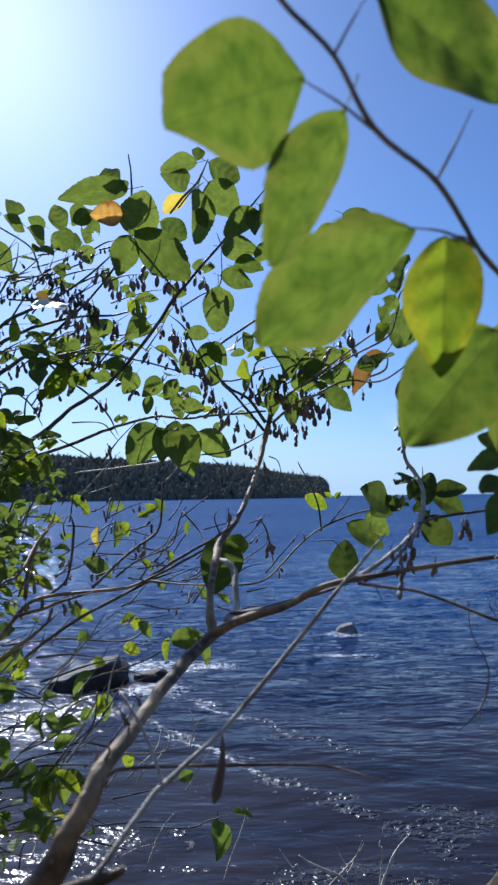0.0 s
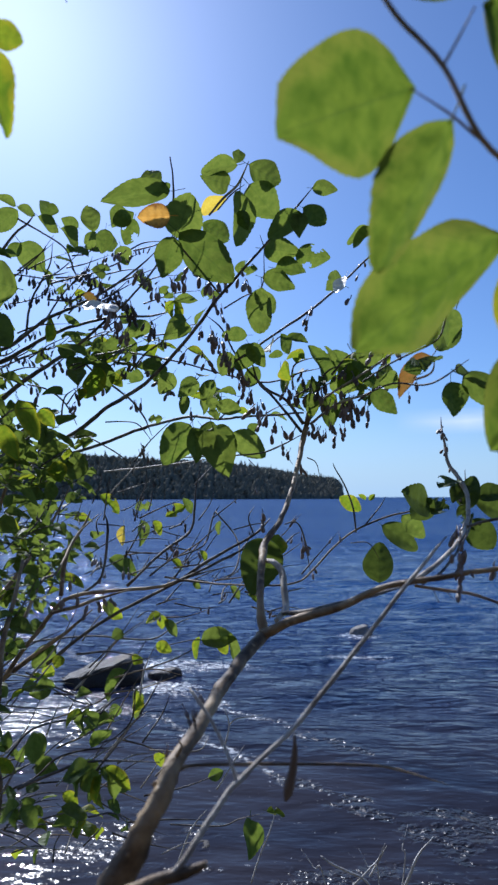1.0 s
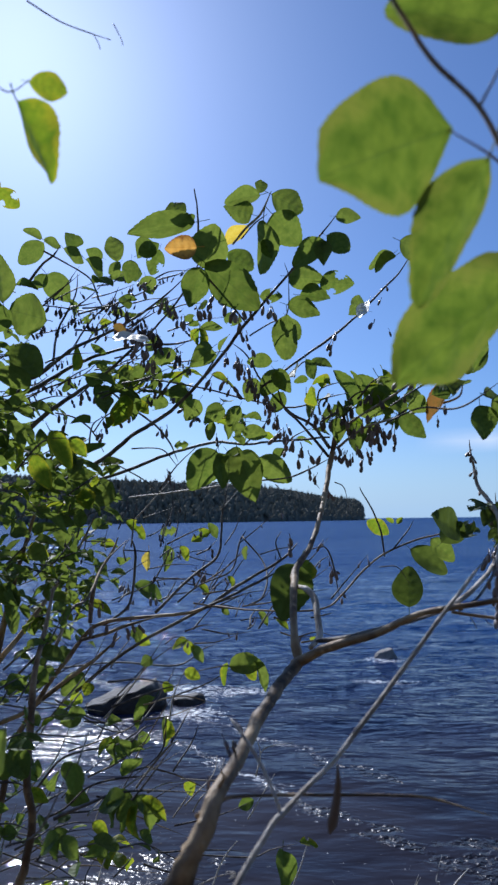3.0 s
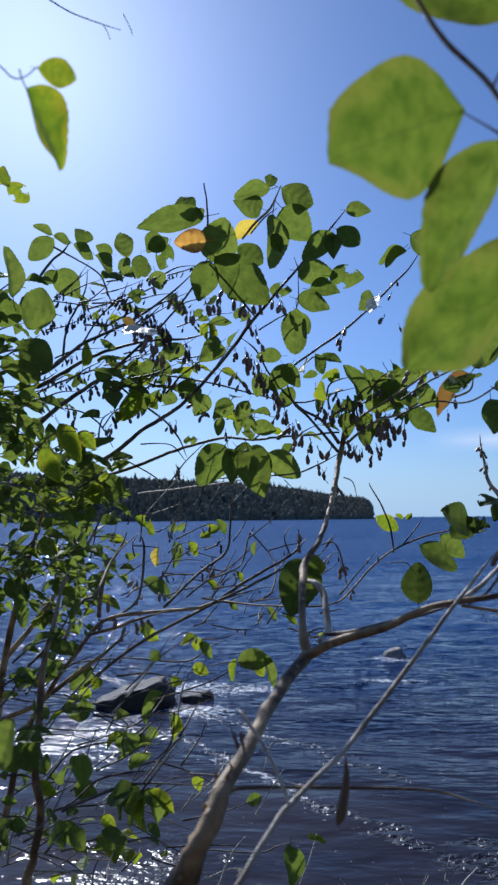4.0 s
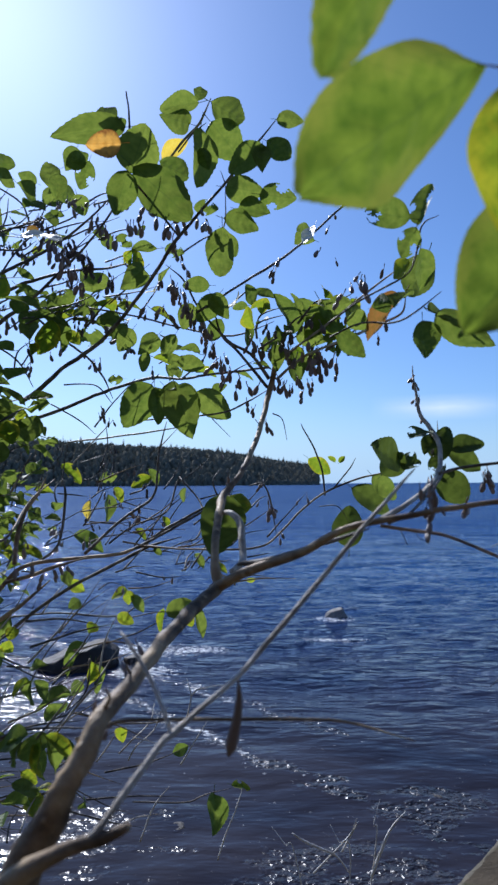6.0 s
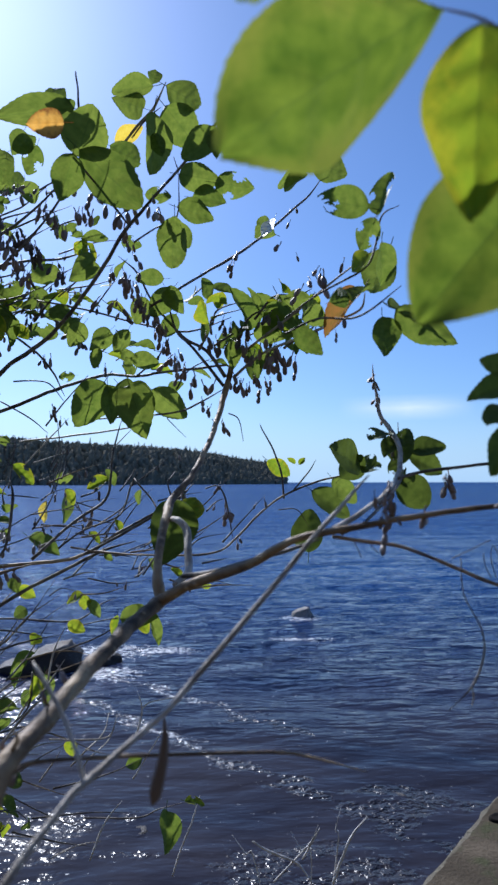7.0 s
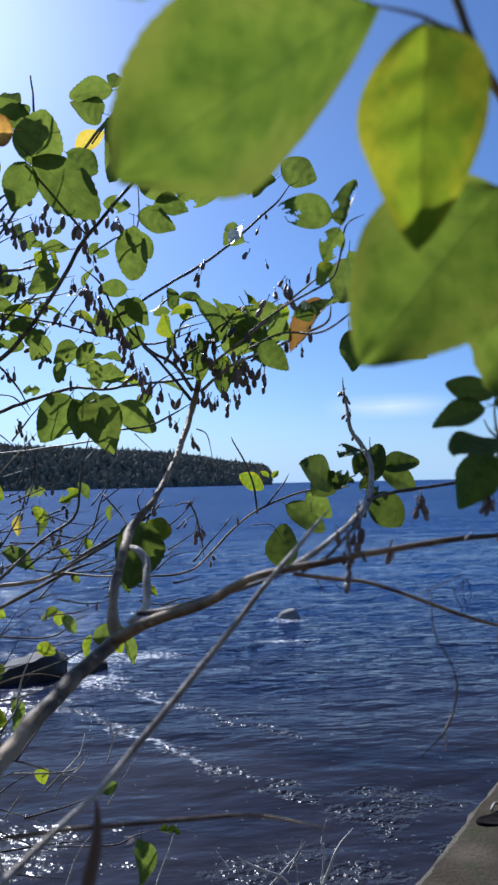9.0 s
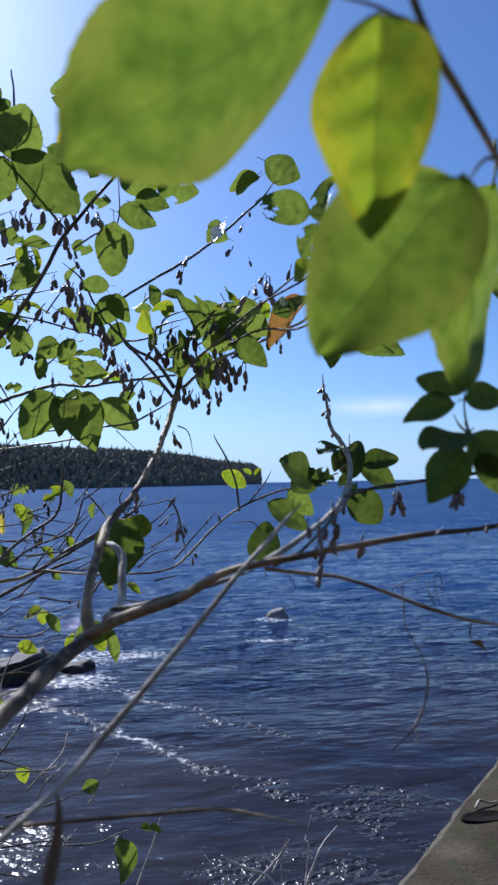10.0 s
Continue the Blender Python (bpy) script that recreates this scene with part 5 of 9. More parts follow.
leaf(shrub, (-0.065, 0.959, 2.740), (-0.103, 0.959, 2.741), (0.021, 0.832, 0.555), 0.0248)
leaf(shrub, (-0.052, 0.942, 2.722), (-0.082, 0.956, 2.689), (0.070, 0.937, 0.343), 0.0327)
leaf(shrub, (-0.061, 0.941, 2.722), (-0.040, 0.935, 2.690), (-0.175, -0.982, 0.076), 0.0262, "green", "cupped")
leaf(shrub, (-0.012, 0.966, 2.713), (-0.034, 0.965, 2.710), (-0.123, 0.692, 0.711), 0.0150)
leaf(shrub, (-0.015, 0.963, 2.743), (-0.002, 0.963, 2.712), (0.608, 0.749, 0.265), 0.0224, "green", "round")
leaf(shrub, (-0.016, 0.938, 2.687), (-0.010, 0.947, 2.650), (0.856, 0.459, 0.238), 0.0255)
leaf(shrub, (-0.207, 1.050, 2.715), (-0.243, 1.045, 2.714), (-0.122, 0.920, 0.372), 0.0242, "green", "cupped")
leaf(shrub, (-0.117, 1.015, 2.643), (-0.077, 1.022, 2.638), (-0.125, 0.929, 0.348), 0.0268)
leaf(shrub, (-0.119, 1.011, 2.683), (-0.138, 1.008, 2.650), (-0.320, 0.941, 0.113), 0.0249)
leaf(shrub, (-0.164, 1.039, 2.662), (-0.173, 1.041, 2.633), (-0.533, 0.818, 0.215), 0.0199)
leaf(shrub, (-0.224, 1.157, 2.641), (-0.248, 1.147, 2.636), (-0.397, 0.914, 0.083), 0.0180, "green", "bitten")
leaf(shrub, (-0.169, 1.113, 2.625), (-0.221, 1.155, 2.563), (0.143, 0.876, 0.461), 0.0614)
leaf(shrub, (-0.163, 1.104, 2.619), (-0.154, 1.109, 2.559), (0.324, 0.938, 0.122), 0.0400, "green", "ovate")
leaf(shrub, (-0.128, 1.087, 2.617), (-0.102, 1.054, 2.543), (-0.081, -0.917, 0.391), 0.0617, "green", "cupped")
leaf(shrub, (-0.093, 1.071, 2.607), (-0.043, 1.093, 2.568), (-0.224, 0.946, 0.234), 0.0441)
leaf(shrub, (-0.151, 1.125, 2.624), (-0.124, 1.094, 2.594), (-0.398, -0.794, 0.460), 0.0387)
leaf(shrub, (0.045, 0.916, 2.660), (0.034, 0.903, 2.714), (0.743, 0.599, 0.300), 0.0381, "green", "cupped")
leaf(shrub, (0.082, 0.900, 2.657), (0.060, 0.893, 2.704), (0.389, 0.868, 0.309), 0.0340, "green", "cupped")
leaf(shrub, (0.080, 0.875, 2.695), (0.117, 0.881, 2.646), (0.488, 0.746, 0.453), 0.0409, "green", "bitten")
leaf(shrub, (0.115, 0.839, 2.682), (0.081, 0.827, 2.676), (-0.366, 0.917, 0.159), 0.0230)
leaf(shrub, (0.035, 0.935, 2.664), (0.006, 0.948, 2.647), (0.231, 0.933, 0.276), 0.0256, "green", "bitten")
leaf(shrub, (0.046, 0.929, 2.640), (0.057, 0.940, 2.599), (0.559, 0.745, 0.364), 0.0283)
leaf(shrub, (0.087, 0.880, 2.654), (0.099, 0.883, 2.630), (0.445, 0.842, 0.306), 0.0177, "green", "bitten")
leaf(shrub, (0.052, 0.907, 2.660), (0.092, 0.923, 2.654), (-0.331, 0.907, 0.260), 0.0279, "green", "ovate")
leaf(shrub, (0.091, 0.907, 2.690), (0.063, 0.903, 2.651), (-0.028, -0.991, 0.128), 0.0313, "green", "ovate")
leaf(shrub, (0.083, 0.912, 2.636), (0.059, 0.910, 2.613), (-0.206, -0.937, 0.281), 0.0217, "green", "ovate")
leaf(shrub, (-0.090, 0.959, 2.715), (-0.105, 0.984, 2.686), (0.116, 0.783, 0.611), 0.0300)
leaf(shrub, (-0.049, 0.965, 2.694), (-0.067, 0.980, 2.667), (0.128, 0.892, 0.434), 0.0250, "green", "round")
leaf(shrub, (-0.152, 1.057, 2.692), (-0.183, 1.079, 2.668), (0.225, 0.850, 0.476), 0.0312, "green", "ovate")
leaf(shrub, (-0.189, 1.053, 2.701), (-0.215, 1.075, 2.673), (0.131, 0.844, 0.520), 0.0312)
leaf(shrub, (-0.134, 1.062, 2.665), (-0.117, 1.067, 2.628), (0.212, 0.945, 0.251), 0.0271, "green", "bitten")
leaf(shrub, (-0.178, 0.990, 2.803), (-0.187, 0.995, 2.773), (-0.917, 0.245, 0.316), 0.0173, "lime", "narrow")
leaf(shrub, (-0.192, 1.084, 2.832), (-0.178, 1.085, 2.794), (0.815, 0.478, 0.329), 0.0190, "lime", "narrow")
leaf(shrub, (-0.183, 1.021, 2.812), (-0.202, 1.024, 2.795), (-0.645, 0.153, 0.749), 0.0159, "lime", "narrow")
leaf(shrub, (-0.174, 0.959, 2.793), (-0.170, 0.964, 2.758), (0.822, 0.543, 0.168), 0.0149, "lime", "narrow")
leaf(shrub, (0.146, 0.704, 2.653), (0.106, 0.711, 2.613), (-0.541, 0.538, 0.647), 0.0381, "brown", "ovate", "half-browned leaf")
leaf(shrub, (0.138, 0.631, 2.703), (0.094, 0.638, 2.715), (0.291, 0.716, 0.634), 0.0302, "green", "eaten")
leaf(shrub, (0.145, 0.631, 2.697), (0.155, 0.631, 2.737), (-0.780, -0.601, 0.177), 0.0271, "green", "bitten")
leaf(shrub, (0.143, 0.631, 2.695), (0.133, 0.644, 2.671), (0.198, 0.903, 0.381), 0.0220, "green", "bitten")
leaf(shrub, (0.140, 0.643, 2.668), (0.126, 0.657, 2.657), (-0.773, -0.591, 0.231), 0.0228, "lime", "oval")
leaf(shrub, (0.083, 0.710, 2.618), (0.109, 0.714, 2.592), (-0.008, 0.987, 0.159), 0.0225, "green", "ovate")
leaf(shrub, (0.125, 0.646, 2.626), (0.143, 0.660, 2.649), (-0.476, -0.540, 0.694), 0.0264, "green", "cupped")
leaf(shrub, (0.109, 0.667, 2.631), (0.126, 0.649, 2.634), (0.650, 0.662, 0.373), 0.0194, "green", "cupped")
leaf(shrub, (0.092, 0.688, 2.631), (0.109, 0.708, 2.621), (-0.388, 0.670, 0.633), 0.0220)
leaf(shrub, (0.106, 0.707, 2.631), (0.090, 0.721, 2.645), (-0.576, -0.812, 0.095), 0.0176, "green", "ovate")
leaf(shrub, (0.158, 0.673, 2.620), (0.165, 0.682, 2.586), (0.677, 0.661, 0.323), 0.0310, "green", "ovate")
leaf(shrub, (0.168, 0.662, 2.624), (0.222, 0.668, 2.594), (-0.022, 0.986, 0.165), 0.0317, "green", "ovate")
leaf(shrub, (0.164, 0.672, 2.629), (0.199, 0.695, 2.625), (0.397, -0.458, 0.795), 0.0372)
leaf(shrub, (0.154, 1.115, 2.984), (0.209, 1.103, 2.949), (0.333, 0.915, 0.226), 0.0472, "green", "ovate")
leaf(shrub, (0.142, 1.117, 2.962), (0.097, 1.115, 2.938), (-0.445, 0.398, 0.802), 0.0328)
leaf(shrub, (0.169, 0.832, 2.486), (0.133, 0.804, 2.509), (0.698, -0.650, 0.301), 0.0459, "dark")
leaf(shrub, (0.150, 0.854, 2.474), (0.174, 0.829, 2.501), (0.480, 0.811, 0.334), 0.0317, "dark", "ovate")
leaf(shrub, (0.141, 1.047, 2.458), (0.199, 1.052, 2.420), (0.251, -0.937, 0.243), 0.0386, "dark")
leaf(shrub, (0.163, 0.994, 2.475), (0.197, 0.996, 2.441), (0.110, -0.993, 0.033), 0.0289, "green", "oval")
leaf(shrub, (0.196, 0.769, 2.487), (0.205, 0.771, 2.527), (-0.653, -0.741, 0.159), 0.0320, "dark")
leaf(shrub, (0.210, 0.778, 2.503), (0.247, 0.770, 2.509), (-0.244, -0.806, 0.539), 0.0266, "dark")
leaf(shrub, (0.209, 0.778, 2.498), (0.249, 0.781, 2.480), (0.167, -0.959, 0.230), 0.0280, "dark", "ovate")
leaf(shrub, (0.194, 0.750, 2.477), (0.221, 0.759, 2.444), (0.023, 0.958, 0.287), 0.0353, "dark", "round")
leaf(shrub, (0.189, 0.760, 2.494), (0.193, 0.750, 2.469), (-0.279, -0.908, 0.313), 0.0190, "dark", "bitten")
leaf(shrub, (0.186, 0.768, 2.521), (0.162, 0.750, 2.515), (0.053, -0.375, 0.926), 0.0291, "dark", "bitten")
leaf(shrub, (0.197, 0.768, 2.515), (0.177, 0.757, 2.498), (-0.305, -0.599, 0.741), 0.0247, "dark", "ovate")
leaf(shrub, (0.170, 0.832, 2.481), (0.194, 0.840, 2.493), (-0.163, -0.645, 0.746), 0.0237, "dark", "bitten")
leaf(shrub, (0.185, 0.831, 2.487), (0.175, 0.844, 2.500), (-0.463, -0.761, 0.455), 0.0206, "dark", "bitten")
leaf(shrub, (0.137, 1.053, 2.368), (0.137, 1.055, 2.431), (-0.447, -0.894, 0.038), 0.0508, "dark")
stem(shrub, "twig", [(0.093, 1.051, 2.430, 0.0008), (0.120, 1.050, 2.430, 0.0008), (0.137, 1.050, 2.406, 0.0008)], TWIG, sides=5)
leaf(shrub, (-0.031, 0.811, 2.451), (-0.055, 0.854, 2.382), (0.185, 0.857, 0.480), 0.0547, "dark")
leaf(shrub, (-0.030, 0.854, 2.426), (-0.017, 0.881, 2.453), (0.255, -0.738, 0.624), 0.0316, "lime", "oval")
leaf(shrub, (0.079, 1.077, 2.503), (0.113, 1.087, 2.480), (0.064, 0.884, 0.464), 0.0271, "lime", "round")
leaf(shrub, (0.121, 1.082, 2.497), (0.110, 1.081, 2.507), (0.460, 0.738, 0.494), 0.0101, "lime", "ovate")
leaf(shrub, (0.127, 1.082, 2.496), (0.136, 1.083, 2.507), (-0.214, -0.937, 0.274), 0.0093, "lime", "ovate")
leaf(shrub, (-0.317, 1.700, 2.206), (-0.358, 1.700, 2.187), (-0.2, -0.6, 0.75), 0.0340, "lime", "ovate")
leaf(shrub, (-0.317, 1.700, 2.205), (-0.311, 1.700, 2.169), (0.3, -0.8, 0.5), 0.0283, "lime", "narrow")
leaf(shrub, (-0.308, 1.700, 2.191), (-0.274, 1.700, 2.153), (0.5, -0.72, 0.48), 0.0312, "green", "ovate")
leaf(shrub, (-0.119, 1.290, 2.241), (-0.095, 1.290, 2.182), (0.6, -0.7, 0.4), 0.0258, "green", "ovate")
leaf(shrub, (-0.136, 1.290, 2.230), (-0.118, 1.290, 2.204), (0.3, -0.8, 0.5), 0.0258, "lime", "oval")
leaf(shrub, (-0.167, 1.280, 2.231), (-0.101, 1.280, 2.238), (0.03, -0.8, 0.6), 0.0448, "green", "ovate")
leaf(shrub, (-0.173, 1.290, 2.236), (-0.181, 1.290, 2.194), (-0.66, 0.63, 0.4), 0.0193, "lime", "oval")
leaf(shrub, (-0.476, 1.966, 2.419), (-0.484, 1.964, 2.358), (-0.637, -0.764, 0.107), 0.0411, "yellow", "oval")
leaf(shrub, (-0.426, 1.969, 2.435), (-0.423, 1.980, 2.357), (0.617, 0.775, 0.139), 0.0519, "green", "ovate")
leaf(shrub, (-0.495, 1.873, 2.328), (-0.412, 1.871, 2.287), (0.351, -0.597, 0.721), 0.0604, "green", "ovate")
leaf(shrub, (-0.240, 1.577, 2.479), (-0.287, 1.571, 2.458), (-0.107, -0.864, 0.492), 0.0347, "lime", "bitten")
leaf(shrub, (-0.245, 1.574, 2.499), (-0.225, 1.584, 2.463), (0.375, 0.817, 0.439), 0.0277)
leaf(shrub, (-0.413, 1.458, 2.506), (-0.370, 1.464, 2.468), (0.572, -0.602, 0.558), 0.0381, "lime", "bitten")
leaf(shrub, (-0.380, 1.666, 2.472), (-0.338, 1.669, 2.486), (-0.166, 0.939, 0.300), 0.0296, "green", "bitten")

leaf(shrub, (0.199, 0.805, 2.731), (0.179, 0.824, 2.685), (-0.2, -0.8, 0.55), 0.0480, "green", "round")
leaf(shrub, (0.181, 0.767, 2.723), (0.187, 0.779, 2.679), (0.5, -0.75, 0.4), 0.0400, "green", "ovate")

# leaves at the foot
leaf(shrub, (-0.415, 1.183, 2.239), (-0.455, 1.181, 2.203), (-0.064, 0.998, 0.024), 0.0360, "green", "round")
leaf(shrub, (-0.289, 1.104, 2.136), (-0.347, 1.095, 2.127), (-0.114, -0.205, 0.972), 0.0364, "green", "cupped")
leaf(shrub, (-0.245, 0.853, 2.160), (-0.287, 0.849, 2.146), (-0.192, -0.622, 0.759), 0.0299, "green", "ovate")
leaf(shrub, (-0.245, 0.853, 2.160), (-0.210, 0.857, 2.133), (0.595, -0.355, 0.721), 0.0300, "green", "round")
leaf(shrub, (-0.270, 0.852, 2.150), (-0.253, 0.857, 2.118), (0.846, -0.354, 0.398), 0.0241, "green", "cupped")
leaf(shrub, (-0.250, 0.910, 2.096), (-0.233, 0.914, 2.079), (0.659, -0.539, 0.524), 0.0158)
leaf(shrub, (-0.277, 1.204, 2.159), (-0.270, 1.203, 2.109), (0.918, -0.371, 0.142), 0.0347)
leaf(shrub, (-0.370, 0.786, 2.214), (-0.395, 0.761, 2.233), (0.734, -0.672, 0.097), 0.0294, "green", "round")
leaf(shrub, (-0.345, 0.902, 2.097), (-0.377, 0.906, 2.073), (-0.452, -0.762, 0.464), 0.0248, "green", "bitten")
leaf(shrub, (-0.292, 1.199, 2.194), (-0.333, 1.202, 2.151), (-0.614, 0.467, 0.637), 0.0353, "green", "cupped")
leaf(shrub, (-0.299, 1.003, 2.131), (-0.269, 0.998, 2.162), (-0.381, 0.774, 0.506), 0.0273)
leaf(shrub, (-0.311, 0.905, 2.089), (-0.276, 0.906, 2.076), (0.335, -0.349, 0.875), 0.0244, "green", "round")
leaf(shrub, (-0.064, 1.036, 2.018), (-0.061, 1.049, 1.958), (0.530, 0.818, 0.221), 0.0376, "green", "ovate")
leaf(shrub, (-0.039, 1.037, 2.030), (-0.011, 1.043, 2.023), (0.288, -0.287, 0.914), 0.0190, "lime", "bitten")
leaf(shrub, (-0.442, 1.076, 2.274), (-0.467, 1.068, 2.240), (0.250, -0.967, 0.040), 0.0312, "green", "round")
leaf(shrub, (-0.356, 0.989, 2.219), (-0.387, 0.980, 2.213), (0.223, -0.947, 0.233), 0.0234, "green", "ovate")
leaf(shrub, (-0.382, 0.993, 2.153), (-0.371, 1.001, 2.117), (-0.168, 0.974, 0.151), 0.0246, "green", "ovate")
leaf(shrub, (-0.464, 0.975, 2.253), (-0.429, 0.951, 2.290), (0.120, 0.884, 0.453), 0.0334)
leaf(shrub, (-0.324, 1.183, 2.318), (-0.314, 1.169, 2.296), (0.076, -0.834, 0.547), 0.0220, "green", "ovate")

# drooping leaves low beside the trunk
stem(shrub, "twig", [(-0.263, 0.620, 2.231, 0.0018), (-0.228, 0.620, 2.246, 0.0015), (-0.193, 0.620, 2.257, 0.0012), (-0.130, 0.620, 2.257, 0.0010)], TWIG, sides=5)
stem(shrub, "twig", [(-0.196, 0.620, 2.241, 0.0012), (-0.176, 0.620, 2.265, 0.0010), (-0.149, 0.620, 2.300, 0.0008)], TWIG, sides=5)
stem(shrub, "twig", [(-0.231, 0.440, 2.289, 0.0009), (-0.208, 0.440, 2.300, 0.0008), (-0.186, 0.440, 2.344, 0.0006)], TWIG, sides=5)
stem(shrub, "twig", [(-0.213, 0.900, 2.244, 0.0014), (-0.219, 0.900, 2.201, 0.0012), (-0.257, 0.900, 2.168, 0.0010)], TWIG, sides=5)
leaf(shrub, (-0.177, 0.420, 2.351), (-0.179, 0.424, 2.327), (0.3, -0.85, 0.4), 0.0119, "green", "ovate")
leaf(shrub, (-0.190, 0.600, 2.259), (-0.219, 0.606, 2.247), (-0.2, -0.6, 0.75), 0.0230, "green", "ovate")
leaf(shrub, (-0.188, 0.600, 2.258), (-0.193, 0.606, 2.233), (0.4, -0.7, 0.5), 0.0200, "green", "oval")
leaf(shrub, (-0.176, 0.600, 2.258), (-0.152, 0.606, 2.239), (0.3, -0.5, 0.8), 0.0150, "lime", "ovate")
leaf(shrub, (-0.175, 0.600, 2.256), (-0.164, 0.606, 2.225), (0.6, -0.6, 0.5), 0.0140, "green", "narrow")
leaf(shrub, (-0.180, 0.600, 2.253), (-0.186, 0.606, 2.217), (-0.5, -0.7, 0.4), 0.0150, "lime", "narrow")
leaf(shrub, (-0.195, 0.600, 2.255), (-0.210, 0.606, 2.231), (-0.5, -0.6, 0.5), 0.0160, "green", "cupped")
leaf(shrub, (-0.197, 0.450, 2.292), (-0.215, 0.455, 2.278), (-0.3, -0.6, 0.7), 0.0150, "green", "ovate")
leaf(shrub, (-0.196, 0.450, 2.291), (-0.186, 0.455, 2.275), (0.4, -0.6, 0.6), 0.0128, "green", "oval")
leaf(shrub, (-0.198, 0.450, 2.289), (-0.204, 0.454, 2.272), (-0.4, -0.8, 0.4), 0.0112, "green", "narrow")
leaf(shrub, (-0.212, 0.900, 2.241), (-0.212, 0.909, 2.203), (0.7, -0.7, 0.2), 0.0165, "lime", "narrow")
leaf(shrub, (-0.255, 0.800, 2.245), (-0.283, 0.808, 2.228), (-0.2, -0.5, 0.8), 0.0173, "lime", "narrow")
leaf(shrub, (-0.252, 0.800, 2.245), (-0.234, 0.808, 2.224), (0.3, -0.5, 0.8), 0.0160, "green", "narrow")
leaf(shrub, (-0.253, 0.800, 2.245), (-0.261, 0.808, 2.214), (-0.4, -0.7, 0.5), 0.0160, "green", "cupped")
leaf(shrub, (-0.225, 0.420, 2.371), (-0.237, 0.424, 2.337), (-0.2, -0.8, 0.5), 0.0245, "green", "oval")

# the denser bush beside it
bush = thing("bush", (-0.75, 1.25, 0.45), "dense leafy bush with many small olive-green leaves", "bush", "shrubs on the bank")
stem(bush, "trunk", [(-0.737, 1.445, 0.938, 0.0132), (-0.679, 1.324, 1.643, 0.0108), (-0.652, 1.292, 1.966, 0.0083), (-0.615, 1.267, 2.236, 0.0063), (-0.569, 1.251, 2.419, 0.0045), (-0.523, 1.240, 2.559, 0.0029), (-0.489, 1.231, 2.677, 0.0016)], BARK, sides=8, knots=0.3)
stem(bush, "branch", [(-0.652, 1.292, 1.966, 0.0071), (-0.675, 1.210, 2.246, 0.0056), (-0.636, 1.141, 2.455, 0.0036), (-0.589, 1.074, 2.647, 0.0023), (-0.543, 1.010, 2.813, 0.0011)], BARK, knots=0.3)
stem(bush, "branch", [(-0.615, 1.267, 2.236, 0.0060), (-0.565, 1.362, 2.332, 0.0045), (-0.527, 1.456, 2.432, 0.0034), (-0.490, 1.499, 2.532, 0.0021)], BARK, knots=0.3)
leaf(bush, (-0.297, 0.680, 2.605), (-0.273, 0.680, 2.563), (0.2, -0.85, 0.5), 0.0220, "lime", "oval")
leaf(bush, (-0.316, 0.680, 2.579), (-0.296, 0.680, 2.541), (-0.2, -0.85, 0.5), 0.0215, "lime", "oval")
leaf(bush, (-0.274, 0.680, 2.593), (-0.256, 0.680, 2.576), (0.1, -0.8, 0.6), 0.0170, "lime", "ovate")
stem(bush, "twig", [(-0.340, 0.690, 2.560, 0.0012), (-0.306, 0.680, 2.592, 0.0010), (-0.276, 0.680, 2.596, 0.0007)], TWIG, sides=5)
spray(bush, (-0.622, 1.050, 2.323), (-0.606, 1.125, 2.339), 6, 0.043)
spray(bush, (-0.711, 1.272, 2.731), (-0.569, 1.187, 2.712), 7, 0.043, ("green", "green", "green", "green", "lime"))
spray(bush, (-0.809, 1.218, 2.586), (-0.767, 1.255, 2.649), 6, 0.043, ("green", "green", "green", "green", "lime"))
spray(bush, (-0.628, 1.552, 2.596), (-0.567, 1.608, 2.561), 6, 0.043)
spray(bush, (-0.633, 1.392, 2.331), (-0.562, 1.399, 2.302), 6, 0.043, ("green", "green", "green", "green", "lime"))
spray(bush, (-0.544, 1.500, 2.440), (-0.495, 1.584, 2.504), 7, 0.043)
spray(bush, (-0.823, 1.323, 2.471), (-0.775, 1.412, 2.457), 7, 0.043)
spray(bush, (-0.794, 1.302, 2.673), (-0.770, 1.401, 2.699), 7, 0.043)
spray(bush, (-0.650, 1.173, 2.349), (-0.576, 1.151, 2.335), 7, 0.043)
spray(bush, (-0.496, 1.240, 2.563), (-0.382, 1.181, 2.526), 6, 0.043)
spray(bush, (-0.847, 1.464, 2.780), (-0.803, 1.565, 2.789), 7, 0.043, ("green", "green", "green", "green", "lime"))
spray(bush, (-0.509, 0.999, 2.560), (-0.397, 0.913, 2.517), 6, 0.043, ("green", "green", "green", "green", "lime"))
spray(bush, (-0.783, 1.524, 2.582), (-0.615, 1.431, 2.594), 7, 0.043, ("green", "green", "green", "green", "lime"))
spray(bush, (-0.841, 1.345, 2.547), (-0.699, 1.233, 2.583), 7, 0.043)
spray(bush, (-0.592, 0.979, 2.345), (-0.497, 0.901, 2.413), 7, 0.043, ("green", "green", "green", "green", "lime"))
spray(bush, (-0.598, 1.071, 2.670), (-0.494, 1.054, 2.640), 6, 0.043, ("green", "green", "green", "green", "lime"))
spray(bush, (-0.646, 1.485, 2.429), (-0.570, 1.506, 2.443), 7, 0.043)
spray(bush, (-0.520, 0.962, 2.678), (-0.486, 1.018, 2.660), 6, 0.043)
spray(bush, (-0.841, 1.232, 2.600), (-0.735, 1.248, 2.547), 7, 0.043)
spray(bush, (-0.803, 1.305, 2.615), (-0.684, 1.260, 2.661), 6, 0.043, ("green", "green", "green", "green", "lime"))
spray(bush, (-1.028, 1.573, 2.620), (-0.906, 1.595, 2.621), 6, 0.043)
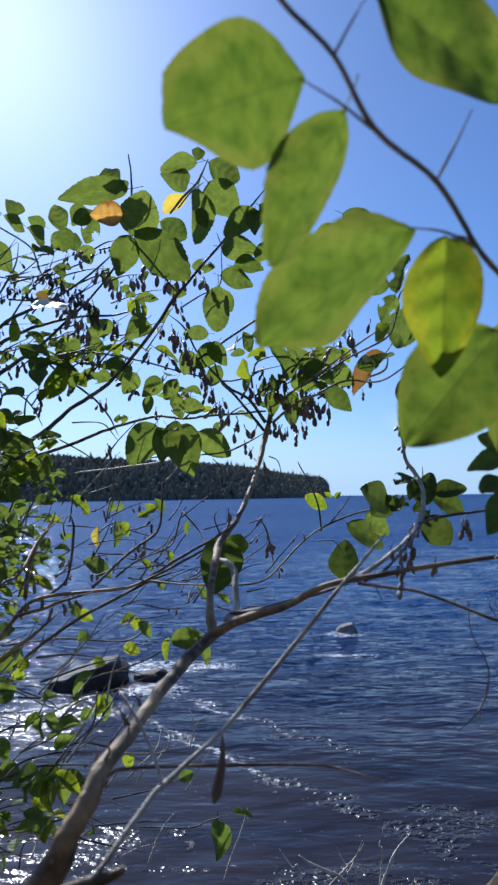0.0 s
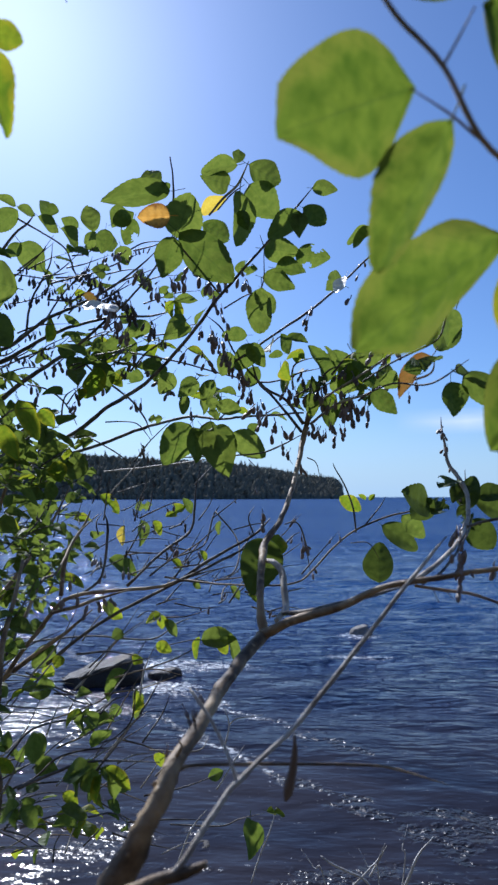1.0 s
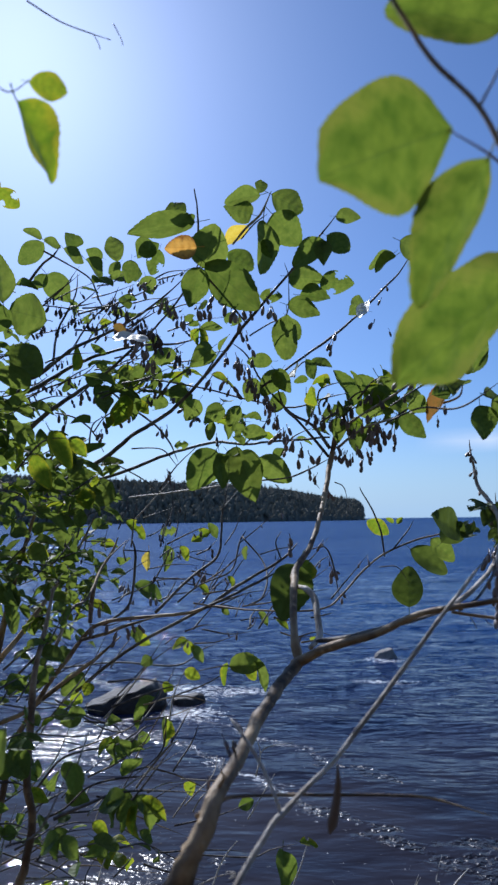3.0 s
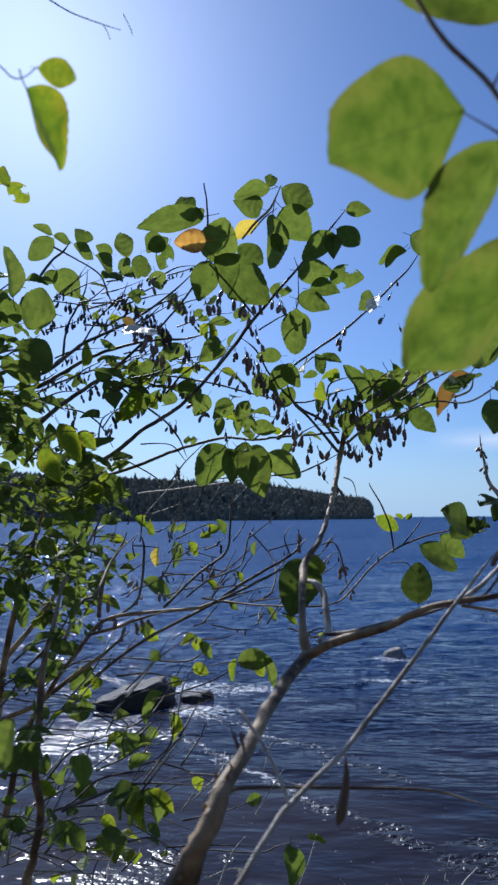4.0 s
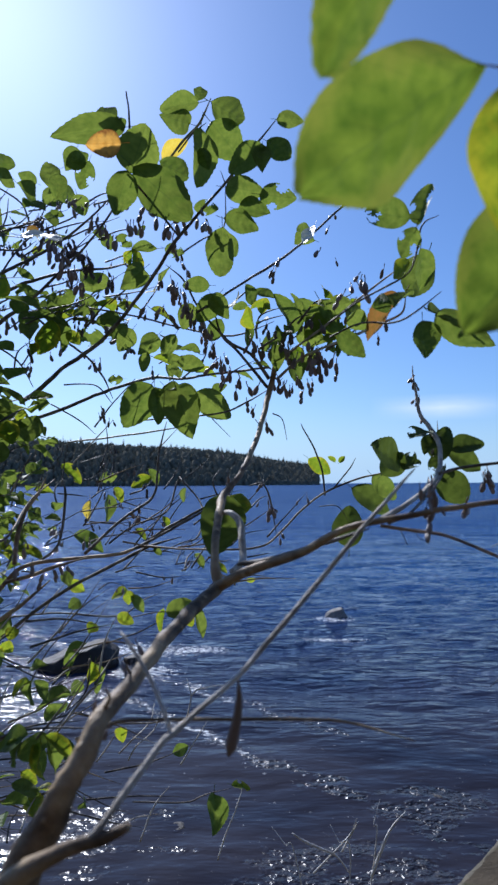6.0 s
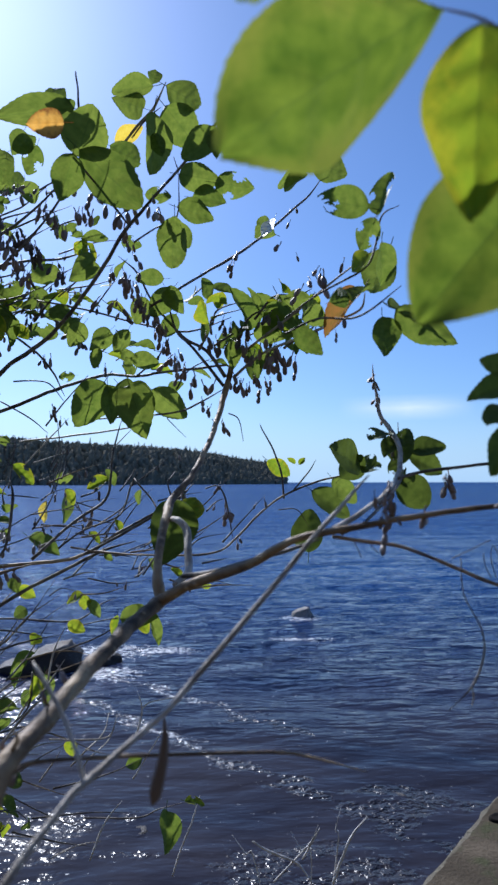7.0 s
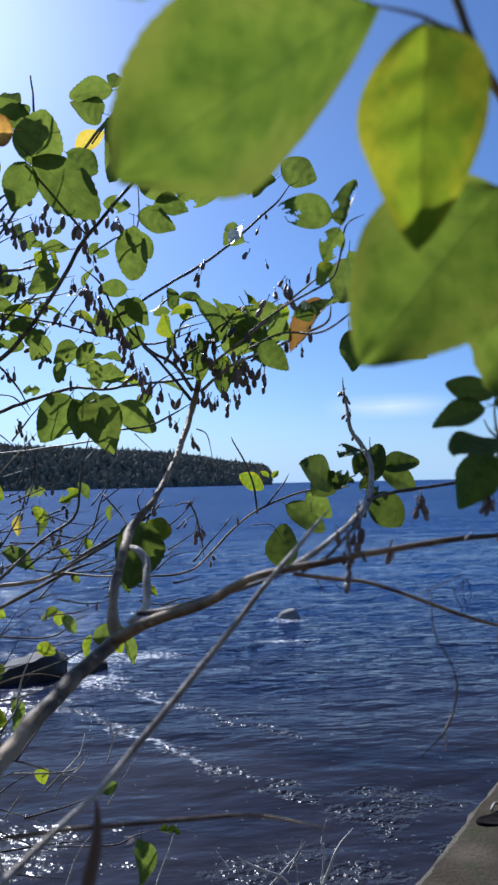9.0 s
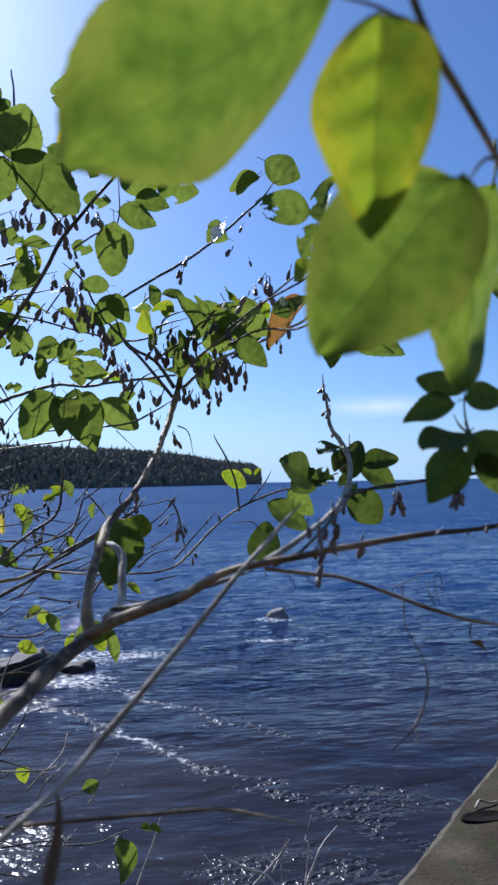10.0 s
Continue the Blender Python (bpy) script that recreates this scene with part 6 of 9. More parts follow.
spray(bush, (-0.871, 1.583, 2.260), (-0.778, 1.658, 2.272), 7, 0.043, ("green", "green", "green", "green", "lime"))
spray(bush, (-0.497, 1.227, 2.496), (-0.401, 1.156, 2.571), 7, 0.043, ("green", "green", "green", "green", "lime"))
spray(bush, (-0.728, 1.344, 2.295), (-0.657, 1.372, 2.330), 7, 0.043, ("green", "green", "green", "green", "lime"))
spray(bush, (-0.702, 1.329, 2.491), (-0.634, 1.330, 2.543), 6, 0.043)
spray(bush, (-0.521, 1.435, 2.333), (-0.432, 1.508, 2.407), 7, 0.043)
spray(bush, (-0.746, 1.253, 2.342), (-0.656, 1.322, 2.328), 7, 0.043, ("green", "green", "green", "green", "lime"))
spray(bush, (-0.659, 1.564, 2.465), (-0.518, 1.550, 2.458), 6, 0.043)
spray(bush, (-0.676, 1.658, 2.207), (-0.572, 1.586, 2.268), 7, 0.043, ("green", "green", "green", "green", "lime"))
spray(bush, (-0.913, 1.411, 2.546), (-0.818, 1.448, 2.526), 6, 0.043)
spray(bush, (-0.464, 0.974, 2.538), (-0.427, 1.044, 2.607), 7, 0.043)
spray(bush, (-0.627, 0.954, 2.585), (-0.558, 0.922, 2.614), 7, 0.043, ("green", "green", "green", "green", "lime"))
spray(bush, (-0.733, 1.448, 2.720), (-0.684, 1.547, 2.727), 7, 0.043, ("green", "green", "green", "green", "lime"))
spray(bush, (-0.602, 1.327, 2.631), (-0.513, 1.402, 2.577), 7, 0.043, ("green", "green", "green", "green", "lime"))
spray(bush, (-0.953, 1.468, 2.453), (-0.835, 1.422, 2.519), 7, 0.043, ("green", "green", "green", "green", "lime"))
spray(bush, (-0.735, 1.444, 2.738), (-0.624, 1.370, 2.686), 7, 0.043, ("green", "green", "green", "green", "lime"))
spray(bush, (-0.813, 1.471, 2.726), (-0.712, 1.527, 2.663), 7, 0.043, ("green", "green", "green", "green", "lime"))
spray(bush, (-0.597, 1.455, 2.522), (-0.547, 1.571, 2.575), 7, 0.043)
spray(bush, (-0.749, 1.339, 2.357), (-0.676, 1.429, 2.333), 7, 0.043)
spray(bush, (-0.762, 1.315, 2.422), (-0.687, 1.332, 2.476), 6, 0.043, ("green", "green", "green", "green", "lime"))
spray(bush, (-0.798, 1.277, 2.524), (-0.730, 1.286, 2.512), 7, 0.043, ("green", "green", "green", "green", "lime"))
spray(bush, (-0.884, 1.634, 2.772), (-0.808, 1.624, 2.822), 6, 0.043)
spray(bush, (-0.603, 1.382, 2.331), (-0.523, 1.508, 2.351), 7, 0.043, ("green", "green", "green", "green", "lime"))
spray(bush, (-0.817, 1.672, 2.430), (-0.628, 1.593, 2.423), 7, 0.043)
spray(bush, (-0.636, 1.372, 2.482), (-0.542, 1.341, 2.563), 7, 0.043)
spray(bush, (-0.934, 1.427, 2.671), (-0.922, 1.530, 2.753), 6, 0.043)
spray(bush, (-0.559, 1.068, 2.530), (-0.524, 1.143, 2.505), 6, 0.043)
spray(bush, (-0.769, 1.542, 2.660), (-0.645, 1.593, 2.640), 7, 0.043, ("green", "green", "green", "green", "lime"))
spray(bush, (-0.404, 1.056, 2.507), (-0.371, 1.079, 2.553), 7, 0.043)
spray(bush, (-0.692, 1.337, 2.551), (-0.620, 1.341, 2.586), 6, 0.043, ("green", "green", "green", "green", "lime"))
spray(bush, (-0.590, 1.178, 2.456), (-0.557, 1.296, 2.419), 6, 0.043, ("green", "green", "green", "green", "lime"))
spray(bush, (-0.618, 1.187, 2.388), (-0.591, 1.251, 2.348), 6, 0.043)
spray(bush, (-0.731, 1.510, 2.790), (-0.572, 1.462, 2.764), 7, 0.043)
spray(bush, (-0.547, 1.339, 2.443), (-0.454, 1.429, 2.403), 7, 0.043)
spray(bush, (-0.648, 0.990, 2.489), (-0.592, 1.041, 2.523), 7, 0.043)
spray(bush, (-0.676, 1.221, 2.689), (-0.522, 1.126, 2.714), 7, 0.043)
spray(bush, (-0.557, 1.229, 2.615), (-0.466, 1.180, 2.641), 7, 0.043, ("green", "green", "green", "green", "lime"))
spray(bush, (-0.606, 1.471, 2.420), (-0.566, 1.597, 2.389), 7, 0.043)
spray(bush, (-0.576, 1.554, 2.587), (-0.430, 1.534, 2.550), 7, 0.043)
spray(bush, (-0.638, 1.637, 2.362), (-0.495, 1.551, 2.460), 7, 0.043, ("green", "green", "green", "green", "lime"))
spray(bush, (-0.753, 1.182, 2.470), (-0.680, 1.163, 2.535), 6, 0.043)
spray(bush, (-0.400, 1.046, 2.552), (-0.385, 1.163, 2.592), 7, 0.043, ("green", "green", "green", "green", "lime"))
spray(bush, (-0.904, 1.554, 2.427), (-0.781, 1.464, 2.502), 7, 0.043, ("green", "green", "green", "green", "lime"))
spray(bush, (-0.522, 1.290, 2.422), (-0.447, 1.347, 2.447), 7, 0.043)
spray(bush, (-0.415, 0.957, 2.571), (-0.334, 0.930, 2.602), 7, 0.043)
spray(bush, (-0.500, 1.039, 2.440), (-0.413, 0.926, 2.492), 7, 0.043, ("green", "green", "green", "green", "lime"))
spray(bush, (-0.476, 1.202, 2.568), (-0.353, 1.125, 2.609), 7, 0.043)
spray(bush, (-0.680, 1.675, 2.397), (-0.604, 1.693, 2.485), 7, 0.043, ("green", "green", "green", "green", "lime"))
spray(bush, (-0.644, 1.549, 2.286), (-0.524, 1.542, 2.226), 7, 0.043)
spray(bush, (-0.573, 1.070, 2.413), (-0.514, 1.155, 2.364), 7, 0.043, ("green", "green", "green", "green", "lime"))
spray(bush, (-0.750, 1.325, 2.612), (-0.639, 1.259, 2.605), 7, 0.043, ("green", "green", "green", "green", "lime"))
spray(bush, (-0.528, 1.232, 2.329), (-0.465, 1.347, 2.335), 7, 0.043, ("green", "green", "green", "green", "lime"))
spray(bush, (-0.960, 1.649, 2.318), (-0.852, 1.652, 2.329), 6, 0.043, ("green", "green", "green", "green", "lime"))
spray(bush, (-0.660, 0.996, 2.383), (-0.544, 0.929, 2.390), 6, 0.043)
spray(bush, (-0.614, 1.278, 2.400), (-0.537, 1.234, 2.437), 7, 0.043)
spray(bush, (-0.525, 0.998, 2.660), (-0.429, 0.910, 2.672), 6, 0.043)
spray(bush, (-0.769, 1.439, 2.560), (-0.675, 1.439, 2.520), 7, 0.043, ("green", "green", "green", "green", "lime"))
spray(bush, (-0.696, 1.390, 2.392), (-0.624, 1.423, 2.446), 7, 0.043)
spray(bush, (-0.493, 1.132, 2.434), (-0.435, 1.222, 2.401), 7, 0.043)
spray(bush, (-0.937, 1.523, 2.512), (-0.830, 1.606, 2.497), 6, 0.043)
spray(bush, (-0.797, 1.652, 2.317), (-0.706, 1.684, 2.299), 6, 0.043)
spray(bush, (-0.642, 1.066, 2.388), (-0.565, 1.048, 2.365), 7, 0.043)
spray(bush, (-0.730, 1.239, 2.698), (-0.616, 1.184, 2.700), 7, 0.043)
spray(bush, (-0.944, 1.437, 2.336), (-0.853, 1.490, 2.259), 7, 0.043)
spray(bush, (-0.651, 1.487, 2.286), (-0.516, 1.398, 2.244), 7, 0.043)
spray(bush, (-0.372, 0.999, 2.482), (-0.344, 1.073, 2.529), 6, 0.043, ("green", "green", "green", "green", "lime"))
spray(bush, (-0.561, 1.457, 2.362), (-0.511, 1.564, 2.348), 7, 0.043)
spray(bush, (-0.721, 1.247, 2.466), (-0.632, 1.213, 2.445), 7, 0.043)
spray(bush, (-0.709, 1.154, 2.701), (-0.588, 1.085, 2.682), 7, 0.043)
spray(bush, (-0.607, 1.702, 2.326), (-0.516, 1.753, 2.358), 6, 0.043)
spray(bush, (-0.899, 1.352, 2.700), (-0.881, 1.436, 2.800), 7, 0.043)
spray(bush, (-0.949, 1.464, 2.391), (-0.868, 1.453, 2.435), 7, 0.043)
spray(bush, (-0.859, 1.475, 2.241), (-0.747, 1.468, 2.295), 7, 0.043)
spray(bush, (-0.722, 1.611, 2.351), (-0.610, 1.624, 2.390), 6, 0.043)
spray(bush, (-0.492, 1.154, 2.592), (-0.401, 1.038, 2.622), 6, 0.043)
spray(bush, (-0.879, 1.662, 2.247), (-0.819, 1.744, 2.322), 6, 0.043)
spray(bush, (-0.626, 0.976, 2.466), (-0.526, 0.918, 2.461), 7, 0.043, ("green", "green", "green", "green", "lime"))
spray(bush, (-0.640, 1.260, 2.654), (-0.542, 1.290, 2.639), 7, 0.043)
spray(bush, (-0.535, 1.023, 2.418), (-0.472, 1.040, 2.415), 7, 0.043)
spray(bush, (-1.003, 1.570, 2.474), (-0.929, 1.586, 2.526), 6, 0.043, ("green", "green", "green", "green", "lime"))
spray(bush, (-0.693, 1.173, 2.604), (-0.578, 1.162, 2.617), 6, 0.043)
spray(bush, (-0.537, 1.299, 2.601), (-0.430, 1.277, 2.573), 6, 0.043, ("green", "green", "green", "green", "lime"))
spray(bush, (-0.493, 1.098, 2.430), (-0.421, 1.126, 2.385), 7, 0.043, ("green", "green", "green", "green", "lime"))
spray(bush, (-0.542, 1.434, 2.599), (-0.430, 1.344, 2.579), 7, 0.043)
spray(bush, (-0.541, 1.147, 2.483), (-0.505, 1.185, 2.526), 7, 0.043, ("green", "green", "green", "green", "lime"))
spray(bush, (-0.560, 0.990, 2.712), (-0.510, 1.041, 2.752), 5, 0.041)
spray(bush, (-0.697, 1.100, 2.697), (-0.642, 1.147, 2.768), 5, 0.041)
spray(bush, (-0.738, 1.097, 2.739), (-0.684, 1.145, 2.803), 5, 0.041)
spray(bush, (-0.699, 1.026, 2.659), (-0.651, 1.077, 2.698), 5, 0.041)
spray(bush, (-0.683, 1.047, 2.888), (-0.631, 1.096, 2.943), 5, 0.041)
spray(bush, (-0.584, 0.912, 2.719), (-0.541, 0.959, 2.785), 5, 0.041)
spray(bush, (-0.629, 0.920, 2.800), (-0.587, 0.969, 2.852), 5, 0.041)
spray(bush, (-0.656, 0.959, 2.796), (-0.611, 1.009, 2.838), 5, 0.041)
spray(bush, (-0.561, 0.859, 2.817), (-0.522, 0.907, 2.878), 5, 0.041)
spray(bush, (-0.709, 1.033, 2.847), (-0.658, 1.081, 2.916), 5, 0.041)
spray(bush, (-0.584, 1.076, 2.776), (-0.526, 1.128, 2.810), 5, 0.041)
spray(bush, (-0.580, 1.110, 2.780), (-0.519, 1.159, 2.842), 5, 0.041)
spray(bush, (-0.535, 0.969, 2.729), (-0.485, 1.019, 2.779), 5, 0.041)
spray(bush, (-0.646, 1.027, 2.821), (-0.595, 1.077, 2.865), 5, 0.041)
spray(bush, (-0.536, 0.887, 2.783), (-0.493, 0.937, 2.829), 5, 0.041)
spray(bush, (-0.776, 1.142, 2.907), (-0.718, 1.189, 2.988), 5, 0.041)
spray(bush, (-0.589, 1.104, 2.713), (-0.530, 1.156, 2.744), 5, 0.041)
spray(bush, (-0.611, 1.109, 2.680), (-0.553, 1.157, 2.747), 5, 0.041)
spray(bush, (-0.601, 1.093, 2.809), (-0.543, 1.143, 2.864), 5, 0.041)
spray(bush, (-0.536, 0.977, 2.785), (-0.486, 1.027, 2.826), 5, 0.041)
spray(bush, (-0.577, 0.938, 2.860), (-0.531, 0.988, 2.902), 5, 0.041)
spray(bush, (-0.521, 0.897, 2.629), (-0.479, 0.949, 2.654), 5, 0.041)
spray(bush, (-0.624, 1.162, 2.910), (-0.559, 1.212, 2.971), 5, 0.041)
spray(bush, (-0.590, 0.956, 2.815), (-0.542, 1.003, 2.883), 5, 0.041)
spray(bush, (-0.676, 1.060, 2.864), (-0.622, 1.110, 2.912), 5, 0.041)
spray(bush, (-0.756, 1.196, 2.685), (-0.694, 1.245, 2.752), 5, 0.041)
spray(bush, (-0.441, 0.994, 2.081), (-0.391, 1.046, 2.099), 5, 0.033)
spray(bush, (-0.446, 0.839, 2.276), (-0.409, 0.891, 2.298), 5, 0.033)
spray(bush, (-0.551, 0.907, 2.200), (-0.513, 0.958, 2.220), 5, 0.033)
spray(bush, (-0.640, 1.018, 2.287), (-0.594, 1.070, 2.318), 5, 0.033)
spray(bush, (-0.477, 0.736, 2.277), (-0.452, 0.787, 2.294), 5, 0.033)
spray(bush, (-0.379, 0.760, 2.240), (-0.346, 0.812, 2.254), 5, 0.033)
spray(bush, (-0.678, 1.088, 2.111), (-0.629, 1.141, 2.136), 5, 0.033)
spray(bush, (-0.470, 0.864, 2.072), (-0.433, 0.917, 2.082), 5, 0.033)
spray(bush, (-0.530, 0.852, 2.275), (-0.495, 0.903, 2.298), 5, 0.033)
spray(bush, (-0.600, 0.992, 2.250), (-0.555, 1.044, 2.278), 5, 0.033)
spray(bush, (-0.412, 0.889, 2.078), (-0.371, 0.942, 2.090), 5, 0.033)
spray(bush, (-0.509, 1.178, 1.936), (-0.447, 1.232, 1.957), 5, 0.033)
spray(bush, (-0.741, 1.160, 2.183), (-0.686, 1.212, 2.216), 5, 0.033)
spray(bush, (-0.558, 1.171, 2.020), (-0.498, 1.224, 2.045), 5, 0.033)
spray(bush, (-0.396, 0.869, 2.224), (-0.354, 0.922, 2.243), 5, 0.033)
spray(bush, (-0.406, 0.825, 2.321), (-0.367, 0.877, 2.344), 5, 0.033)
spray(bush, (-0.455, 1.006, 2.253), (-0.404, 1.058, 2.281), 5, 0.033)
spray(shrub, (0.221, 0.483, 2.535), (0.248, 0.480, 2.554), 4, 0.045)
spray(shrub, (0.274, 0.576, 2.605), (0.312, 0.571, 2.629), 4, 0.045)

# finer shoots through the crown
spray(shrub, (-0.205, 1.235, 2.686), (-0.173, 1.296, 2.745), 2, 0.05, ("green", "green", "lime"), catkin=2)
spray(shrub, (-0.472, 1.170, 2.752), (-0.407, 1.188, 2.796), 2, 0.05, ("green", "green", "lime"), catkin=3)
spray(shrub, (-0.279, 1.275, 2.794), (-0.231, 1.242, 2.801), 3, 0.05, ("green", "green", "lime"), catkin=2)
spray(shrub, (-0.492, 1.350, 2.769), (-0.440, 1.443, 2.841), 3, 0.05, ("green", "green", "lime"), catkin=0)
spray(shrub, (-0.343, 1.008, 2.707), (-0.327, 1.106, 2.728), 3, 0.05, ("green", "green", "lime"), catkin=0)
spray(shrub, (-0.122, 1.109, 2.631), (-0.078, 1.098, 2.684), 2, 0.05, ("green", "green", "lime"), catkin=1)
spray(shrub, (-0.059, 1.109, 2.612), (-0.000, 1.072, 2.656), 3, 0.05, ("green", "green", "lime"), catkin=0)
spray(shrub, (-0.534, 1.313, 2.967), (-0.456, 1.321, 3.003), 3, 0.05, ("green", "green", "lime"), catkin=1)
spray(shrub, (-0.045, 1.106, 2.748), (-0.011, 1.114, 2.774), 2, 0.05, ("green", "green", "lime"), catkin=1)
spray(shrub, (-0.380, 1.318, 2.780), (-0.288, 1.346, 2.798), 2, 0.05, ("green", "green", "lime"), catkin=2)
spray(shrub, (-0.326, 1.128, 2.716), (-0.247, 1.054, 2.718), 3, 0.05, ("green", "green", "lime"), catkin=3)
spray(shrub, (-0.488, 1.408, 2.816), (-0.406, 1.505, 2.848), 3, 0.05, ("green", "green", "lime"), catkin=1)
spray(shrub, (-0.291, 1.022, 2.718), (-0.274, 1.116, 2.755), 3, 0.05, ("green", "green", "lime"), catkin=3)
spray(shrub, (-0.278, 1.296, 2.731), (-0.244, 1.308, 2.780), 3, 0.05, ("green", "green", "lime"), catkin=2)
spray(shrub, (-0.379, 1.077, 2.636), (-0.325, 0.999, 2.673), 3, 0.05, ("green", "green", "lime"), catkin=2)
spray(shrub, (-0.207, 1.453, 2.719), (-0.129, 1.412, 2.715), 2, 0.05, ("green", "green", "lime"), catkin=1)
spray(shrub, (-0.470, 1.317, 2.865), (-0.436, 1.371, 2.959), 3, 0.05, ("green", "green", "lime"), catkin=3)
spray(shrub, (-0.401, 1.293, 2.813), (-0.320, 1.241, 2.821), 3, 0.05, ("green", "green", "lime"), catkin=3)
spray(shrub, (-0.263, 1.187, 2.726), (-0.229, 1.116, 2.746), 3, 0.05, ("green", "green", "lime"), catkin=2)
spray(shrub, (-0.218, 1.294, 2.789), (-0.188, 1.339, 2.852), 3, 0.05, ("green", "green", "lime"), catkin=0)
spray(shrub, (-0.350, 1.031, 2.702), (-0.281, 0.988, 2.713), 3, 0.05, ("green", "green", "lime"), catkin=0)
spray(shrub, (-0.000, 0.844, 2.640), (0.037, 0.815, 2.663), 2, 0.035, ("green", "lime"), catkin=2)
spray(shrub, (0.045, 0.956, 2.642), (0.087, 0.926, 2.669), 2, 0.035, ("green", "lime"), catkin=2)
spray(shrub, (-0.001, 0.940, 2.673), (0.041, 0.911, 2.698), 2, 0.035, ("green", "lime"), catkin=2)
spray(shrub, (0.030, 0.898, 2.652), (0.069, 0.868, 2.676), 2, 0.035, ("green", "lime"), catkin=2)
spray(shrub, (0.051, 0.864, 2.663), (0.088, 0.835, 2.685), 2, 0.035, ("green", "lime"), catkin=2)
spray(shrub, (0.094, 0.951, 2.645), (0.133, 0.922, 2.671), 2, 0.035, ("green", "lime"), catkin=2)
spray(shrub, (0.002, 0.899, 2.638), (0.042, 0.870, 2.663), 2, 0.035, ("green", "lime"), catkin=2)
spray(shrub, (0.084, 0.853, 2.626), (0.119, 0.823, 2.649), 2, 0.035, ("green", "lime"), catkin=2)
spray(shrub, (0.083, 0.904, 2.681), (0.121, 0.875, 2.704), 2, 0.035, ("green", "lime"), catkin=2)
stem(shrub, "twig", [(-0.498, 1.653, 2.355, 0.0016), (-0.450, 1.684, 2.388, 0.0013), (-0.406, 1.705, 2.413, 0.0007)], TWIG, sides=5)
stem(shrub, "twig", [(-0.503, 1.244, 2.391, 0.0016), (-0.495, 1.275, 2.390, 0.0013), (-0.472, 1.298, 2.388, 0.0007)], TWIG, sides=5)
catkins(shrub, (-0.503, 1.244, 2.391), (-0.455, 1.248, 2.392), 2, 0.018)
stem(shrub, "twig", [(-0.217, 1.347, 2.335, 0.0016), (-0.181, 1.381, 2.331, 0.0013), (-0.158, 1.404, 2.322, 0.0007)], TWIG, sides=5)
stem(shrub, "twig", [(-0.349, 1.521, 2.449, 0.0016), (-0.346, 1.547, 2.489, 0.0013), (-0.330, 1.563, 2.548, 0.0007)], TWIG, sides=5)
catkins(shrub, (-0.349, 1.521, 2.449), (-0.320, 1.513, 2.546), 2, 0.018)
stem(shrub, "twig", [(-0.188, 1.401, 2.453, 0.0016), (-0.168, 1.430, 2.486, 0.0013), (-0.156, 1.447, 2.524, 0.0007)], TWIG, sides=5)
stem(shrub, "twig", [(-0.462, 1.470, 2.441, 0.0016), (-0.473, 1.497, 2.458, 0.0013), (-0.470, 1.514, 2.494, 0.0007)], TWIG, sides=5)
catkins(shrub, (-0.462, 1.470, 2.441), (-0.456, 1.465, 2.494), 1, 0.018)
stem(shrub, "twig", [(-0.470, 1.071, 2.414, 0.0016), (-0.464, 1.100, 2.427, 0.0013), (-0.454, 1.119, 2.453, 0.0007)], TWIG, sides=5)
stem(shrub, "twig", [(-0.429, 1.452, 2.488, 0.0016), (-0.417, 1.479, 2.536, 0.0013), (-0.421, 1.495, 2.569, 0.0007)], TWIG, sides=5)
catkins(shrub, (-0.429, 1.452, 2.488), (-0.409, 1.446, 2.566), 3, 0.018)
stem(shrub, "twig", [(-0.289, 1.626, 2.295, 0.0016), (-0.273, 1.656, 2.311, 0.0013), (-0.245, 1.676, 2.331, 0.0007)], TWIG, sides=5)
stem(shrub, "twig", [(-0.492, 1.242, 2.434, 0.0016), (-0.479, 1.271, 2.462, 0.0013), (-0.465, 1.288, 2.499, 0.0007)], TWIG, sides=5)
catkins(shrub, (-0.492, 1.242, 2.434), (-0.449, 1.239, 2.499), 3, 0.018)
stem(shrub, "twig", [(-0.478, 1.347, 2.420, 0.0016), (-0.477, 1.373, 2.464, 0.0013), (-0.471, 1.387, 2.527, 0.0007)], TWIG, sides=5)
stem(shrub, "twig", [(-0.340, 1.128, 2.369, 0.0016), (-0.335, 1.157, 2.379, 0.0013), (-0.319, 1.178, 2.386, 0.0007)], TWIG, sides=5)
catkins(shrub, (-0.340, 1.128, 2.369), (-0.307, 1.128, 2.391), 3, 0.018)
stem(shrub, "twig", [(-0.271, 1.200, 2.496, 0.0016), (-0.265, 1.227, 2.531, 0.0013), (-0.272, 1.242, 2.578, 0.0007)], TWIG, sides=5)
stem(shrub, "twig", [(-0.217, 1.535, 2.312, 0.0016), (-0.155, 1.569, 2.336, 0.0013), (-0.083, 1.595, 2.342, 0.0007)], TWIG, sides=5)
catkins(shrub, (-0.217, 1.535, 2.312), (-0.081, 1.544, 2.347), 2, 0.018)
stem(shrub, "twig", [(-0.533, 1.292, 2.489, 0.0016), (-0.512, 1.323, 2.500, 0.0013), (-0.474, 1.346, 2.502, 0.0007)], TWIG, sides=5)
stem(shrub, "twig", [(-0.514, 1.256, 2.382, 0.0016), (-0.490, 1.287, 2.398, 0.0013), (-0.444, 1.311, 2.405, 0.0007)], TWIG, sides=5)
catkins(shrub, (-0.514, 1.256, 2.382), (-0.429, 1.261, 2.408), 2, 0.018)
stem(shrub, "twig", [(-0.486, 1.396, 2.465, 0.0016), (-0.465, 1.428, 2.462, 0.0013), (-0.433, 1.451, 2.461, 0.0007)], TWIG, sides=5)
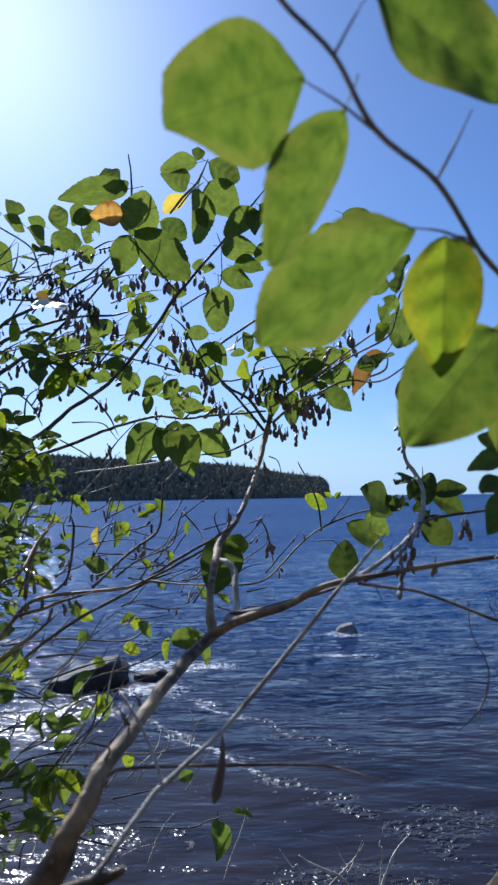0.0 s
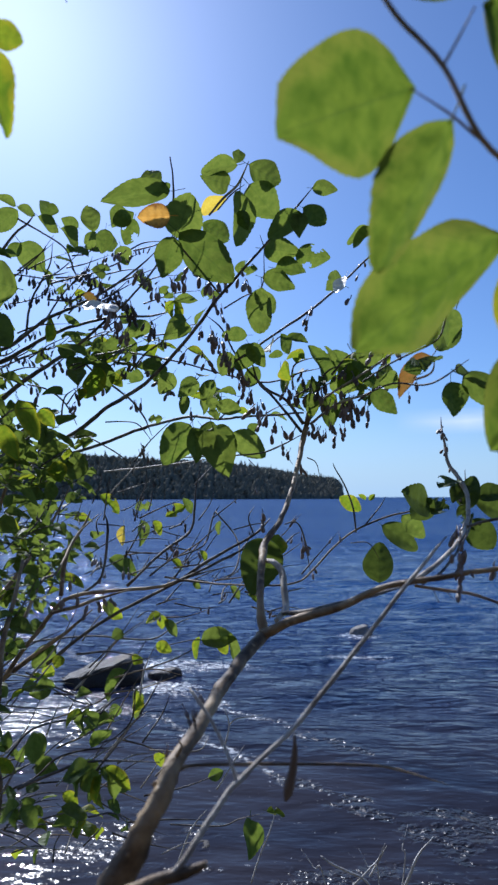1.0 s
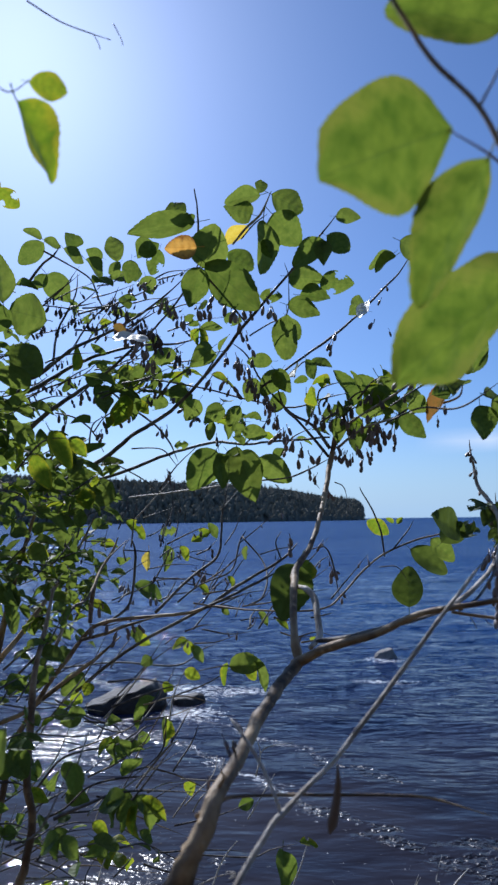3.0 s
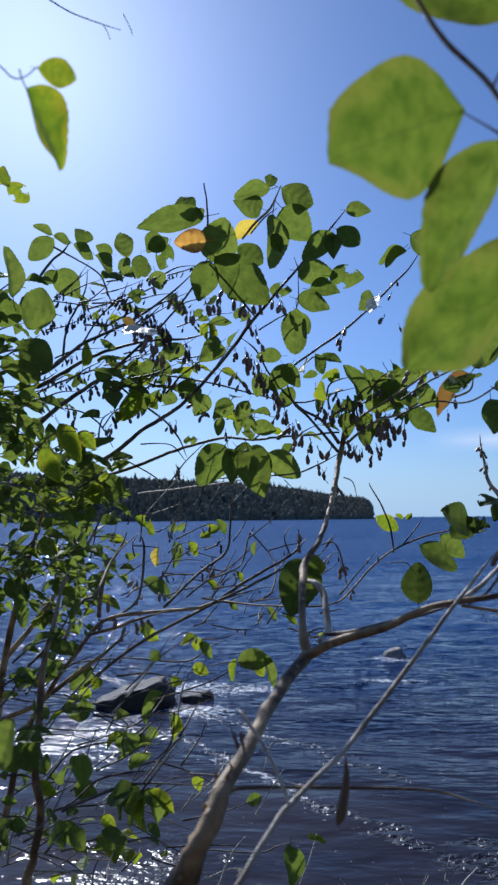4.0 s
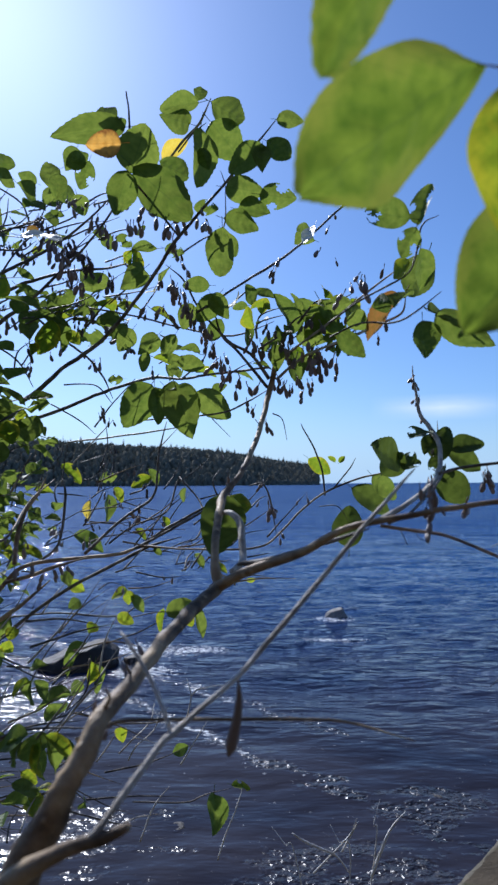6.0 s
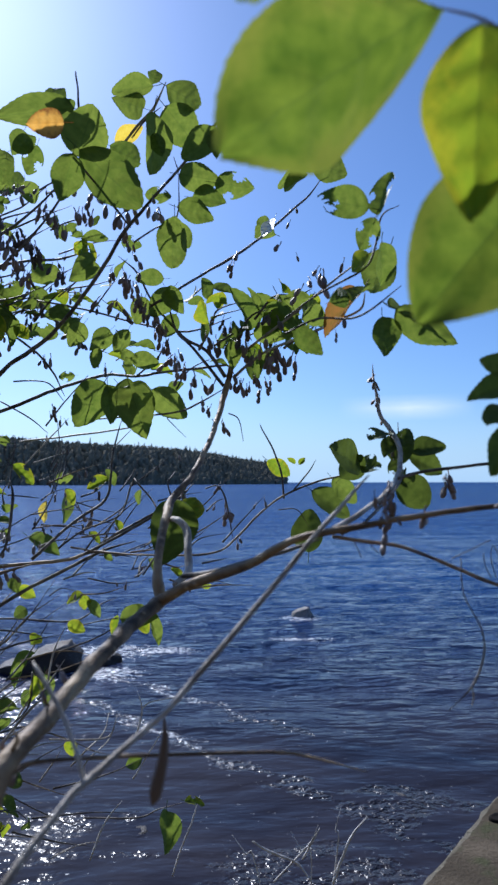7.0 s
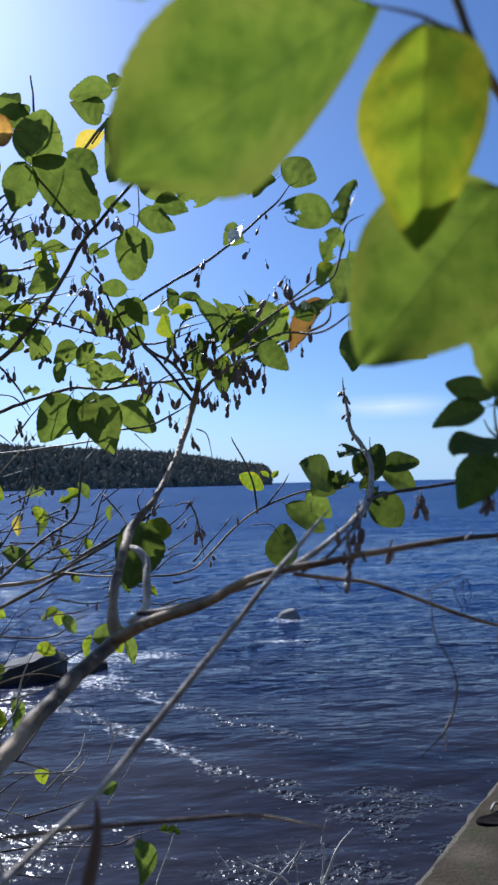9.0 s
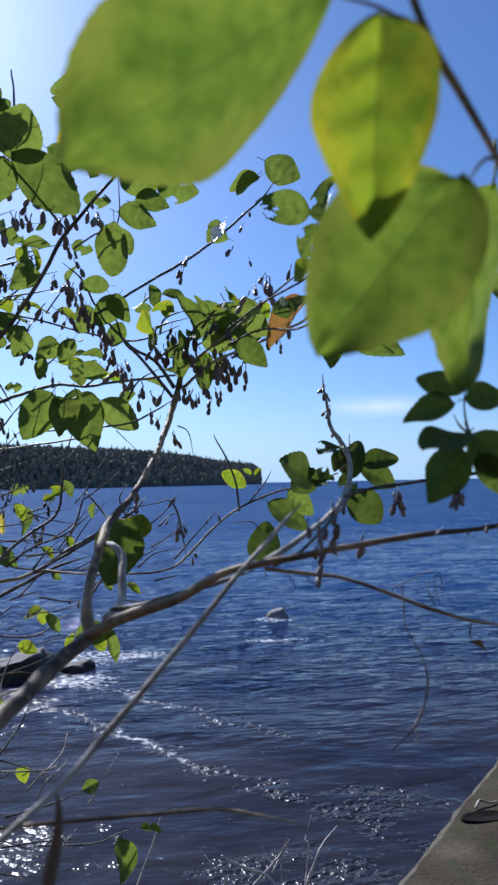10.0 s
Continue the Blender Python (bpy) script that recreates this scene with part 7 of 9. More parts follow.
stem(shrub, "twig", [(-0.178, 1.522, 2.288, 0.0016), (-0.170, 1.550, 2.311, 0.0013), (-0.143, 1.569, 2.348, 0.0007)], TWIG, sides=5)
catkins(shrub, (-0.178, 1.522, 2.288), (-0.140, 1.518, 2.352), 3, 0.018)
stem(shrub, "twig", [(-0.350, 1.213, 2.433, 0.0016), (-0.361, 1.240, 2.456, 0.0013), (-0.354, 1.259, 2.473, 0.0007)], TWIG, sides=5)
stem(shrub, "twig", [(-0.523, 1.452, 2.292, 0.0016), (-0.502, 1.477, 2.359, 0.0013), (-0.488, 1.493, 2.411, 0.0007)], TWIG, sides=5)
catkins(shrub, (-0.523, 1.452, 2.292), (-0.473, 1.444, 2.414), 1, 0.018)
stem(shrub, "twig", [(-0.267, 1.628, 2.332, 0.0016), (-0.241, 1.660, 2.342, 0.0013), (-0.198, 1.681, 2.372, 0.0007)], TWIG, sides=5)
stem(shrub, "twig", [(-0.319, 1.326, 2.393, 0.0016), (-0.282, 1.360, 2.387, 0.0013), (-0.251, 1.382, 2.389, 0.0007)], TWIG, sides=5)
catkins(shrub, (-0.319, 1.326, 2.393), (-0.243, 1.332, 2.392), 2, 0.018)
stem(shrub, "twig", [(-0.583, 1.535, 2.280, 0.0016), (-0.526, 1.568, 2.304, 0.0013), (-0.463, 1.593, 2.315, 0.0007)], TWIG, sides=5)
stem(shrub, "twig", [(-0.242, 1.302, 2.407, 0.0016), (-0.207, 1.336, 2.397, 0.0013), (-0.176, 1.360, 2.393, 0.0007)], TWIG, sides=5)
catkins(shrub, (-0.242, 1.302, 2.407), (-0.171, 1.309, 2.397), 2, 0.018)
stem(shrub, "twig", [(-0.245, 1.517, 2.336, 0.0016), (-0.219, 1.544, 2.390, 0.0013), (-0.193, 1.561, 2.438, 0.0007)], TWIG, sides=5)
stem(shrub, "twig", [(-0.113, 1.388, 2.434, 0.0016), (-0.077, 1.421, 2.443, 0.0013), (-0.029, 1.444, 2.450, 0.0007)], TWIG, sides=5)
catkins(shrub, (-0.113, 1.388, 2.434), (-0.029, 1.394, 2.451), 1, 0.018)
stem(shrub, "twig", [(-0.424, 1.386, 2.342, 0.0016), (-0.377, 1.418, 2.359, 0.0013), (-0.322, 1.440, 2.387, 0.0007)], TWIG, sides=5)
stem(shrub, "twig", [(-0.703, 1.658, 2.250, 0.0016), (-0.706, 1.681, 2.313, 0.0013), (-0.706, 1.696, 2.359, 0.0007)], TWIG, sides=5)
catkins(shrub, (-0.703, 1.658, 2.250), (-0.687, 1.647, 2.363), 3, 0.018)
stem(shrub, "twig", [(-0.359, 1.593, 2.456, 0.0016), (-0.354, 1.619, 2.499, 0.0013), (-0.336, 1.635, 2.554, 0.0007)], TWIG, sides=5)
stem(shrub, "twig", [(-0.328, 1.164, 2.461, 0.0016), (-0.331, 1.190, 2.494, 0.0013), (-0.330, 1.206, 2.542, 0.0007)], TWIG, sides=5)
catkins(shrub, (-0.328, 1.164, 2.461), (-0.318, 1.156, 2.540), 1, 0.018)
stem(shrub, "twig", [(-0.329, 1.616, 2.429, 0.0016), (-0.275, 1.653, 2.408, 0.0013), (-0.220, 1.680, 2.397, 0.0007)], TWIG, sides=5)
stem(shrub, "twig", [(-0.205, 1.125, 2.448, 0.0016), (-0.190, 1.156, 2.455, 0.0013), (-0.176, 1.176, 2.471, 0.0007)], TWIG, sides=5)
catkins(shrub, (-0.205, 1.125, 2.448), (-0.170, 1.126, 2.472), 2, 0.018)
stem(shrub, "twig", [(-0.351, 1.635, 2.407, 0.0016), (-0.308, 1.667, 2.426, 0.0013), (-0.242, 1.693, 2.432, 0.0007)], TWIG, sides=5)
stem(shrub, "twig", [(-0.293, 1.177, 2.394, 0.0016), (-0.276, 1.205, 2.432, 0.0013), (-0.263, 1.222, 2.470, 0.0007)], TWIG, sides=5)
catkins(shrub, (-0.293, 1.177, 2.394), (-0.253, 1.173, 2.470), 1, 0.018)
stem(shrub, "twig", [(-0.393, 1.368, 2.446, 0.0016), (-0.364, 1.402, 2.442, 0.0013), (-0.348, 1.423, 2.439, 0.0007)], TWIG, sides=5)
stem(shrub, "twig", [(-0.205, 1.326, 2.374, 0.0016), (-0.174, 1.355, 2.416, 0.0013), (-0.127, 1.375, 2.453, 0.0007)], TWIG, sides=5)
catkins(shrub, (-0.205, 1.326, 2.374), (-0.123, 1.325, 2.455), 1, 0.018)
stem(shrub, "twig", [(-0.102, 1.124, 2.399, 0.0016), (-0.076, 1.154, 2.421, 0.0013), (-0.062, 1.172, 2.453, 0.0007)], TWIG, sides=5)
stem(shrub, "twig", [(-0.551, 1.386, 2.484, 0.0016), (-0.524, 1.414, 2.528, 0.0013), (-0.508, 1.433, 2.553, 0.0007)], TWIG, sides=5)
catkins(shrub, (-0.551, 1.386, 2.484), (-0.492, 1.384, 2.551), 1, 0.018)
stem(shrub, "twig", [(-0.594, 1.602, 2.339, 0.0016), (-0.584, 1.630, 2.375, 0.0013), (-0.578, 1.648, 2.398, 0.0007)], TWIG, sides=5)
stem(shrub, "twig", [(-0.265, 1.250, 2.476, 0.0016), (-0.264, 1.277, 2.502, 0.0013), (-0.268, 1.293, 2.537, 0.0007)], TWIG, sides=5)
catkins(shrub, (-0.265, 1.250, 2.476), (-0.259, 1.244, 2.535), 3, 0.018)
stem(shrub, "twig", [(-0.115, 1.114, 2.331, 0.0016), (-0.114, 1.143, 2.345, 0.0013), (-0.097, 1.163, 2.359, 0.0007)], TWIG, sides=5)
stem(shrub, "twig", [(-0.468, 1.384, 2.292, 0.0016), (-0.433, 1.418, 2.287, 0.0013), (-0.393, 1.440, 2.302, 0.0007)], TWIG, sides=5)
catkins(shrub, (-0.468, 1.384, 2.292), (-0.381, 1.390, 2.309), 1, 0.018)
stem(shrub, "twig", [(-0.347, 1.586, 2.325, 0.0016), (-0.336, 1.615, 2.349, 0.0013), (-0.330, 1.634, 2.370, 0.0007)], TWIG, sides=5)
stem(shrub, "twig", [(-0.318, 1.609, 2.357, 0.0016), (-0.272, 1.644, 2.345, 0.0013), (-0.236, 1.668, 2.339, 0.0007)], TWIG, sides=5)
catkins(shrub, (-0.318, 1.609, 2.357), (-0.230, 1.618, 2.343), 1, 0.018)
stem(shrub, "twig", [(-0.269, 1.119, 2.372, 0.0016), (-0.246, 1.150, 2.379, 0.0013), (-0.205, 1.174, 2.382, 0.0007)], TWIG, sides=5)
stem(shrub, "twig", [(-0.367, 1.465, 2.472, 0.0016), (-0.354, 1.496, 2.479, 0.0013), (-0.327, 1.516, 2.500, 0.0007)], TWIG, sides=5)
catkins(shrub, (-0.367, 1.465, 2.472), (-0.317, 1.466, 2.499), 3, 0.018)
stem(shrub, "twig", [(-0.487, 1.152, 2.795, 0.0018), (-0.437, 1.125, 2.802, 0.0013), (-0.380, 1.110, 2.800, 0.0007)], TWIG, sides=5)
catkins(shrub, (-0.487, 1.152, 2.795), (-0.380, 1.110, 2.800), 3, 0.018, 0.004)
leaf(shrub, (-0.380, 1.110, 2.800), (-0.367, 1.095, 2.809), (0.201, 0.604, 0.771), 0.0315, "green", "ovate")
stem(shrub, "twig", [(-0.372, 1.098, 2.868, 0.0018), (-0.341, 1.070, 2.878, 0.0013), (-0.324, 1.049, 2.896, 0.0007)], TWIG, sides=5)
catkins(shrub, (-0.372, 1.098, 2.868), (-0.324, 1.049, 2.896), 2, 0.018, 0.004)
stem(shrub, "twig", [(-0.318, 1.056, 2.733, 0.0018), (-0.275, 1.029, 2.734, 0.0013), (-0.228, 1.011, 2.747, 0.0007)], TWIG, sides=5)
catkins(shrub, (-0.318, 1.056, 2.733), (-0.228, 1.011, 2.747), 2, 0.018, 0.004)
stem(shrub, "twig", [(-0.580, 1.341, 2.905, 0.0018), (-0.526, 1.316, 2.905, 0.0013), (-0.463, 1.299, 2.925, 0.0007)], TWIG, sides=5)
catkins(shrub, (-0.580, 1.341, 2.905), (-0.463, 1.299, 2.925), 2, 0.018, 0.004)
leaf(shrub, (-0.463, 1.299, 2.925), (-0.458, 1.316, 2.919), (-0.606, 0.458, 0.650), 0.0295, "green", "bitten")
stem(shrub, "twig", [(-0.579, 1.343, 2.959, 0.0018), (-0.517, 1.315, 2.992, 0.0013), (-0.474, 1.294, 3.032, 0.0007)], TWIG, sides=5)
catkins(shrub, (-0.579, 1.343, 2.959), (-0.474, 1.294, 3.032), 3, 0.018, 0.004)
stem(shrub, "twig", [(-0.464, 1.104, 2.738, 0.0018), (-0.427, 1.077, 2.742, 0.0013), (-0.381, 1.060, 2.752, 0.0007)], TWIG, sides=5)
catkins(shrub, (-0.464, 1.104, 2.738), (-0.381, 1.060, 2.752), 4, 0.018, 0.004)
stem(shrub, "twig", [(-0.405, 1.111, 2.882, 0.0018), (-0.364, 1.085, 2.875, 0.0013), (-0.330, 1.067, 2.881, 0.0007)], TWIG, sides=5)
catkins(shrub, (-0.405, 1.111, 2.882), (-0.330, 1.067, 2.881), 4, 0.018, 0.004)
leaf(shrub, (-0.312, 1.002, 2.857), (-0.279, 0.985, 2.848), (0.495, 0.842, 0.216), 0.0257, "green", "cupped")
stem(shrub, "twig", [(-0.303, 1.200, 2.960, 0.0018), (-0.264, 1.173, 2.966, 0.0013), (-0.221, 1.157, 2.962, 0.0007)], TWIG, sides=5)
catkins(shrub, (-0.303, 1.200, 2.960), (-0.221, 1.157, 2.962), 3, 0.018, 0.004)
stem(shrub, "twig", [(-0.343, 1.307, 2.803, 0.0018), (-0.289, 1.278, 2.834, 0.0013), (-0.233, 1.260, 2.862, 0.0007)], TWIG, sides=5)
catkins(shrub, (-0.343, 1.307, 2.803), (-0.233, 1.260, 2.862), 4, 0.018, 0.004)
stem(shrub, "twig", [(-0.528, 1.360, 2.953, 0.0018), (-0.465, 1.332, 2.978, 0.0013), (-0.416, 1.313, 3.014, 0.0007)], TWIG, sides=5)
catkins(shrub, (-0.528, 1.360, 2.953), (-0.416, 1.313, 3.014), 4, 0.018, 0.004)
leaf(shrub, (-0.416, 1.313, 3.014), (-0.375, 1.318, 3.014), (-0.069, 0.631, 0.773), 0.0275)
stem(shrub, "twig", [(-0.521, 1.105, 2.744, 0.0018), (-0.476, 1.079, 2.740, 0.0013), (-0.445, 1.060, 2.750, 0.0007)], TWIG, sides=5)
catkins(shrub, (-0.521, 1.105, 2.744), (-0.445, 1.060, 2.750), 3, 0.018, 0.004)
stem(shrub, "twig", [(-0.516, 1.217, 2.932, 0.0018), (-0.472, 1.189, 2.948, 0.0013), (-0.430, 1.170, 2.968, 0.0007)], TWIG, sides=5)
catkins(shrub, (-0.516, 1.217, 2.932), (-0.430, 1.170, 2.968), 3, 0.018, 0.004)
stem(shrub, "twig", [(-0.398, 1.327, 2.815, 0.0018), (-0.363, 1.298, 2.829, 0.0013), (-0.331, 1.279, 2.845, 0.0007)], TWIG, sides=5)
catkins(shrub, (-0.398, 1.327, 2.815), (-0.331, 1.279, 2.845), 2, 0.018, 0.004)
leaf(shrub, (-0.331, 1.279, 2.845), (-0.319, 1.301, 2.867), (0.678, -0.671, 0.299), 0.0274, "green", "cupped")
stem(shrub, "twig", [(-0.609, 1.328, 2.766, 0.0018), (-0.575, 1.301, 2.765, 0.0013), (-0.543, 1.283, 2.771, 0.0007)], TWIG, sides=5)
catkins(shrub, (-0.609, 1.328, 2.766), (-0.543, 1.283, 2.771), 3, 0.018, 0.004)
stem(shrub, "twig", [(-0.605, 1.361, 2.781, 0.0018), (-0.537, 1.334, 2.802, 0.0013), (-0.487, 1.315, 2.838, 0.0007)], TWIG, sides=5)
catkins(shrub, (-0.605, 1.361, 2.781), (-0.487, 1.315, 2.838), 4, 0.018, 0.004)
stem(shrub, "twig", [(-0.298, 1.340, 2.901, 0.0018), (-0.225, 1.315, 2.915, 0.0013), (-0.174, 1.299, 2.914, 0.0007)], TWIG, sides=5)
catkins(shrub, (-0.298, 1.340, 2.901), (-0.174, 1.299, 2.914), 3, 0.018, 0.004)
leaf(shrub, (-0.174, 1.299, 2.914), (-0.141, 1.322, 2.912), (-0.511, 0.779, 0.364), 0.0287, "green", "bitten")
stem(shrub, "twig", [(-0.398, 1.051, 2.825, 0.0018), (-0.352, 1.026, 2.816, 0.0013), (-0.324, 1.007, 2.823, 0.0007)], TWIG, sides=5)
catkins(shrub, (-0.398, 1.051, 2.825), (-0.324, 1.007, 2.823), 3, 0.018, 0.004)
stem(shrub, "twig", [(-0.260, 1.056, 2.706, 0.0018), (-0.229, 1.026, 2.729, 0.0013), (-0.198, 1.007, 2.745, 0.0007)], TWIG, sides=5)
catkins(shrub, (-0.260, 1.056, 2.706), (-0.198, 1.007, 2.745), 2, 0.018, 0.004)
stem(shrub, "twig", [(-0.395, 1.156, 2.851, 0.0018), (-0.346, 1.129, 2.866, 0.0013), (-0.315, 1.111, 2.870, 0.0007)], TWIG, sides=5)
catkins(shrub, (-0.395, 1.156, 2.851), (-0.315, 1.111, 2.870), 2, 0.018, 0.004)
leaf(shrub, (-0.315, 1.111, 2.870), (-0.314, 1.104, 2.860), (0.345, -0.774, 0.531), 0.0234, "green", "ovate")
stem(shrub, "twig", [(-0.427, 1.255, 2.803, 0.0018), (-0.370, 1.230, 2.805, 0.0013), (-0.307, 1.214, 2.819, 0.0007)], TWIG, sides=5)
catkins(shrub, (-0.427, 1.255, 2.803), (-0.307, 1.214, 2.819), 4, 0.018, 0.004)
stem(shrub, "twig", [(-0.327, 1.139, 2.871, 0.0018), (-0.269, 1.113, 2.883, 0.0013), (-0.219, 1.096, 2.894, 0.0007)], TWIG, sides=5)
catkins(shrub, (-0.327, 1.139, 2.871), (-0.219, 1.096, 2.894), 2, 0.018, 0.004)
stem(shrub, "twig", [(-0.380, 1.230, 2.819, 0.0018), (-0.333, 1.203, 2.822, 0.0013), (-0.300, 1.184, 2.842, 0.0007)], TWIG, sides=5)
catkins(shrub, (-0.380, 1.230, 2.819), (-0.300, 1.184, 2.842), 3, 0.018, 0.004)
leaf(shrub, (-0.300, 1.184, 2.842), (-0.290, 1.204, 2.835), (-0.608, 0.512, 0.607), 0.0270, "green", "round")
stem(shrub, "twig", [(-0.436, 1.133, 2.892, 0.0018), (-0.401, 1.106, 2.886, 0.0013), (-0.375, 1.088, 2.884, 0.0007)], TWIG, sides=5)
catkins(shrub, (-0.436, 1.133, 2.892), (-0.375, 1.088, 2.884), 2, 0.018, 0.004)
stem(shrub, "twig", [(-0.291, 1.318, 2.826, 0.0018), (-0.230, 1.293, 2.827, 0.0013), (-0.180, 1.276, 2.835, 0.0007)], TWIG, sides=5)
catkins(shrub, (-0.291, 1.318, 2.826), (-0.180, 1.276, 2.835), 2, 0.018, 0.004)
stem(shrub, "twig", [(-0.449, 1.337, 3.004, 0.0018), (-0.409, 1.311, 3.000, 0.0013), (-0.380, 1.292, 3.014, 0.0007)], TWIG, sides=5)
catkins(shrub, (-0.449, 1.337, 3.004), (-0.380, 1.292, 3.014), 4, 0.018, 0.004)
leaf(shrub, (-0.359, 1.213, 2.982), (-0.315, 1.191, 2.974), (0.466, 0.820, 0.332), 0.0335)
stem(shrub, "twig", [(-0.356, 1.223, 2.765, 0.0018), (-0.327, 1.195, 2.770, 0.0013), (-0.295, 1.176, 2.786, 0.0007)], TWIG, sides=5)
catkins(shrub, (-0.356, 1.223, 2.765), (-0.295, 1.176, 2.786), 4, 0.018, 0.004)
stem(shrub, "twig", [(-0.458, 1.330, 2.976, 0.0018), (-0.411, 1.304, 2.975, 0.0013), (-0.357, 1.287, 2.986, 0.0007)], TWIG, sides=5)
catkins(shrub, (-0.458, 1.330, 2.976), (-0.357, 1.287, 2.986), 2, 0.018, 0.004)
stem(shrub, "twig", [(-0.381, 1.329, 2.910, 0.0018), (-0.346, 1.301, 2.916, 0.0013), (-0.310, 1.281, 2.939, 0.0007)], TWIG, sides=5)
catkins(shrub, (-0.381, 1.329, 2.910), (-0.310, 1.281, 2.939), 2, 0.018, 0.004)
leaf(shrub, (-0.318, 1.320, 2.952), (-0.280, 1.298, 2.945), (0.526, 0.803, 0.281), 0.0309, "green", "cupped")
stem(shrub, "twig", [(-0.550, 1.212, 2.726, 0.0018), (-0.488, 1.186, 2.738, 0.0013), (-0.444, 1.170, 2.735, 0.0007)], TWIG, sides=5)
catkins(shrub, (-0.550, 1.212, 2.726), (-0.444, 1.170, 2.735), 4, 0.018, 0.004)
stem(shrub, "twig", [(-0.536, 1.255, 2.801, 0.0018), (-0.503, 1.227, 2.814, 0.0013), (-0.474, 1.209, 2.811, 0.0007)], TWIG, sides=5)
catkins(shrub, (-0.536, 1.255, 2.801), (-0.474, 1.209, 2.811), 4, 0.018, 0.004)
stem(shrub, "twig", [(-0.380, 1.320, 2.899, 0.0018), (-0.332, 1.292, 2.918, 0.0013), (-0.286, 1.274, 2.934, 0.0007)], TWIG, sides=5)
catkins(shrub, (-0.380, 1.320, 2.899), (-0.286, 1.274, 2.934), 3, 0.018, 0.004)
leaf(shrub, (-0.294, 1.313, 2.947), (-0.285, 1.336, 2.925), (-0.313, 0.727, 0.612), 0.0260, "green", "ovate")
stem(shrub, "twig", [(-0.371, 1.195, 2.905, 0.0018), (-0.310, 1.169, 2.912, 0.0013), (-0.257, 1.154, 2.910, 0.0007)], TWIG, sides=5)
catkins(shrub, (-0.371, 1.195, 2.905), (-0.257, 1.154, 2.910), 3, 0.018, 0.004)
stem(shrub, "twig", [(-0.303, 1.263, 2.985, 0.0018), (-0.258, 1.237, 2.985, 0.0013), (-0.231, 1.218, 2.989, 0.0007)], TWIG, sides=5)
catkins(shrub, (-0.303, 1.263, 2.985), (-0.231, 1.218, 2.989), 2, 0.018, 0.004)
stem(shrub, "twig", [(-0.573, 1.272, 2.751, 0.0018), (-0.519, 1.245, 2.766, 0.0013), (-0.478, 1.228, 2.772, 0.0007)], TWIG, sides=5)
catkins(shrub, (-0.573, 1.272, 2.751), (-0.478, 1.228, 2.772), 3, 0.018, 0.004)
leaf(shrub, (-0.478, 1.228, 2.772), (-0.459, 1.215, 2.763), (-0.510, -0.851, 0.124), 0.0329, "green", "ovate")
stem(shrub, "twig", [(-0.536, 1.357, 2.804, 0.0018), (-0.474, 1.331, 2.811, 0.0013), (-0.432, 1.312, 2.838, 0.0007)], TWIG, sides=5)
catkins(shrub, (-0.536, 1.357, 2.804), (-0.432, 1.312, 2.838), 4, 0.018, 0.004)
stem(shrub, "twig", [(-0.397, 1.160, 2.832, 0.0018), (-0.378, 1.131, 2.835, 0.0013), (-0.352, 1.112, 2.846, 0.0007)], TWIG, sides=5)
catkins(shrub, (-0.397, 1.160, 2.832), (-0.352, 1.112, 2.846), 3, 0.018, 0.004)
stem(shrub, "twig", [(-0.385, 1.028, 2.845, 0.0018), (-0.333, 1.002, 2.847, 0.0013), (-0.289, 0.986, 2.850, 0.0007)], TWIG, sides=5)
catkins(shrub, (-0.385, 1.028, 2.845), (-0.289, 0.986, 2.850), 3, 0.018, 0.004)
leaf(shrub, (-0.289, 0.986, 2.850), (-0.283, 0.975, 2.856), (0.085, 0.533, 0.842), 0.0209)
stem(shrub, "twig", [(-0.631, 1.291, 2.761, 0.0018), (-0.593, 1.264, 2.762, 0.0013), (-0.556, 1.245, 2.784, 0.0007)], TWIG, sides=5)
catkins(shrub, (-0.631, 1.291, 2.761), (-0.556, 1.245, 2.784), 2, 0.018, 0.004)
stem(shrub, "twig", [(-0.371, 1.385, 2.791, 0.0018), (-0.334, 1.354, 2.825, 0.0013), (-0.290, 1.335, 2.855, 0.0007)], TWIG, sides=5)
catkins(shrub, (-0.371, 1.385, 2.791), (-0.290, 1.335, 2.855), 4, 0.018, 0.004)
stem(shrub, "twig", [(-0.284, 1.225, 2.904, 0.0018), (-0.242, 1.198, 2.910, 0.0013), (-0.204, 1.182, 2.907, 0.0007)], TWIG, sides=5)
catkins(shrub, (-0.284, 1.225, 2.904), (-0.204, 1.182, 2.907), 2, 0.018, 0.004)
leaf(shrub, (-0.204, 1.182, 2.907), (-0.195, 1.173, 2.897), (-0.443, -0.839, 0.316), 0.0232, "green", "round")

# catkins
catkins(shrub, (-0.525, 1.249, 2.948), (-0.413, 1.266, 2.885), 16)
catkins(shrub, (-0.532, 1.304, 2.901), (-0.450, 1.307, 2.946), 10)
catkins(shrub, (-0.591, 1.299, 2.901), (-0.497, 1.305, 2.924), 6)
catkins(shrub, (-0.332, 1.023, 2.867), (-0.224, 1.041, 2.784), 44)
catkins(shrub, (-0.284, 0.984, 2.797), (-0.250, 0.991, 2.753), 12)
catkins(shrub, (-0.172, 0.891, 2.815), (-0.149, 0.894, 2.806), 6)
catkins(shrub, (-0.117, 0.896, 2.814), (-0.102, 0.902, 2.767), 6)
catkins(shrub, (-0.314, 1.022, 2.885), (-0.249, 1.027, 2.894), 10)
catkins(shrub, (-0.280, 0.933, 2.799), (-0.248, 0.942, 2.749), 16)
catkins(shrub, (-0.240, 0.980, 2.866), (-0.201, 0.989, 2.814), 14)
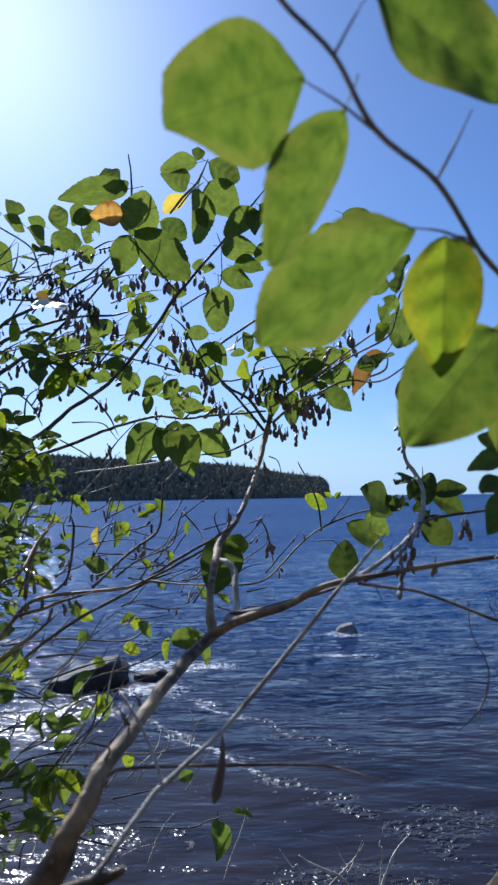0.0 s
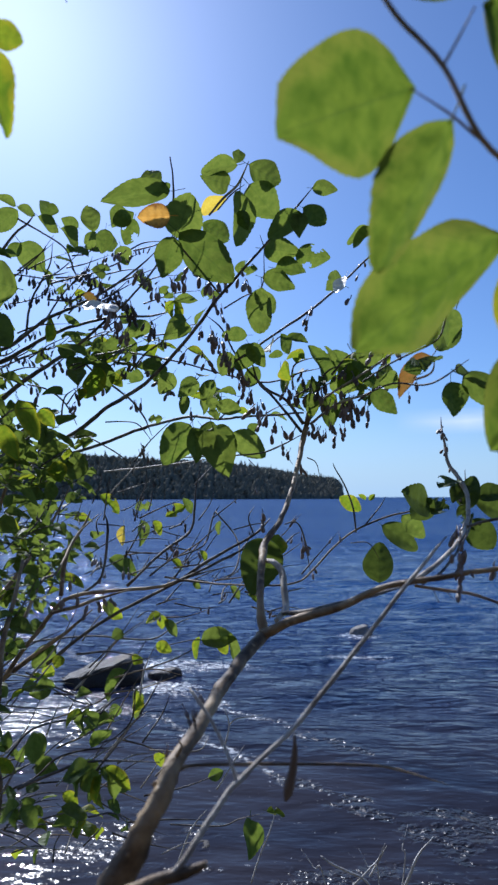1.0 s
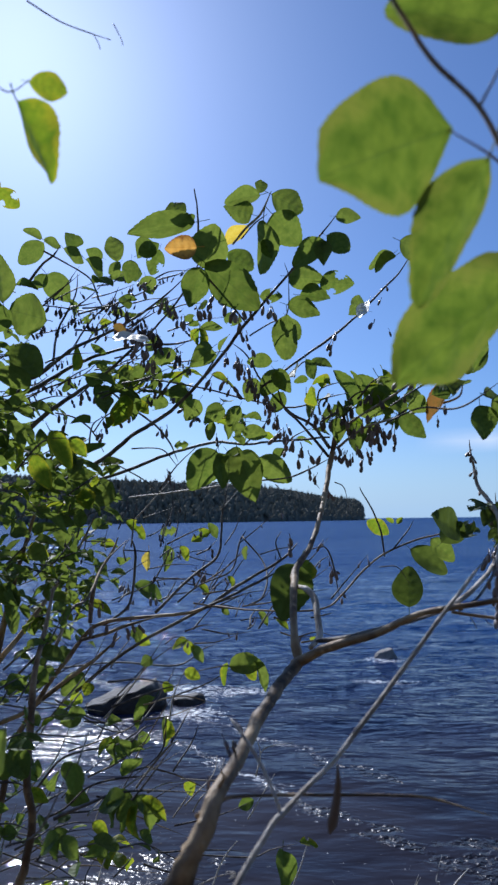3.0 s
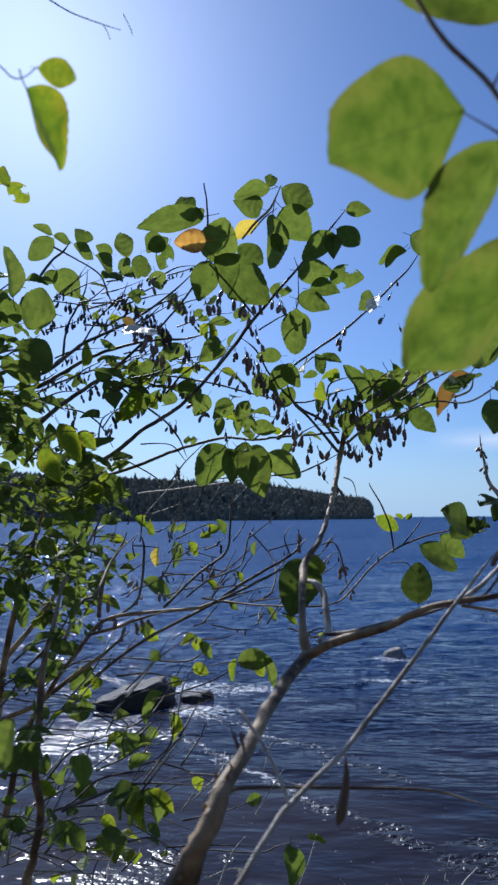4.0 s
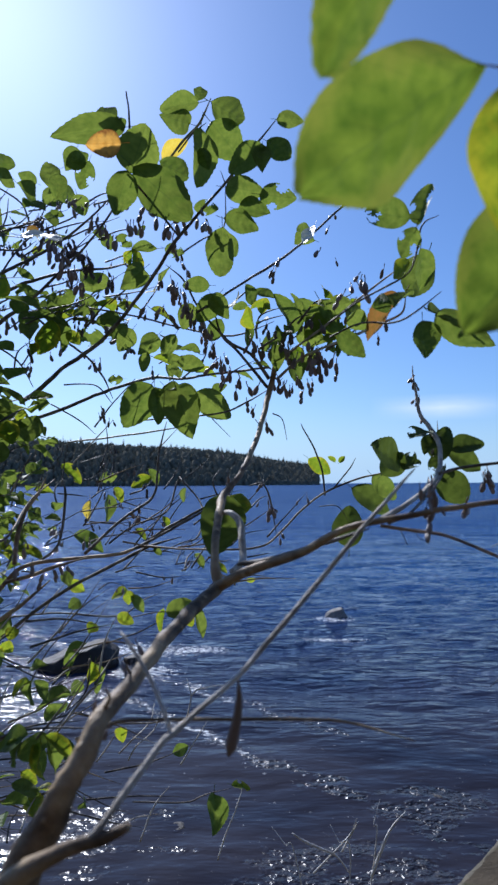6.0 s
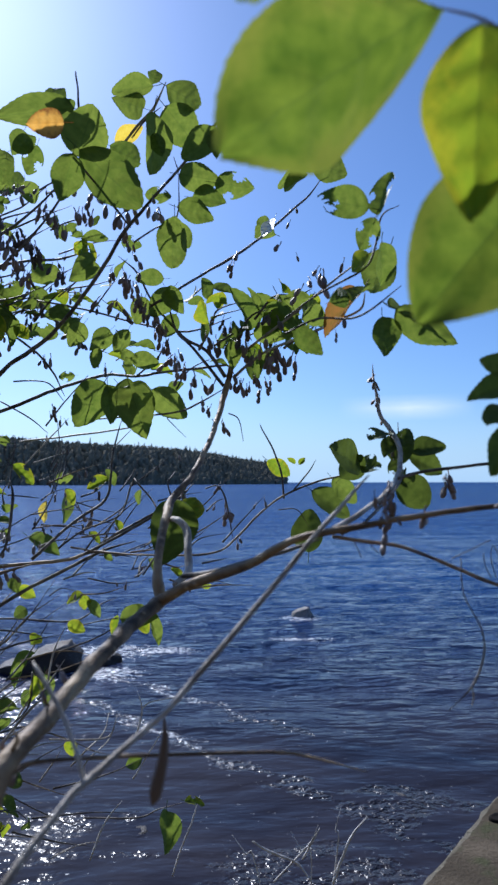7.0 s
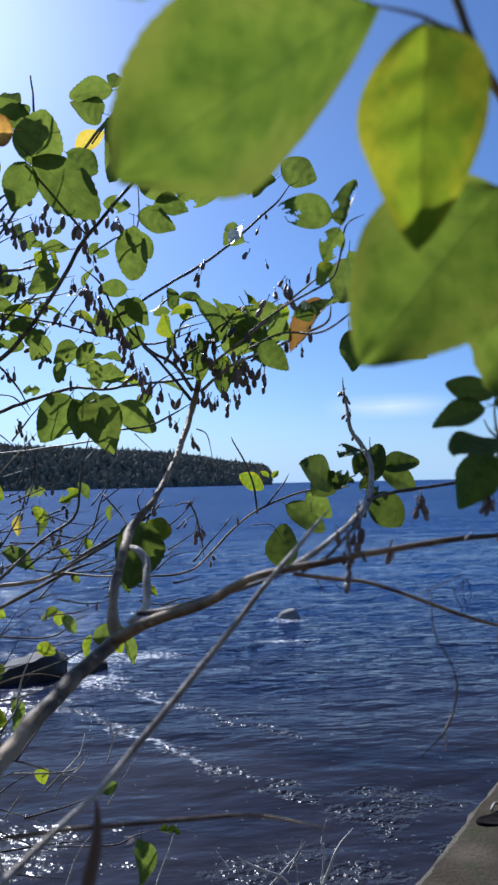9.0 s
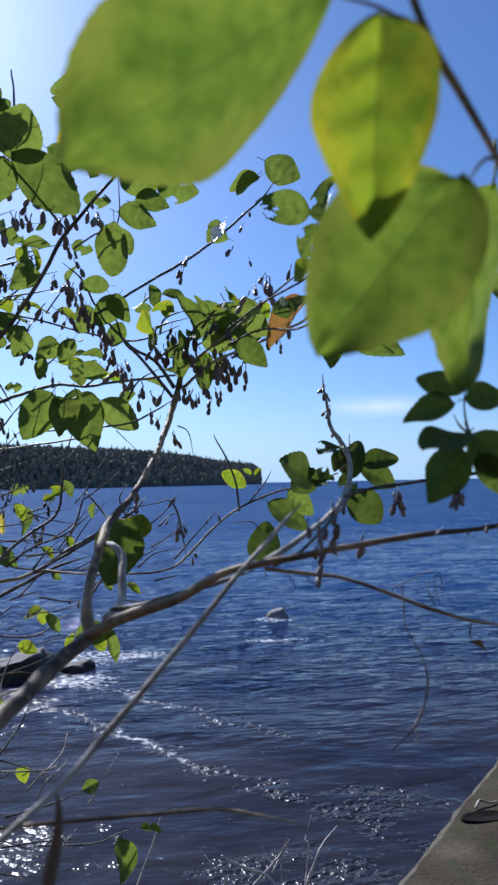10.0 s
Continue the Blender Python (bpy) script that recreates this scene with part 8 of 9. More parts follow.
catkins(shrub, (-0.172, 0.840, 2.820), (-0.090, 0.849, 2.797), 10)
catkins(shrub, (-0.073, 0.821, 2.794), (-0.056, 0.825, 2.772), 6)
catkins(shrub, (-0.115, 0.953, 2.748), (-0.066, 0.966, 2.673), 34)
catkins(shrub, (-0.140, 0.950, 2.757), (-0.107, 0.956, 2.732), 8)
catkins(shrub, (-0.066, 0.947, 2.661), (-0.018, 0.958, 2.596), 18)
catkins(shrub, (-0.009, 0.922, 2.656), (0.085, 0.933, 2.631), 34)
catkins(shrub, (0.005, 0.919, 2.607), (0.076, 0.926, 2.599), 18)
catkins(shrub, (0.044, 0.896, 2.658), (0.104, 0.906, 2.619), 16)
catkins(shrub, (0.102, 0.777, 2.689), (0.118, 0.781, 2.662), 7)
catkins(shrub, (0.106, 1.065, 2.827), (0.151, 1.071, 2.809), 2)
catkins(shrub, (-0.179, 1.050, 2.738), (-0.115, 1.057, 2.728), 8)
catkins(shrub, (-0.225, 1.100, 2.702), (-0.168, 1.110, 2.654), 12)
catkins(shrub, (-0.294, 1.147, 2.681), (-0.244, 1.153, 2.661), 6)
catkins(shrub, (-0.409, 1.188, 2.675), (-0.335, 1.190, 2.710), 6)
catkins(shrub, (-0.470, 1.178, 2.711), (-0.440, 1.183, 2.690), 3)
catkins(shrub, (-0.531, 1.246, 2.781), (-0.487, 1.251, 2.770), 8)
catkins(shrub, (-0.422, 1.128, 2.747), (-0.382, 1.133, 2.737), 4)
catkins(shrub, (-0.281, 1.090, 2.750), (-0.243, 1.095, 2.730), 8)
catkins(shrub, (-0.110, 0.898, 2.798), (-0.087, 0.907, 2.735), 5)
catkins(shrub, (0.021, 1.022, 2.785), (0.048, 1.023, 2.798), 3)
catkins(shrub, (0.113, 1.110, 2.890), (0.127, 1.110, 2.900), 3)
catkins(shrub, (-0.018, 0.960, 2.580), (-0.006, 0.962, 2.567), 3)
catkins(shrub, (-0.285, 1.206, 2.606), (-0.244, 1.213, 2.575), 6)
catkins(shrub, (-0.387, 1.074, 2.338), (-0.295, 1.082, 2.342), 8)
catkins(shrub, (-0.385, 1.270, 2.396), (-0.299, 1.281, 2.363), 6)
catkins(shrub, (-0.205, 1.162, 2.423), (-0.146, 1.169, 2.403), 4)
catkins(shrub, (-0.406, 1.870, 2.430), (-0.359, 1.876, 2.414), 5)
catkins(shrub, (0.016, 0.997, 2.447), (0.023, 1.001, 2.415), 4, 0.02, 0.0015)
catkins(shrub, (-0.055, 1.088, 2.486), (-0.033, 1.094, 2.445), 3)
catkins(shrub, (-0.395, 1.069, 2.383), (-0.349, 1.074, 2.374), 5)
catkins(shrub, (0.115, 0.778, 2.695), (0.142, 0.779, 2.705), 4)
catkins(shrub, (0.181, 0.752, 2.470), (0.194, 0.750, 2.476), 6, 0.022)
catkins(shrub, (0.211, 0.668, 2.482), (0.215, 0.669, 2.469), 10, 0.019, 0.004)
catkins(shrub, (0.180, 0.449, 2.485), (0.182, 0.450, 2.478), 10, 0.0125, 0.003)
catkins(shrub, (0.139, 0.484, 2.455), (0.141, 0.484, 2.455), 2, 0.02, 0.0015)
catkins(shrub, (0.183, 0.481, 2.458), (0.184, 0.481, 2.458), 1, 0.008, 0.001)
catkins(shrub, (0.198, 0.480, 2.458), (0.199, 0.480, 2.458), 1, 0.009, 0.001)
catkins(shrub, (0.210, 0.479, 2.459), (0.210, 0.479, 2.459), 1, 0.008, 0.001)
catkins(shrub, (0.118, 0.687, 2.618), (0.128, 0.686, 2.625), 2, 0.018)
catkins(shrub, (0.113, 0.484, 2.466), (0.113, 0.485, 2.437), 9, 0.014, 0.0015)
stem(shrub, "twig", [(-0.280, 1.090, 2.075, 0.0017), (-0.260, 1.122, 2.077, 0.0013), (-0.222, 1.146, 2.073, 0.0006)], PALE_TWIG, sides=5)
leaf(shrub, (-0.222, 1.146, 2.073), (-0.223, 1.167, 2.044), (-0.232, 0.799, 0.555), 0.0207, "lime", "oval")
stem(shrub, "twig", [(-0.626, 1.251, 2.174, 0.0017), (-0.592, 1.285, 2.172, 0.0013), (-0.532, 1.311, 2.162, 0.0006)], TWIG, sides=5)
stem(shrub, "twig", [(-0.374, 0.871, 2.075, 0.0017), (-0.369, 0.901, 2.081, 0.0013), (-0.366, 0.920, 2.095, 0.0006)], TWIG, sides=5)
stem(shrub, "twig", [(-0.389, 0.829, 2.282, 0.0017), (-0.392, 0.859, 2.288, 0.0013), (-0.382, 0.877, 2.311, 0.0006)], TWIG, sides=5)
leaf(shrub, (-0.382, 0.877, 2.311), (-0.372, 0.890, 2.292), (-0.612, 0.769, 0.184), 0.0166, "green", "ovate")
stem(shrub, "twig", [(-0.258, 0.895, 2.214, 0.0017), (-0.248, 0.925, 2.223, 0.0013), (-0.231, 0.947, 2.223, 0.0006)], TWIG, sides=5)
stem(shrub, "twig", [(-0.468, 0.922, 2.237, 0.0017), (-0.458, 0.951, 2.258, 0.0013), (-0.457, 0.968, 2.283, 0.0006)], TWIG, sides=5)
stem(shrub, "twig", [(-0.397, 1.035, 2.215, 0.0017), (-0.387, 1.064, 2.231, 0.0013), (-0.375, 1.084, 2.246, 0.0006)], TWIG, sides=5)
leaf(shrub, (-0.375, 1.084, 2.246), (-0.376, 1.068, 2.230), (0.368, -0.669, 0.646), 0.0202, "lime", "oval")
stem(shrub, "twig", [(-0.277, 0.864, 2.267, 0.0017), (-0.227, 0.898, 2.279, 0.0013), (-0.182, 0.922, 2.284, 0.0006)], TWIG, sides=5)
stem(shrub, "twig", [(-0.480, 1.083, 2.218, 0.0017), (-0.438, 1.113, 2.253, 0.0013), (-0.388, 1.135, 2.276, 0.0006)], TWIG, sides=5)
stem(shrub, "twig", [(-0.552, 1.333, 2.086, 0.0017), (-0.530, 1.361, 2.127, 0.0013), (-0.502, 1.380, 2.154, 0.0006)], TWIG, sides=5)
leaf(shrub, (-0.502, 1.380, 2.154), (-0.494, 1.407, 2.129), (-0.695, 0.598, 0.399), 0.0256, "lime", "round")
stem(shrub, "twig", [(-0.232, 1.053, 2.121, 0.0017), (-0.207, 1.082, 2.156, 0.0013), (-0.196, 1.100, 2.184, 0.0006)], TWIG, sides=5)
stem(shrub, "twig", [(-0.482, 1.267, 1.995, 0.0017), (-0.451, 1.297, 2.026, 0.0013), (-0.400, 1.318, 2.058, 0.0006)], TWIG, sides=5)
stem(shrub, "twig", [(-0.280, 0.856, 2.300, 0.0017), (-0.245, 0.889, 2.296, 0.0013), (-0.210, 0.914, 2.285, 0.0006)], TWIG, sides=5)
leaf(shrub, (-0.210, 0.914, 2.285), (-0.215, 0.902, 2.277), (0.461, -0.578, 0.673), 0.0169, "lime", "ovate")
stem(shrub, "twig", [(-0.370, 1.056, 1.939, 0.0017), (-0.376, 1.084, 1.953, 0.0013), (-0.366, 1.103, 1.969, 0.0006)], TWIG, sides=5)
stem(shrub, "twig", [(-0.406, 0.940, 2.278, 0.0017), (-0.405, 0.968, 2.299, 0.0013), (-0.403, 0.986, 2.321, 0.0006)], TWIG, sides=5)
stem(shrub, "twig", [(-0.336, 1.034, 2.204, 0.0017), (-0.301, 1.063, 2.244, 0.0013), (-0.273, 1.081, 2.287, 0.0006)], PALE_TWIG, sides=5)
leaf(shrub, (-0.273, 1.081, 2.287), (-0.284, 1.063, 2.278), (0.597, -0.624, 0.504), 0.0200)
stem(shrub, "twig", [(-0.357, 0.975, 2.158, 0.0017), (-0.361, 1.004, 2.164, 0.0013), (-0.355, 1.023, 2.188, 0.0006)], PALE_TWIG, sides=5)
stem(shrub, "twig", [(-0.439, 1.277, 2.197, 0.0017), (-0.426, 1.306, 2.217, 0.0013), (-0.419, 1.324, 2.248, 0.0006)], TWIG, sides=5)
stem(shrub, "twig", [(-0.412, 1.317, 2.046, 0.0017), (-0.387, 1.349, 2.054, 0.0013), (-0.344, 1.370, 2.082, 0.0006)], PALE_TWIG, sides=5)
leaf(shrub, (-0.344, 1.370, 2.082), (-0.365, 1.391, 2.051), (0.238, 0.864, 0.442), 0.0250)
stem(shrub, "twig", [(-0.204, 0.892, 2.215, 0.0017), (-0.196, 0.922, 2.229, 0.0013), (-0.184, 0.941, 2.249, 0.0006)], TWIG, sides=5)
stem(shrub, "twig", [(-0.286, 1.295, 2.169, 0.0017), (-0.213, 1.329, 2.190, 0.0013), (-0.147, 1.351, 2.227, 0.0006)], TWIG, sides=5)
stem(shrub, "twig", [(-0.254, 1.133, 2.163, 0.0017), (-0.251, 1.159, 2.207, 0.0013), (-0.234, 1.177, 2.247, 0.0006)], PALE_TWIG, sides=5)
leaf(shrub, (-0.234, 1.177, 2.247), (-0.211, 1.191, 2.229), (-0.510, 0.859, 0.041), 0.0216, "lime", "oval")
stem(shrub, "twig", [(-0.354, 1.150, 2.120, 0.0017), (-0.331, 1.181, 2.133, 0.0013), (-0.302, 1.202, 2.151, 0.0006)], TWIG, sides=5)
stem(shrub, "twig", [(-0.623, 1.265, 2.166, 0.0017), (-0.563, 1.303, 2.146, 0.0013), (-0.495, 1.330, 2.141, 0.0006)], TWIG, sides=5)
stem(shrub, "twig", [(-0.404, 1.310, 2.221, 0.0017), (-0.387, 1.338, 2.254, 0.0013), (-0.369, 1.358, 2.275, 0.0006)], PALE_TWIG, sides=5)
leaf(shrub, (-0.369, 1.358, 2.275), (-0.337, 1.367, 2.255), (0.377, -0.909, 0.180), 0.0253, "lime", "ovate")
stem(shrub, "twig", [(-0.447, 0.940, 2.259, 0.0017), (-0.427, 0.971, 2.273, 0.0013), (-0.390, 0.994, 2.277, 0.0006)], PALE_TWIG, sides=5)
stem(shrub, "twig", [(-0.352, 1.184, 2.016, 0.0017), (-0.344, 1.211, 2.048, 0.0013), (-0.313, 1.230, 2.088, 0.0006)], TWIG, sides=5)
stem(shrub, "twig", [(-0.474, 1.208, 1.968, 0.0017), (-0.450, 1.241, 1.963, 0.0013), (-0.422, 1.265, 1.954, 0.0006)], TWIG, sides=5)
leaf(shrub, (-0.422, 1.265, 1.954), (-0.393, 1.266, 1.933), (0.431, -0.713, 0.553), 0.0240, "lime", "oval")
stem(shrub, "twig", [(-0.473, 0.981, 2.004, 0.0017), (-0.478, 1.007, 2.034, 0.0013), (-0.466, 1.024, 2.081, 0.0006)], PALE_TWIG, sides=5)
stem(shrub, "twig", [(-0.499, 1.225, 2.002, 0.0017), (-0.489, 1.253, 2.027, 0.0013), (-0.483, 1.272, 2.046, 0.0006)], TWIG, sides=5)
stem(shrub, "twig", [(-0.249, 1.156, 1.998, 0.0017), (-0.177, 1.192, 2.001, 0.0013), (-0.119, 1.216, 2.017, 0.0006)], TWIG, sides=5)
leaf(shrub, (-0.119, 1.216, 2.017), (-0.149, 1.224, 2.001), (-0.337, -0.924, 0.182), 0.0217, "green", "ovate")
stem(shrub, "twig", [(-0.407, 1.034, 2.223, 0.0017), (-0.374, 1.063, 2.265, 0.0013), (-0.347, 1.079, 2.322, 0.0006)], PALE_TWIG, sides=5)
stem(shrub, "twig", [(-0.533, 1.209, 2.027, 0.0017), (-0.491, 1.244, 2.022, 0.0013), (-0.437, 1.270, 2.008, 0.0006)], TWIG, sides=5)
stem(shrub, "twig", [(-0.389, 0.832, 2.315, 0.0017), (-0.362, 0.861, 2.349, 0.0013), (-0.342, 0.878, 2.394, 0.0006)], TWIG, sides=5)
leaf(shrub, (-0.342, 0.878, 2.394), (-0.350, 0.880, 2.365), (-0.713, 0.664, 0.225), 0.0195, "green", "bitten")
spray(shrub, (-0.528, 0.952, 2.087), (-0.489, 0.995, 2.088), 3, 0.04, ("green", "lime"))
spray(shrub, (-0.485, 1.187, 1.885), (-0.426, 1.235, 1.863), 3, 0.04, ("green", "lime"))
spray(shrub, (-0.423, 1.148, 1.959), (-0.366, 1.195, 1.950), 3, 0.04, ("green", "lime"))
spray(shrub, (-0.364, 1.200, 1.892), (-0.340, 1.240, 1.914), 2, 0.04, ("green", "lime"))
spray(shrub, (-0.368, 1.036, 2.199), (-0.318, 1.084, 2.164), 2, 0.04, ("green", "lime"))
spray(shrub, (-0.480, 0.969, 2.074), (-0.436, 1.016, 2.045), 3, 0.04, ("green", "lime"))
spray(shrub, (-0.288, 0.954, 2.054), (-0.239, 1.003, 2.020), 2, 0.04, ("green", "lime"))
spray(shrub, (-0.438, 0.850, 2.176), (-0.400, 0.896, 2.152), 3, 0.04, ("green", "lime"))
spray(shrub, (-0.576, 1.044, 2.201), (-0.518, 1.089, 2.203), 3, 0.04, ("green", "lime"))
spray(shrub, (-0.498, 1.140, 2.130), (-0.459, 1.179, 2.176), 2, 0.04, ("green", "lime"))
spray(shrub, (-0.454, 0.924, 2.177), (-0.430, 0.966, 2.180), 2, 0.04, ("green", "lime"))
spray(shrub, (-0.353, 0.867, 2.079), (-0.324, 0.912, 2.062), 2, 0.04, ("green", "lime"))
spray(shrub, (-0.535, 1.164, 1.959), (-0.520, 1.203, 1.985), 2, 0.04, ("green", "lime"))
stem(shrub, "twig", [(-0.329, 1.189, 2.155, 0.0016), (-0.268, 1.235, 2.154, 0.0012), (-0.211, 1.259, 2.170, 0.0006)], BARK, sides=5)
stem(shrub, "twig", [(-0.426, 0.998, 2.013, 0.0016), (-0.406, 1.044, 1.981, 0.0012), (-0.377, 1.071, 1.944, 0.0006)], TWIG, sides=5)
stem(shrub, "twig", [(-0.467, 1.181, 1.969, 0.0016), (-0.455, 1.226, 1.943, 0.0012), (-0.424, 1.249, 1.938, 0.0006)], BARK, sides=5)
stem(shrub, "twig", [(-0.626, 1.301, 1.842, 0.0016), (-0.553, 1.346, 1.852, 0.0012), (-0.493, 1.372, 1.847, 0.0006)], TWIG, sides=5)
stem(shrub, "twig", [(-0.531, 1.261, 2.111, 0.0016), (-0.479, 1.307, 2.093, 0.0012), (-0.408, 1.334, 2.090, 0.0006)], TWIG, sides=5)
stem(shrub, "twig", [(-0.616, 1.372, 2.061, 0.0016), (-0.536, 1.421, 2.048, 0.0012), (-0.442, 1.453, 2.011, 0.0006)], TWIG, sides=5)
stem(shrub, "twig", [(-0.341, 0.973, 2.140, 0.0016), (-0.309, 1.016, 2.146, 0.0012), (-0.274, 1.037, 2.169, 0.0006)], BARK, sides=5)
stem(shrub, "twig", [(-0.308, 1.058, 2.115, 0.0016), (-0.280, 1.101, 2.111, 0.0012), (-0.262, 1.124, 2.094, 0.0006)], TWIG, sides=5)
stem(shrub, "twig", [(-0.481, 1.114, 2.071, 0.0016), (-0.456, 1.153, 2.099, 0.0012), (-0.435, 1.170, 2.153, 0.0006)], PALE_TWIG, sides=5)
stem(shrub, "twig", [(-0.460, 1.317, 1.972, 0.0016), (-0.449, 1.357, 1.986, 0.0012), (-0.417, 1.381, 1.977, 0.0006)], PALE_TWIG, sides=5)
stem(shrub, "twig", [(-0.345, 1.037, 1.963, 0.0016), (-0.344, 1.075, 1.980, 0.0012), (-0.330, 1.094, 2.002, 0.0006)], PALE_TWIG, sides=5)
stem(shrub, "twig", [(-0.461, 1.395, 1.883, 0.0016), (-0.462, 1.433, 1.901, 0.0012), (-0.448, 1.451, 1.928, 0.0006)], PALE_TWIG, sides=5)
stem(shrub, "twig", [(-0.280, 1.088, 2.115, 0.0016), (-0.235, 1.135, 2.084, 0.0012), (-0.178, 1.164, 2.046, 0.0006)], BARK, sides=5)
stem(shrub, "twig", [(-0.357, 1.025, 2.066, 0.0016), (-0.347, 1.065, 2.072, 0.0012), (-0.316, 1.086, 2.091, 0.0006)], PALE_TWIG, sides=5)
stem(shrub, "twig", [(-0.478, 1.289, 2.071, 0.0016), (-0.399, 1.334, 2.089, 0.0012), (-0.327, 1.357, 2.122, 0.0006)], BARK, sides=5)
stem(shrub, "twig", [(-0.351, 1.238, 1.971, 0.0016), (-0.301, 1.280, 1.997, 0.0012), (-0.246, 1.302, 2.018, 0.0006)], TWIG, sides=5)
stem(shrub, "twig", [(-0.486, 1.038, 2.034, 0.0016), (-0.460, 1.084, 2.006, 0.0012), (-0.419, 1.112, 1.964, 0.0006)], PALE_TWIG, sides=5)
stem(shrub, "twig", [(-0.429, 1.313, 2.086, 0.0016), (-0.399, 1.349, 2.150, 0.0012), (-0.353, 1.368, 2.196, 0.0006)], TWIG, sides=5)
stem(shrub, "twig", [(-0.623, 1.345, 1.899, 0.0016), (-0.585, 1.384, 1.944, 0.0012), (-0.539, 1.399, 2.031, 0.0006)], PALE_TWIG, sides=5)
stem(shrub, "twig", [(-0.394, 1.012, 2.074, 0.0016), (-0.347, 1.058, 2.062, 0.0012), (-0.313, 1.080, 2.076, 0.0006)], TWIG, sides=5)
stem(shrub, "twig", [(-0.324, 1.149, 2.222, 0.0016), (-0.298, 1.188, 2.256, 0.0012), (-0.255, 1.209, 2.285, 0.0006)], BARK, sides=5)
stem(shrub, "twig", [(-0.553, 1.111, 2.022, 0.0016), (-0.495, 1.163, 1.959, 0.0012), (-0.440, 1.192, 1.921, 0.0006)], BARK, sides=5)
stem(shrub, "twig", [(-0.364, 1.345, 2.035, 0.0016), (-0.331, 1.382, 2.095, 0.0012), (-0.296, 1.399, 2.151, 0.0006)], BARK, sides=5)
stem(shrub, "twig", [(-0.458, 1.157, 2.199, 0.0016), (-0.404, 1.207, 2.154, 0.0012), (-0.353, 1.233, 2.136, 0.0006)], TWIG, sides=5)
stem(shrub, "twig", [(-0.485, 1.114, 2.211, 0.0016), (-0.437, 1.161, 2.188, 0.0012), (-0.382, 1.188, 2.172, 0.0006)], PALE_TWIG, sides=5)
stem(shrub, "twig", [(-0.387, 1.328, 1.953, 0.0016), (-0.328, 1.378, 1.905, 0.0012), (-0.269, 1.407, 1.870, 0.0006)], BARK, sides=5)
stem(shrub, "twig", [(-0.433, 0.965, 2.005, 0.0016), (-0.385, 1.012, 1.982, 0.0012), (-0.327, 1.039, 1.965, 0.0006)], PALE_TWIG, sides=5)
stem(shrub, "twig", [(-0.263, 0.962, 2.217, 0.0016), (-0.247, 1.001, 2.239, 0.0012), (-0.218, 1.019, 2.291, 0.0006)], TWIG, sides=5)
stem(shrub, "twig", [(-0.394, 1.379, 1.895, 0.0016), (-0.310, 1.435, 1.819, 0.0012), (-0.244, 1.465, 1.782, 0.0006)], TWIG, sides=5)
stem(shrub, "twig", [(-0.304, 1.166, 2.190, 0.0016), (-0.249, 1.211, 2.194, 0.0012), (-0.191, 1.238, 2.175, 0.0006)], BARK, sides=5)
stem(shrub, "twig", [(-0.606, 1.276, 1.867, 0.0016), (-0.546, 1.319, 1.890, 0.0012), (-0.491, 1.340, 1.926, 0.0006)], BARK, sides=5)
stem(shrub, "twig", [(-0.481, 1.302, 1.859, 0.0016), (-0.442, 1.348, 1.839, 0.0012), (-0.424, 1.372, 1.821, 0.0006)], BARK, sides=5)
stem(shrub, "twig", [(-0.305, 0.946, 2.118, 0.0016), (-0.267, 0.987, 2.137, 0.0012), (-0.206, 1.010, 2.169, 0.0006)], PALE_TWIG, sides=5)
stem(shrub, "twig", [(-0.553, 1.288, 1.933, 0.0016), (-0.537, 1.326, 1.970, 0.0012), (-0.526, 1.343, 2.006, 0.0006)], TWIG, sides=5)
stem(shrub, "twig", [(-0.484, 1.081, 1.985, 0.0016), (-0.427, 1.125, 1.996, 0.0012), (-0.379, 1.150, 1.994, 0.0006)], TWIG, sides=5)
stem(shrub, "twig", [(-0.261, 1.084, 1.988, 0.0016), (-0.190, 1.132, 1.972, 0.0012), (-0.128, 1.159, 1.959, 0.0006)], TWIG, sides=5)
stem(shrub, "twig", [(-0.345, 1.031, 2.091, 0.0016), (-0.295, 1.079, 2.065, 0.0012), (-0.261, 1.103, 2.059, 0.0006)], TWIG, sides=5)
stem(shrub, "twig", [(-0.269, 1.019, 2.002, 0.0016), (-0.224, 1.067, 1.964, 0.0012), (-0.178, 1.094, 1.942, 0.0006)], TWIG, sides=5)
stem(shrub, "twig", [(-0.545, 1.076, 2.234, 0.0016), (-0.528, 1.118, 2.240, 0.0012), (-0.512, 1.140, 2.231, 0.0006)], TWIG, sides=5)
stem(shrub, "twig", [(-0.621, 1.285, 2.026, 0.0016), (-0.574, 1.330, 2.019, 0.0012), (-0.546, 1.356, 1.992, 0.0006)], PALE_TWIG, sides=5)
stem(shrub, "twig", [(-0.452, 1.245, 1.913, 0.0016), (-0.382, 1.297, 1.862, 0.0012), (-0.306, 1.326, 1.838, 0.0006)], BARK, sides=5)
stem(shrub, "twig", [(-0.577, 1.233, 1.912, 0.0016), (-0.523, 1.283, 1.864, 0.0012), (-0.473, 1.313, 1.816, 0.0006)], TWIG, sides=5)
stem(shrub, "twig", [(-0.372, 1.244, 2.186, 0.0016), (-0.327, 1.283, 2.234, 0.0012), (-0.285, 1.300, 2.298, 0.0006)], TWIG, sides=5)
stem(shrub, "twig", [(-0.494, 1.057, 2.110, 0.0016), (-0.483, 1.097, 2.127, 0.0012), (-0.448, 1.117, 2.159, 0.0006)], TWIG, sides=5)
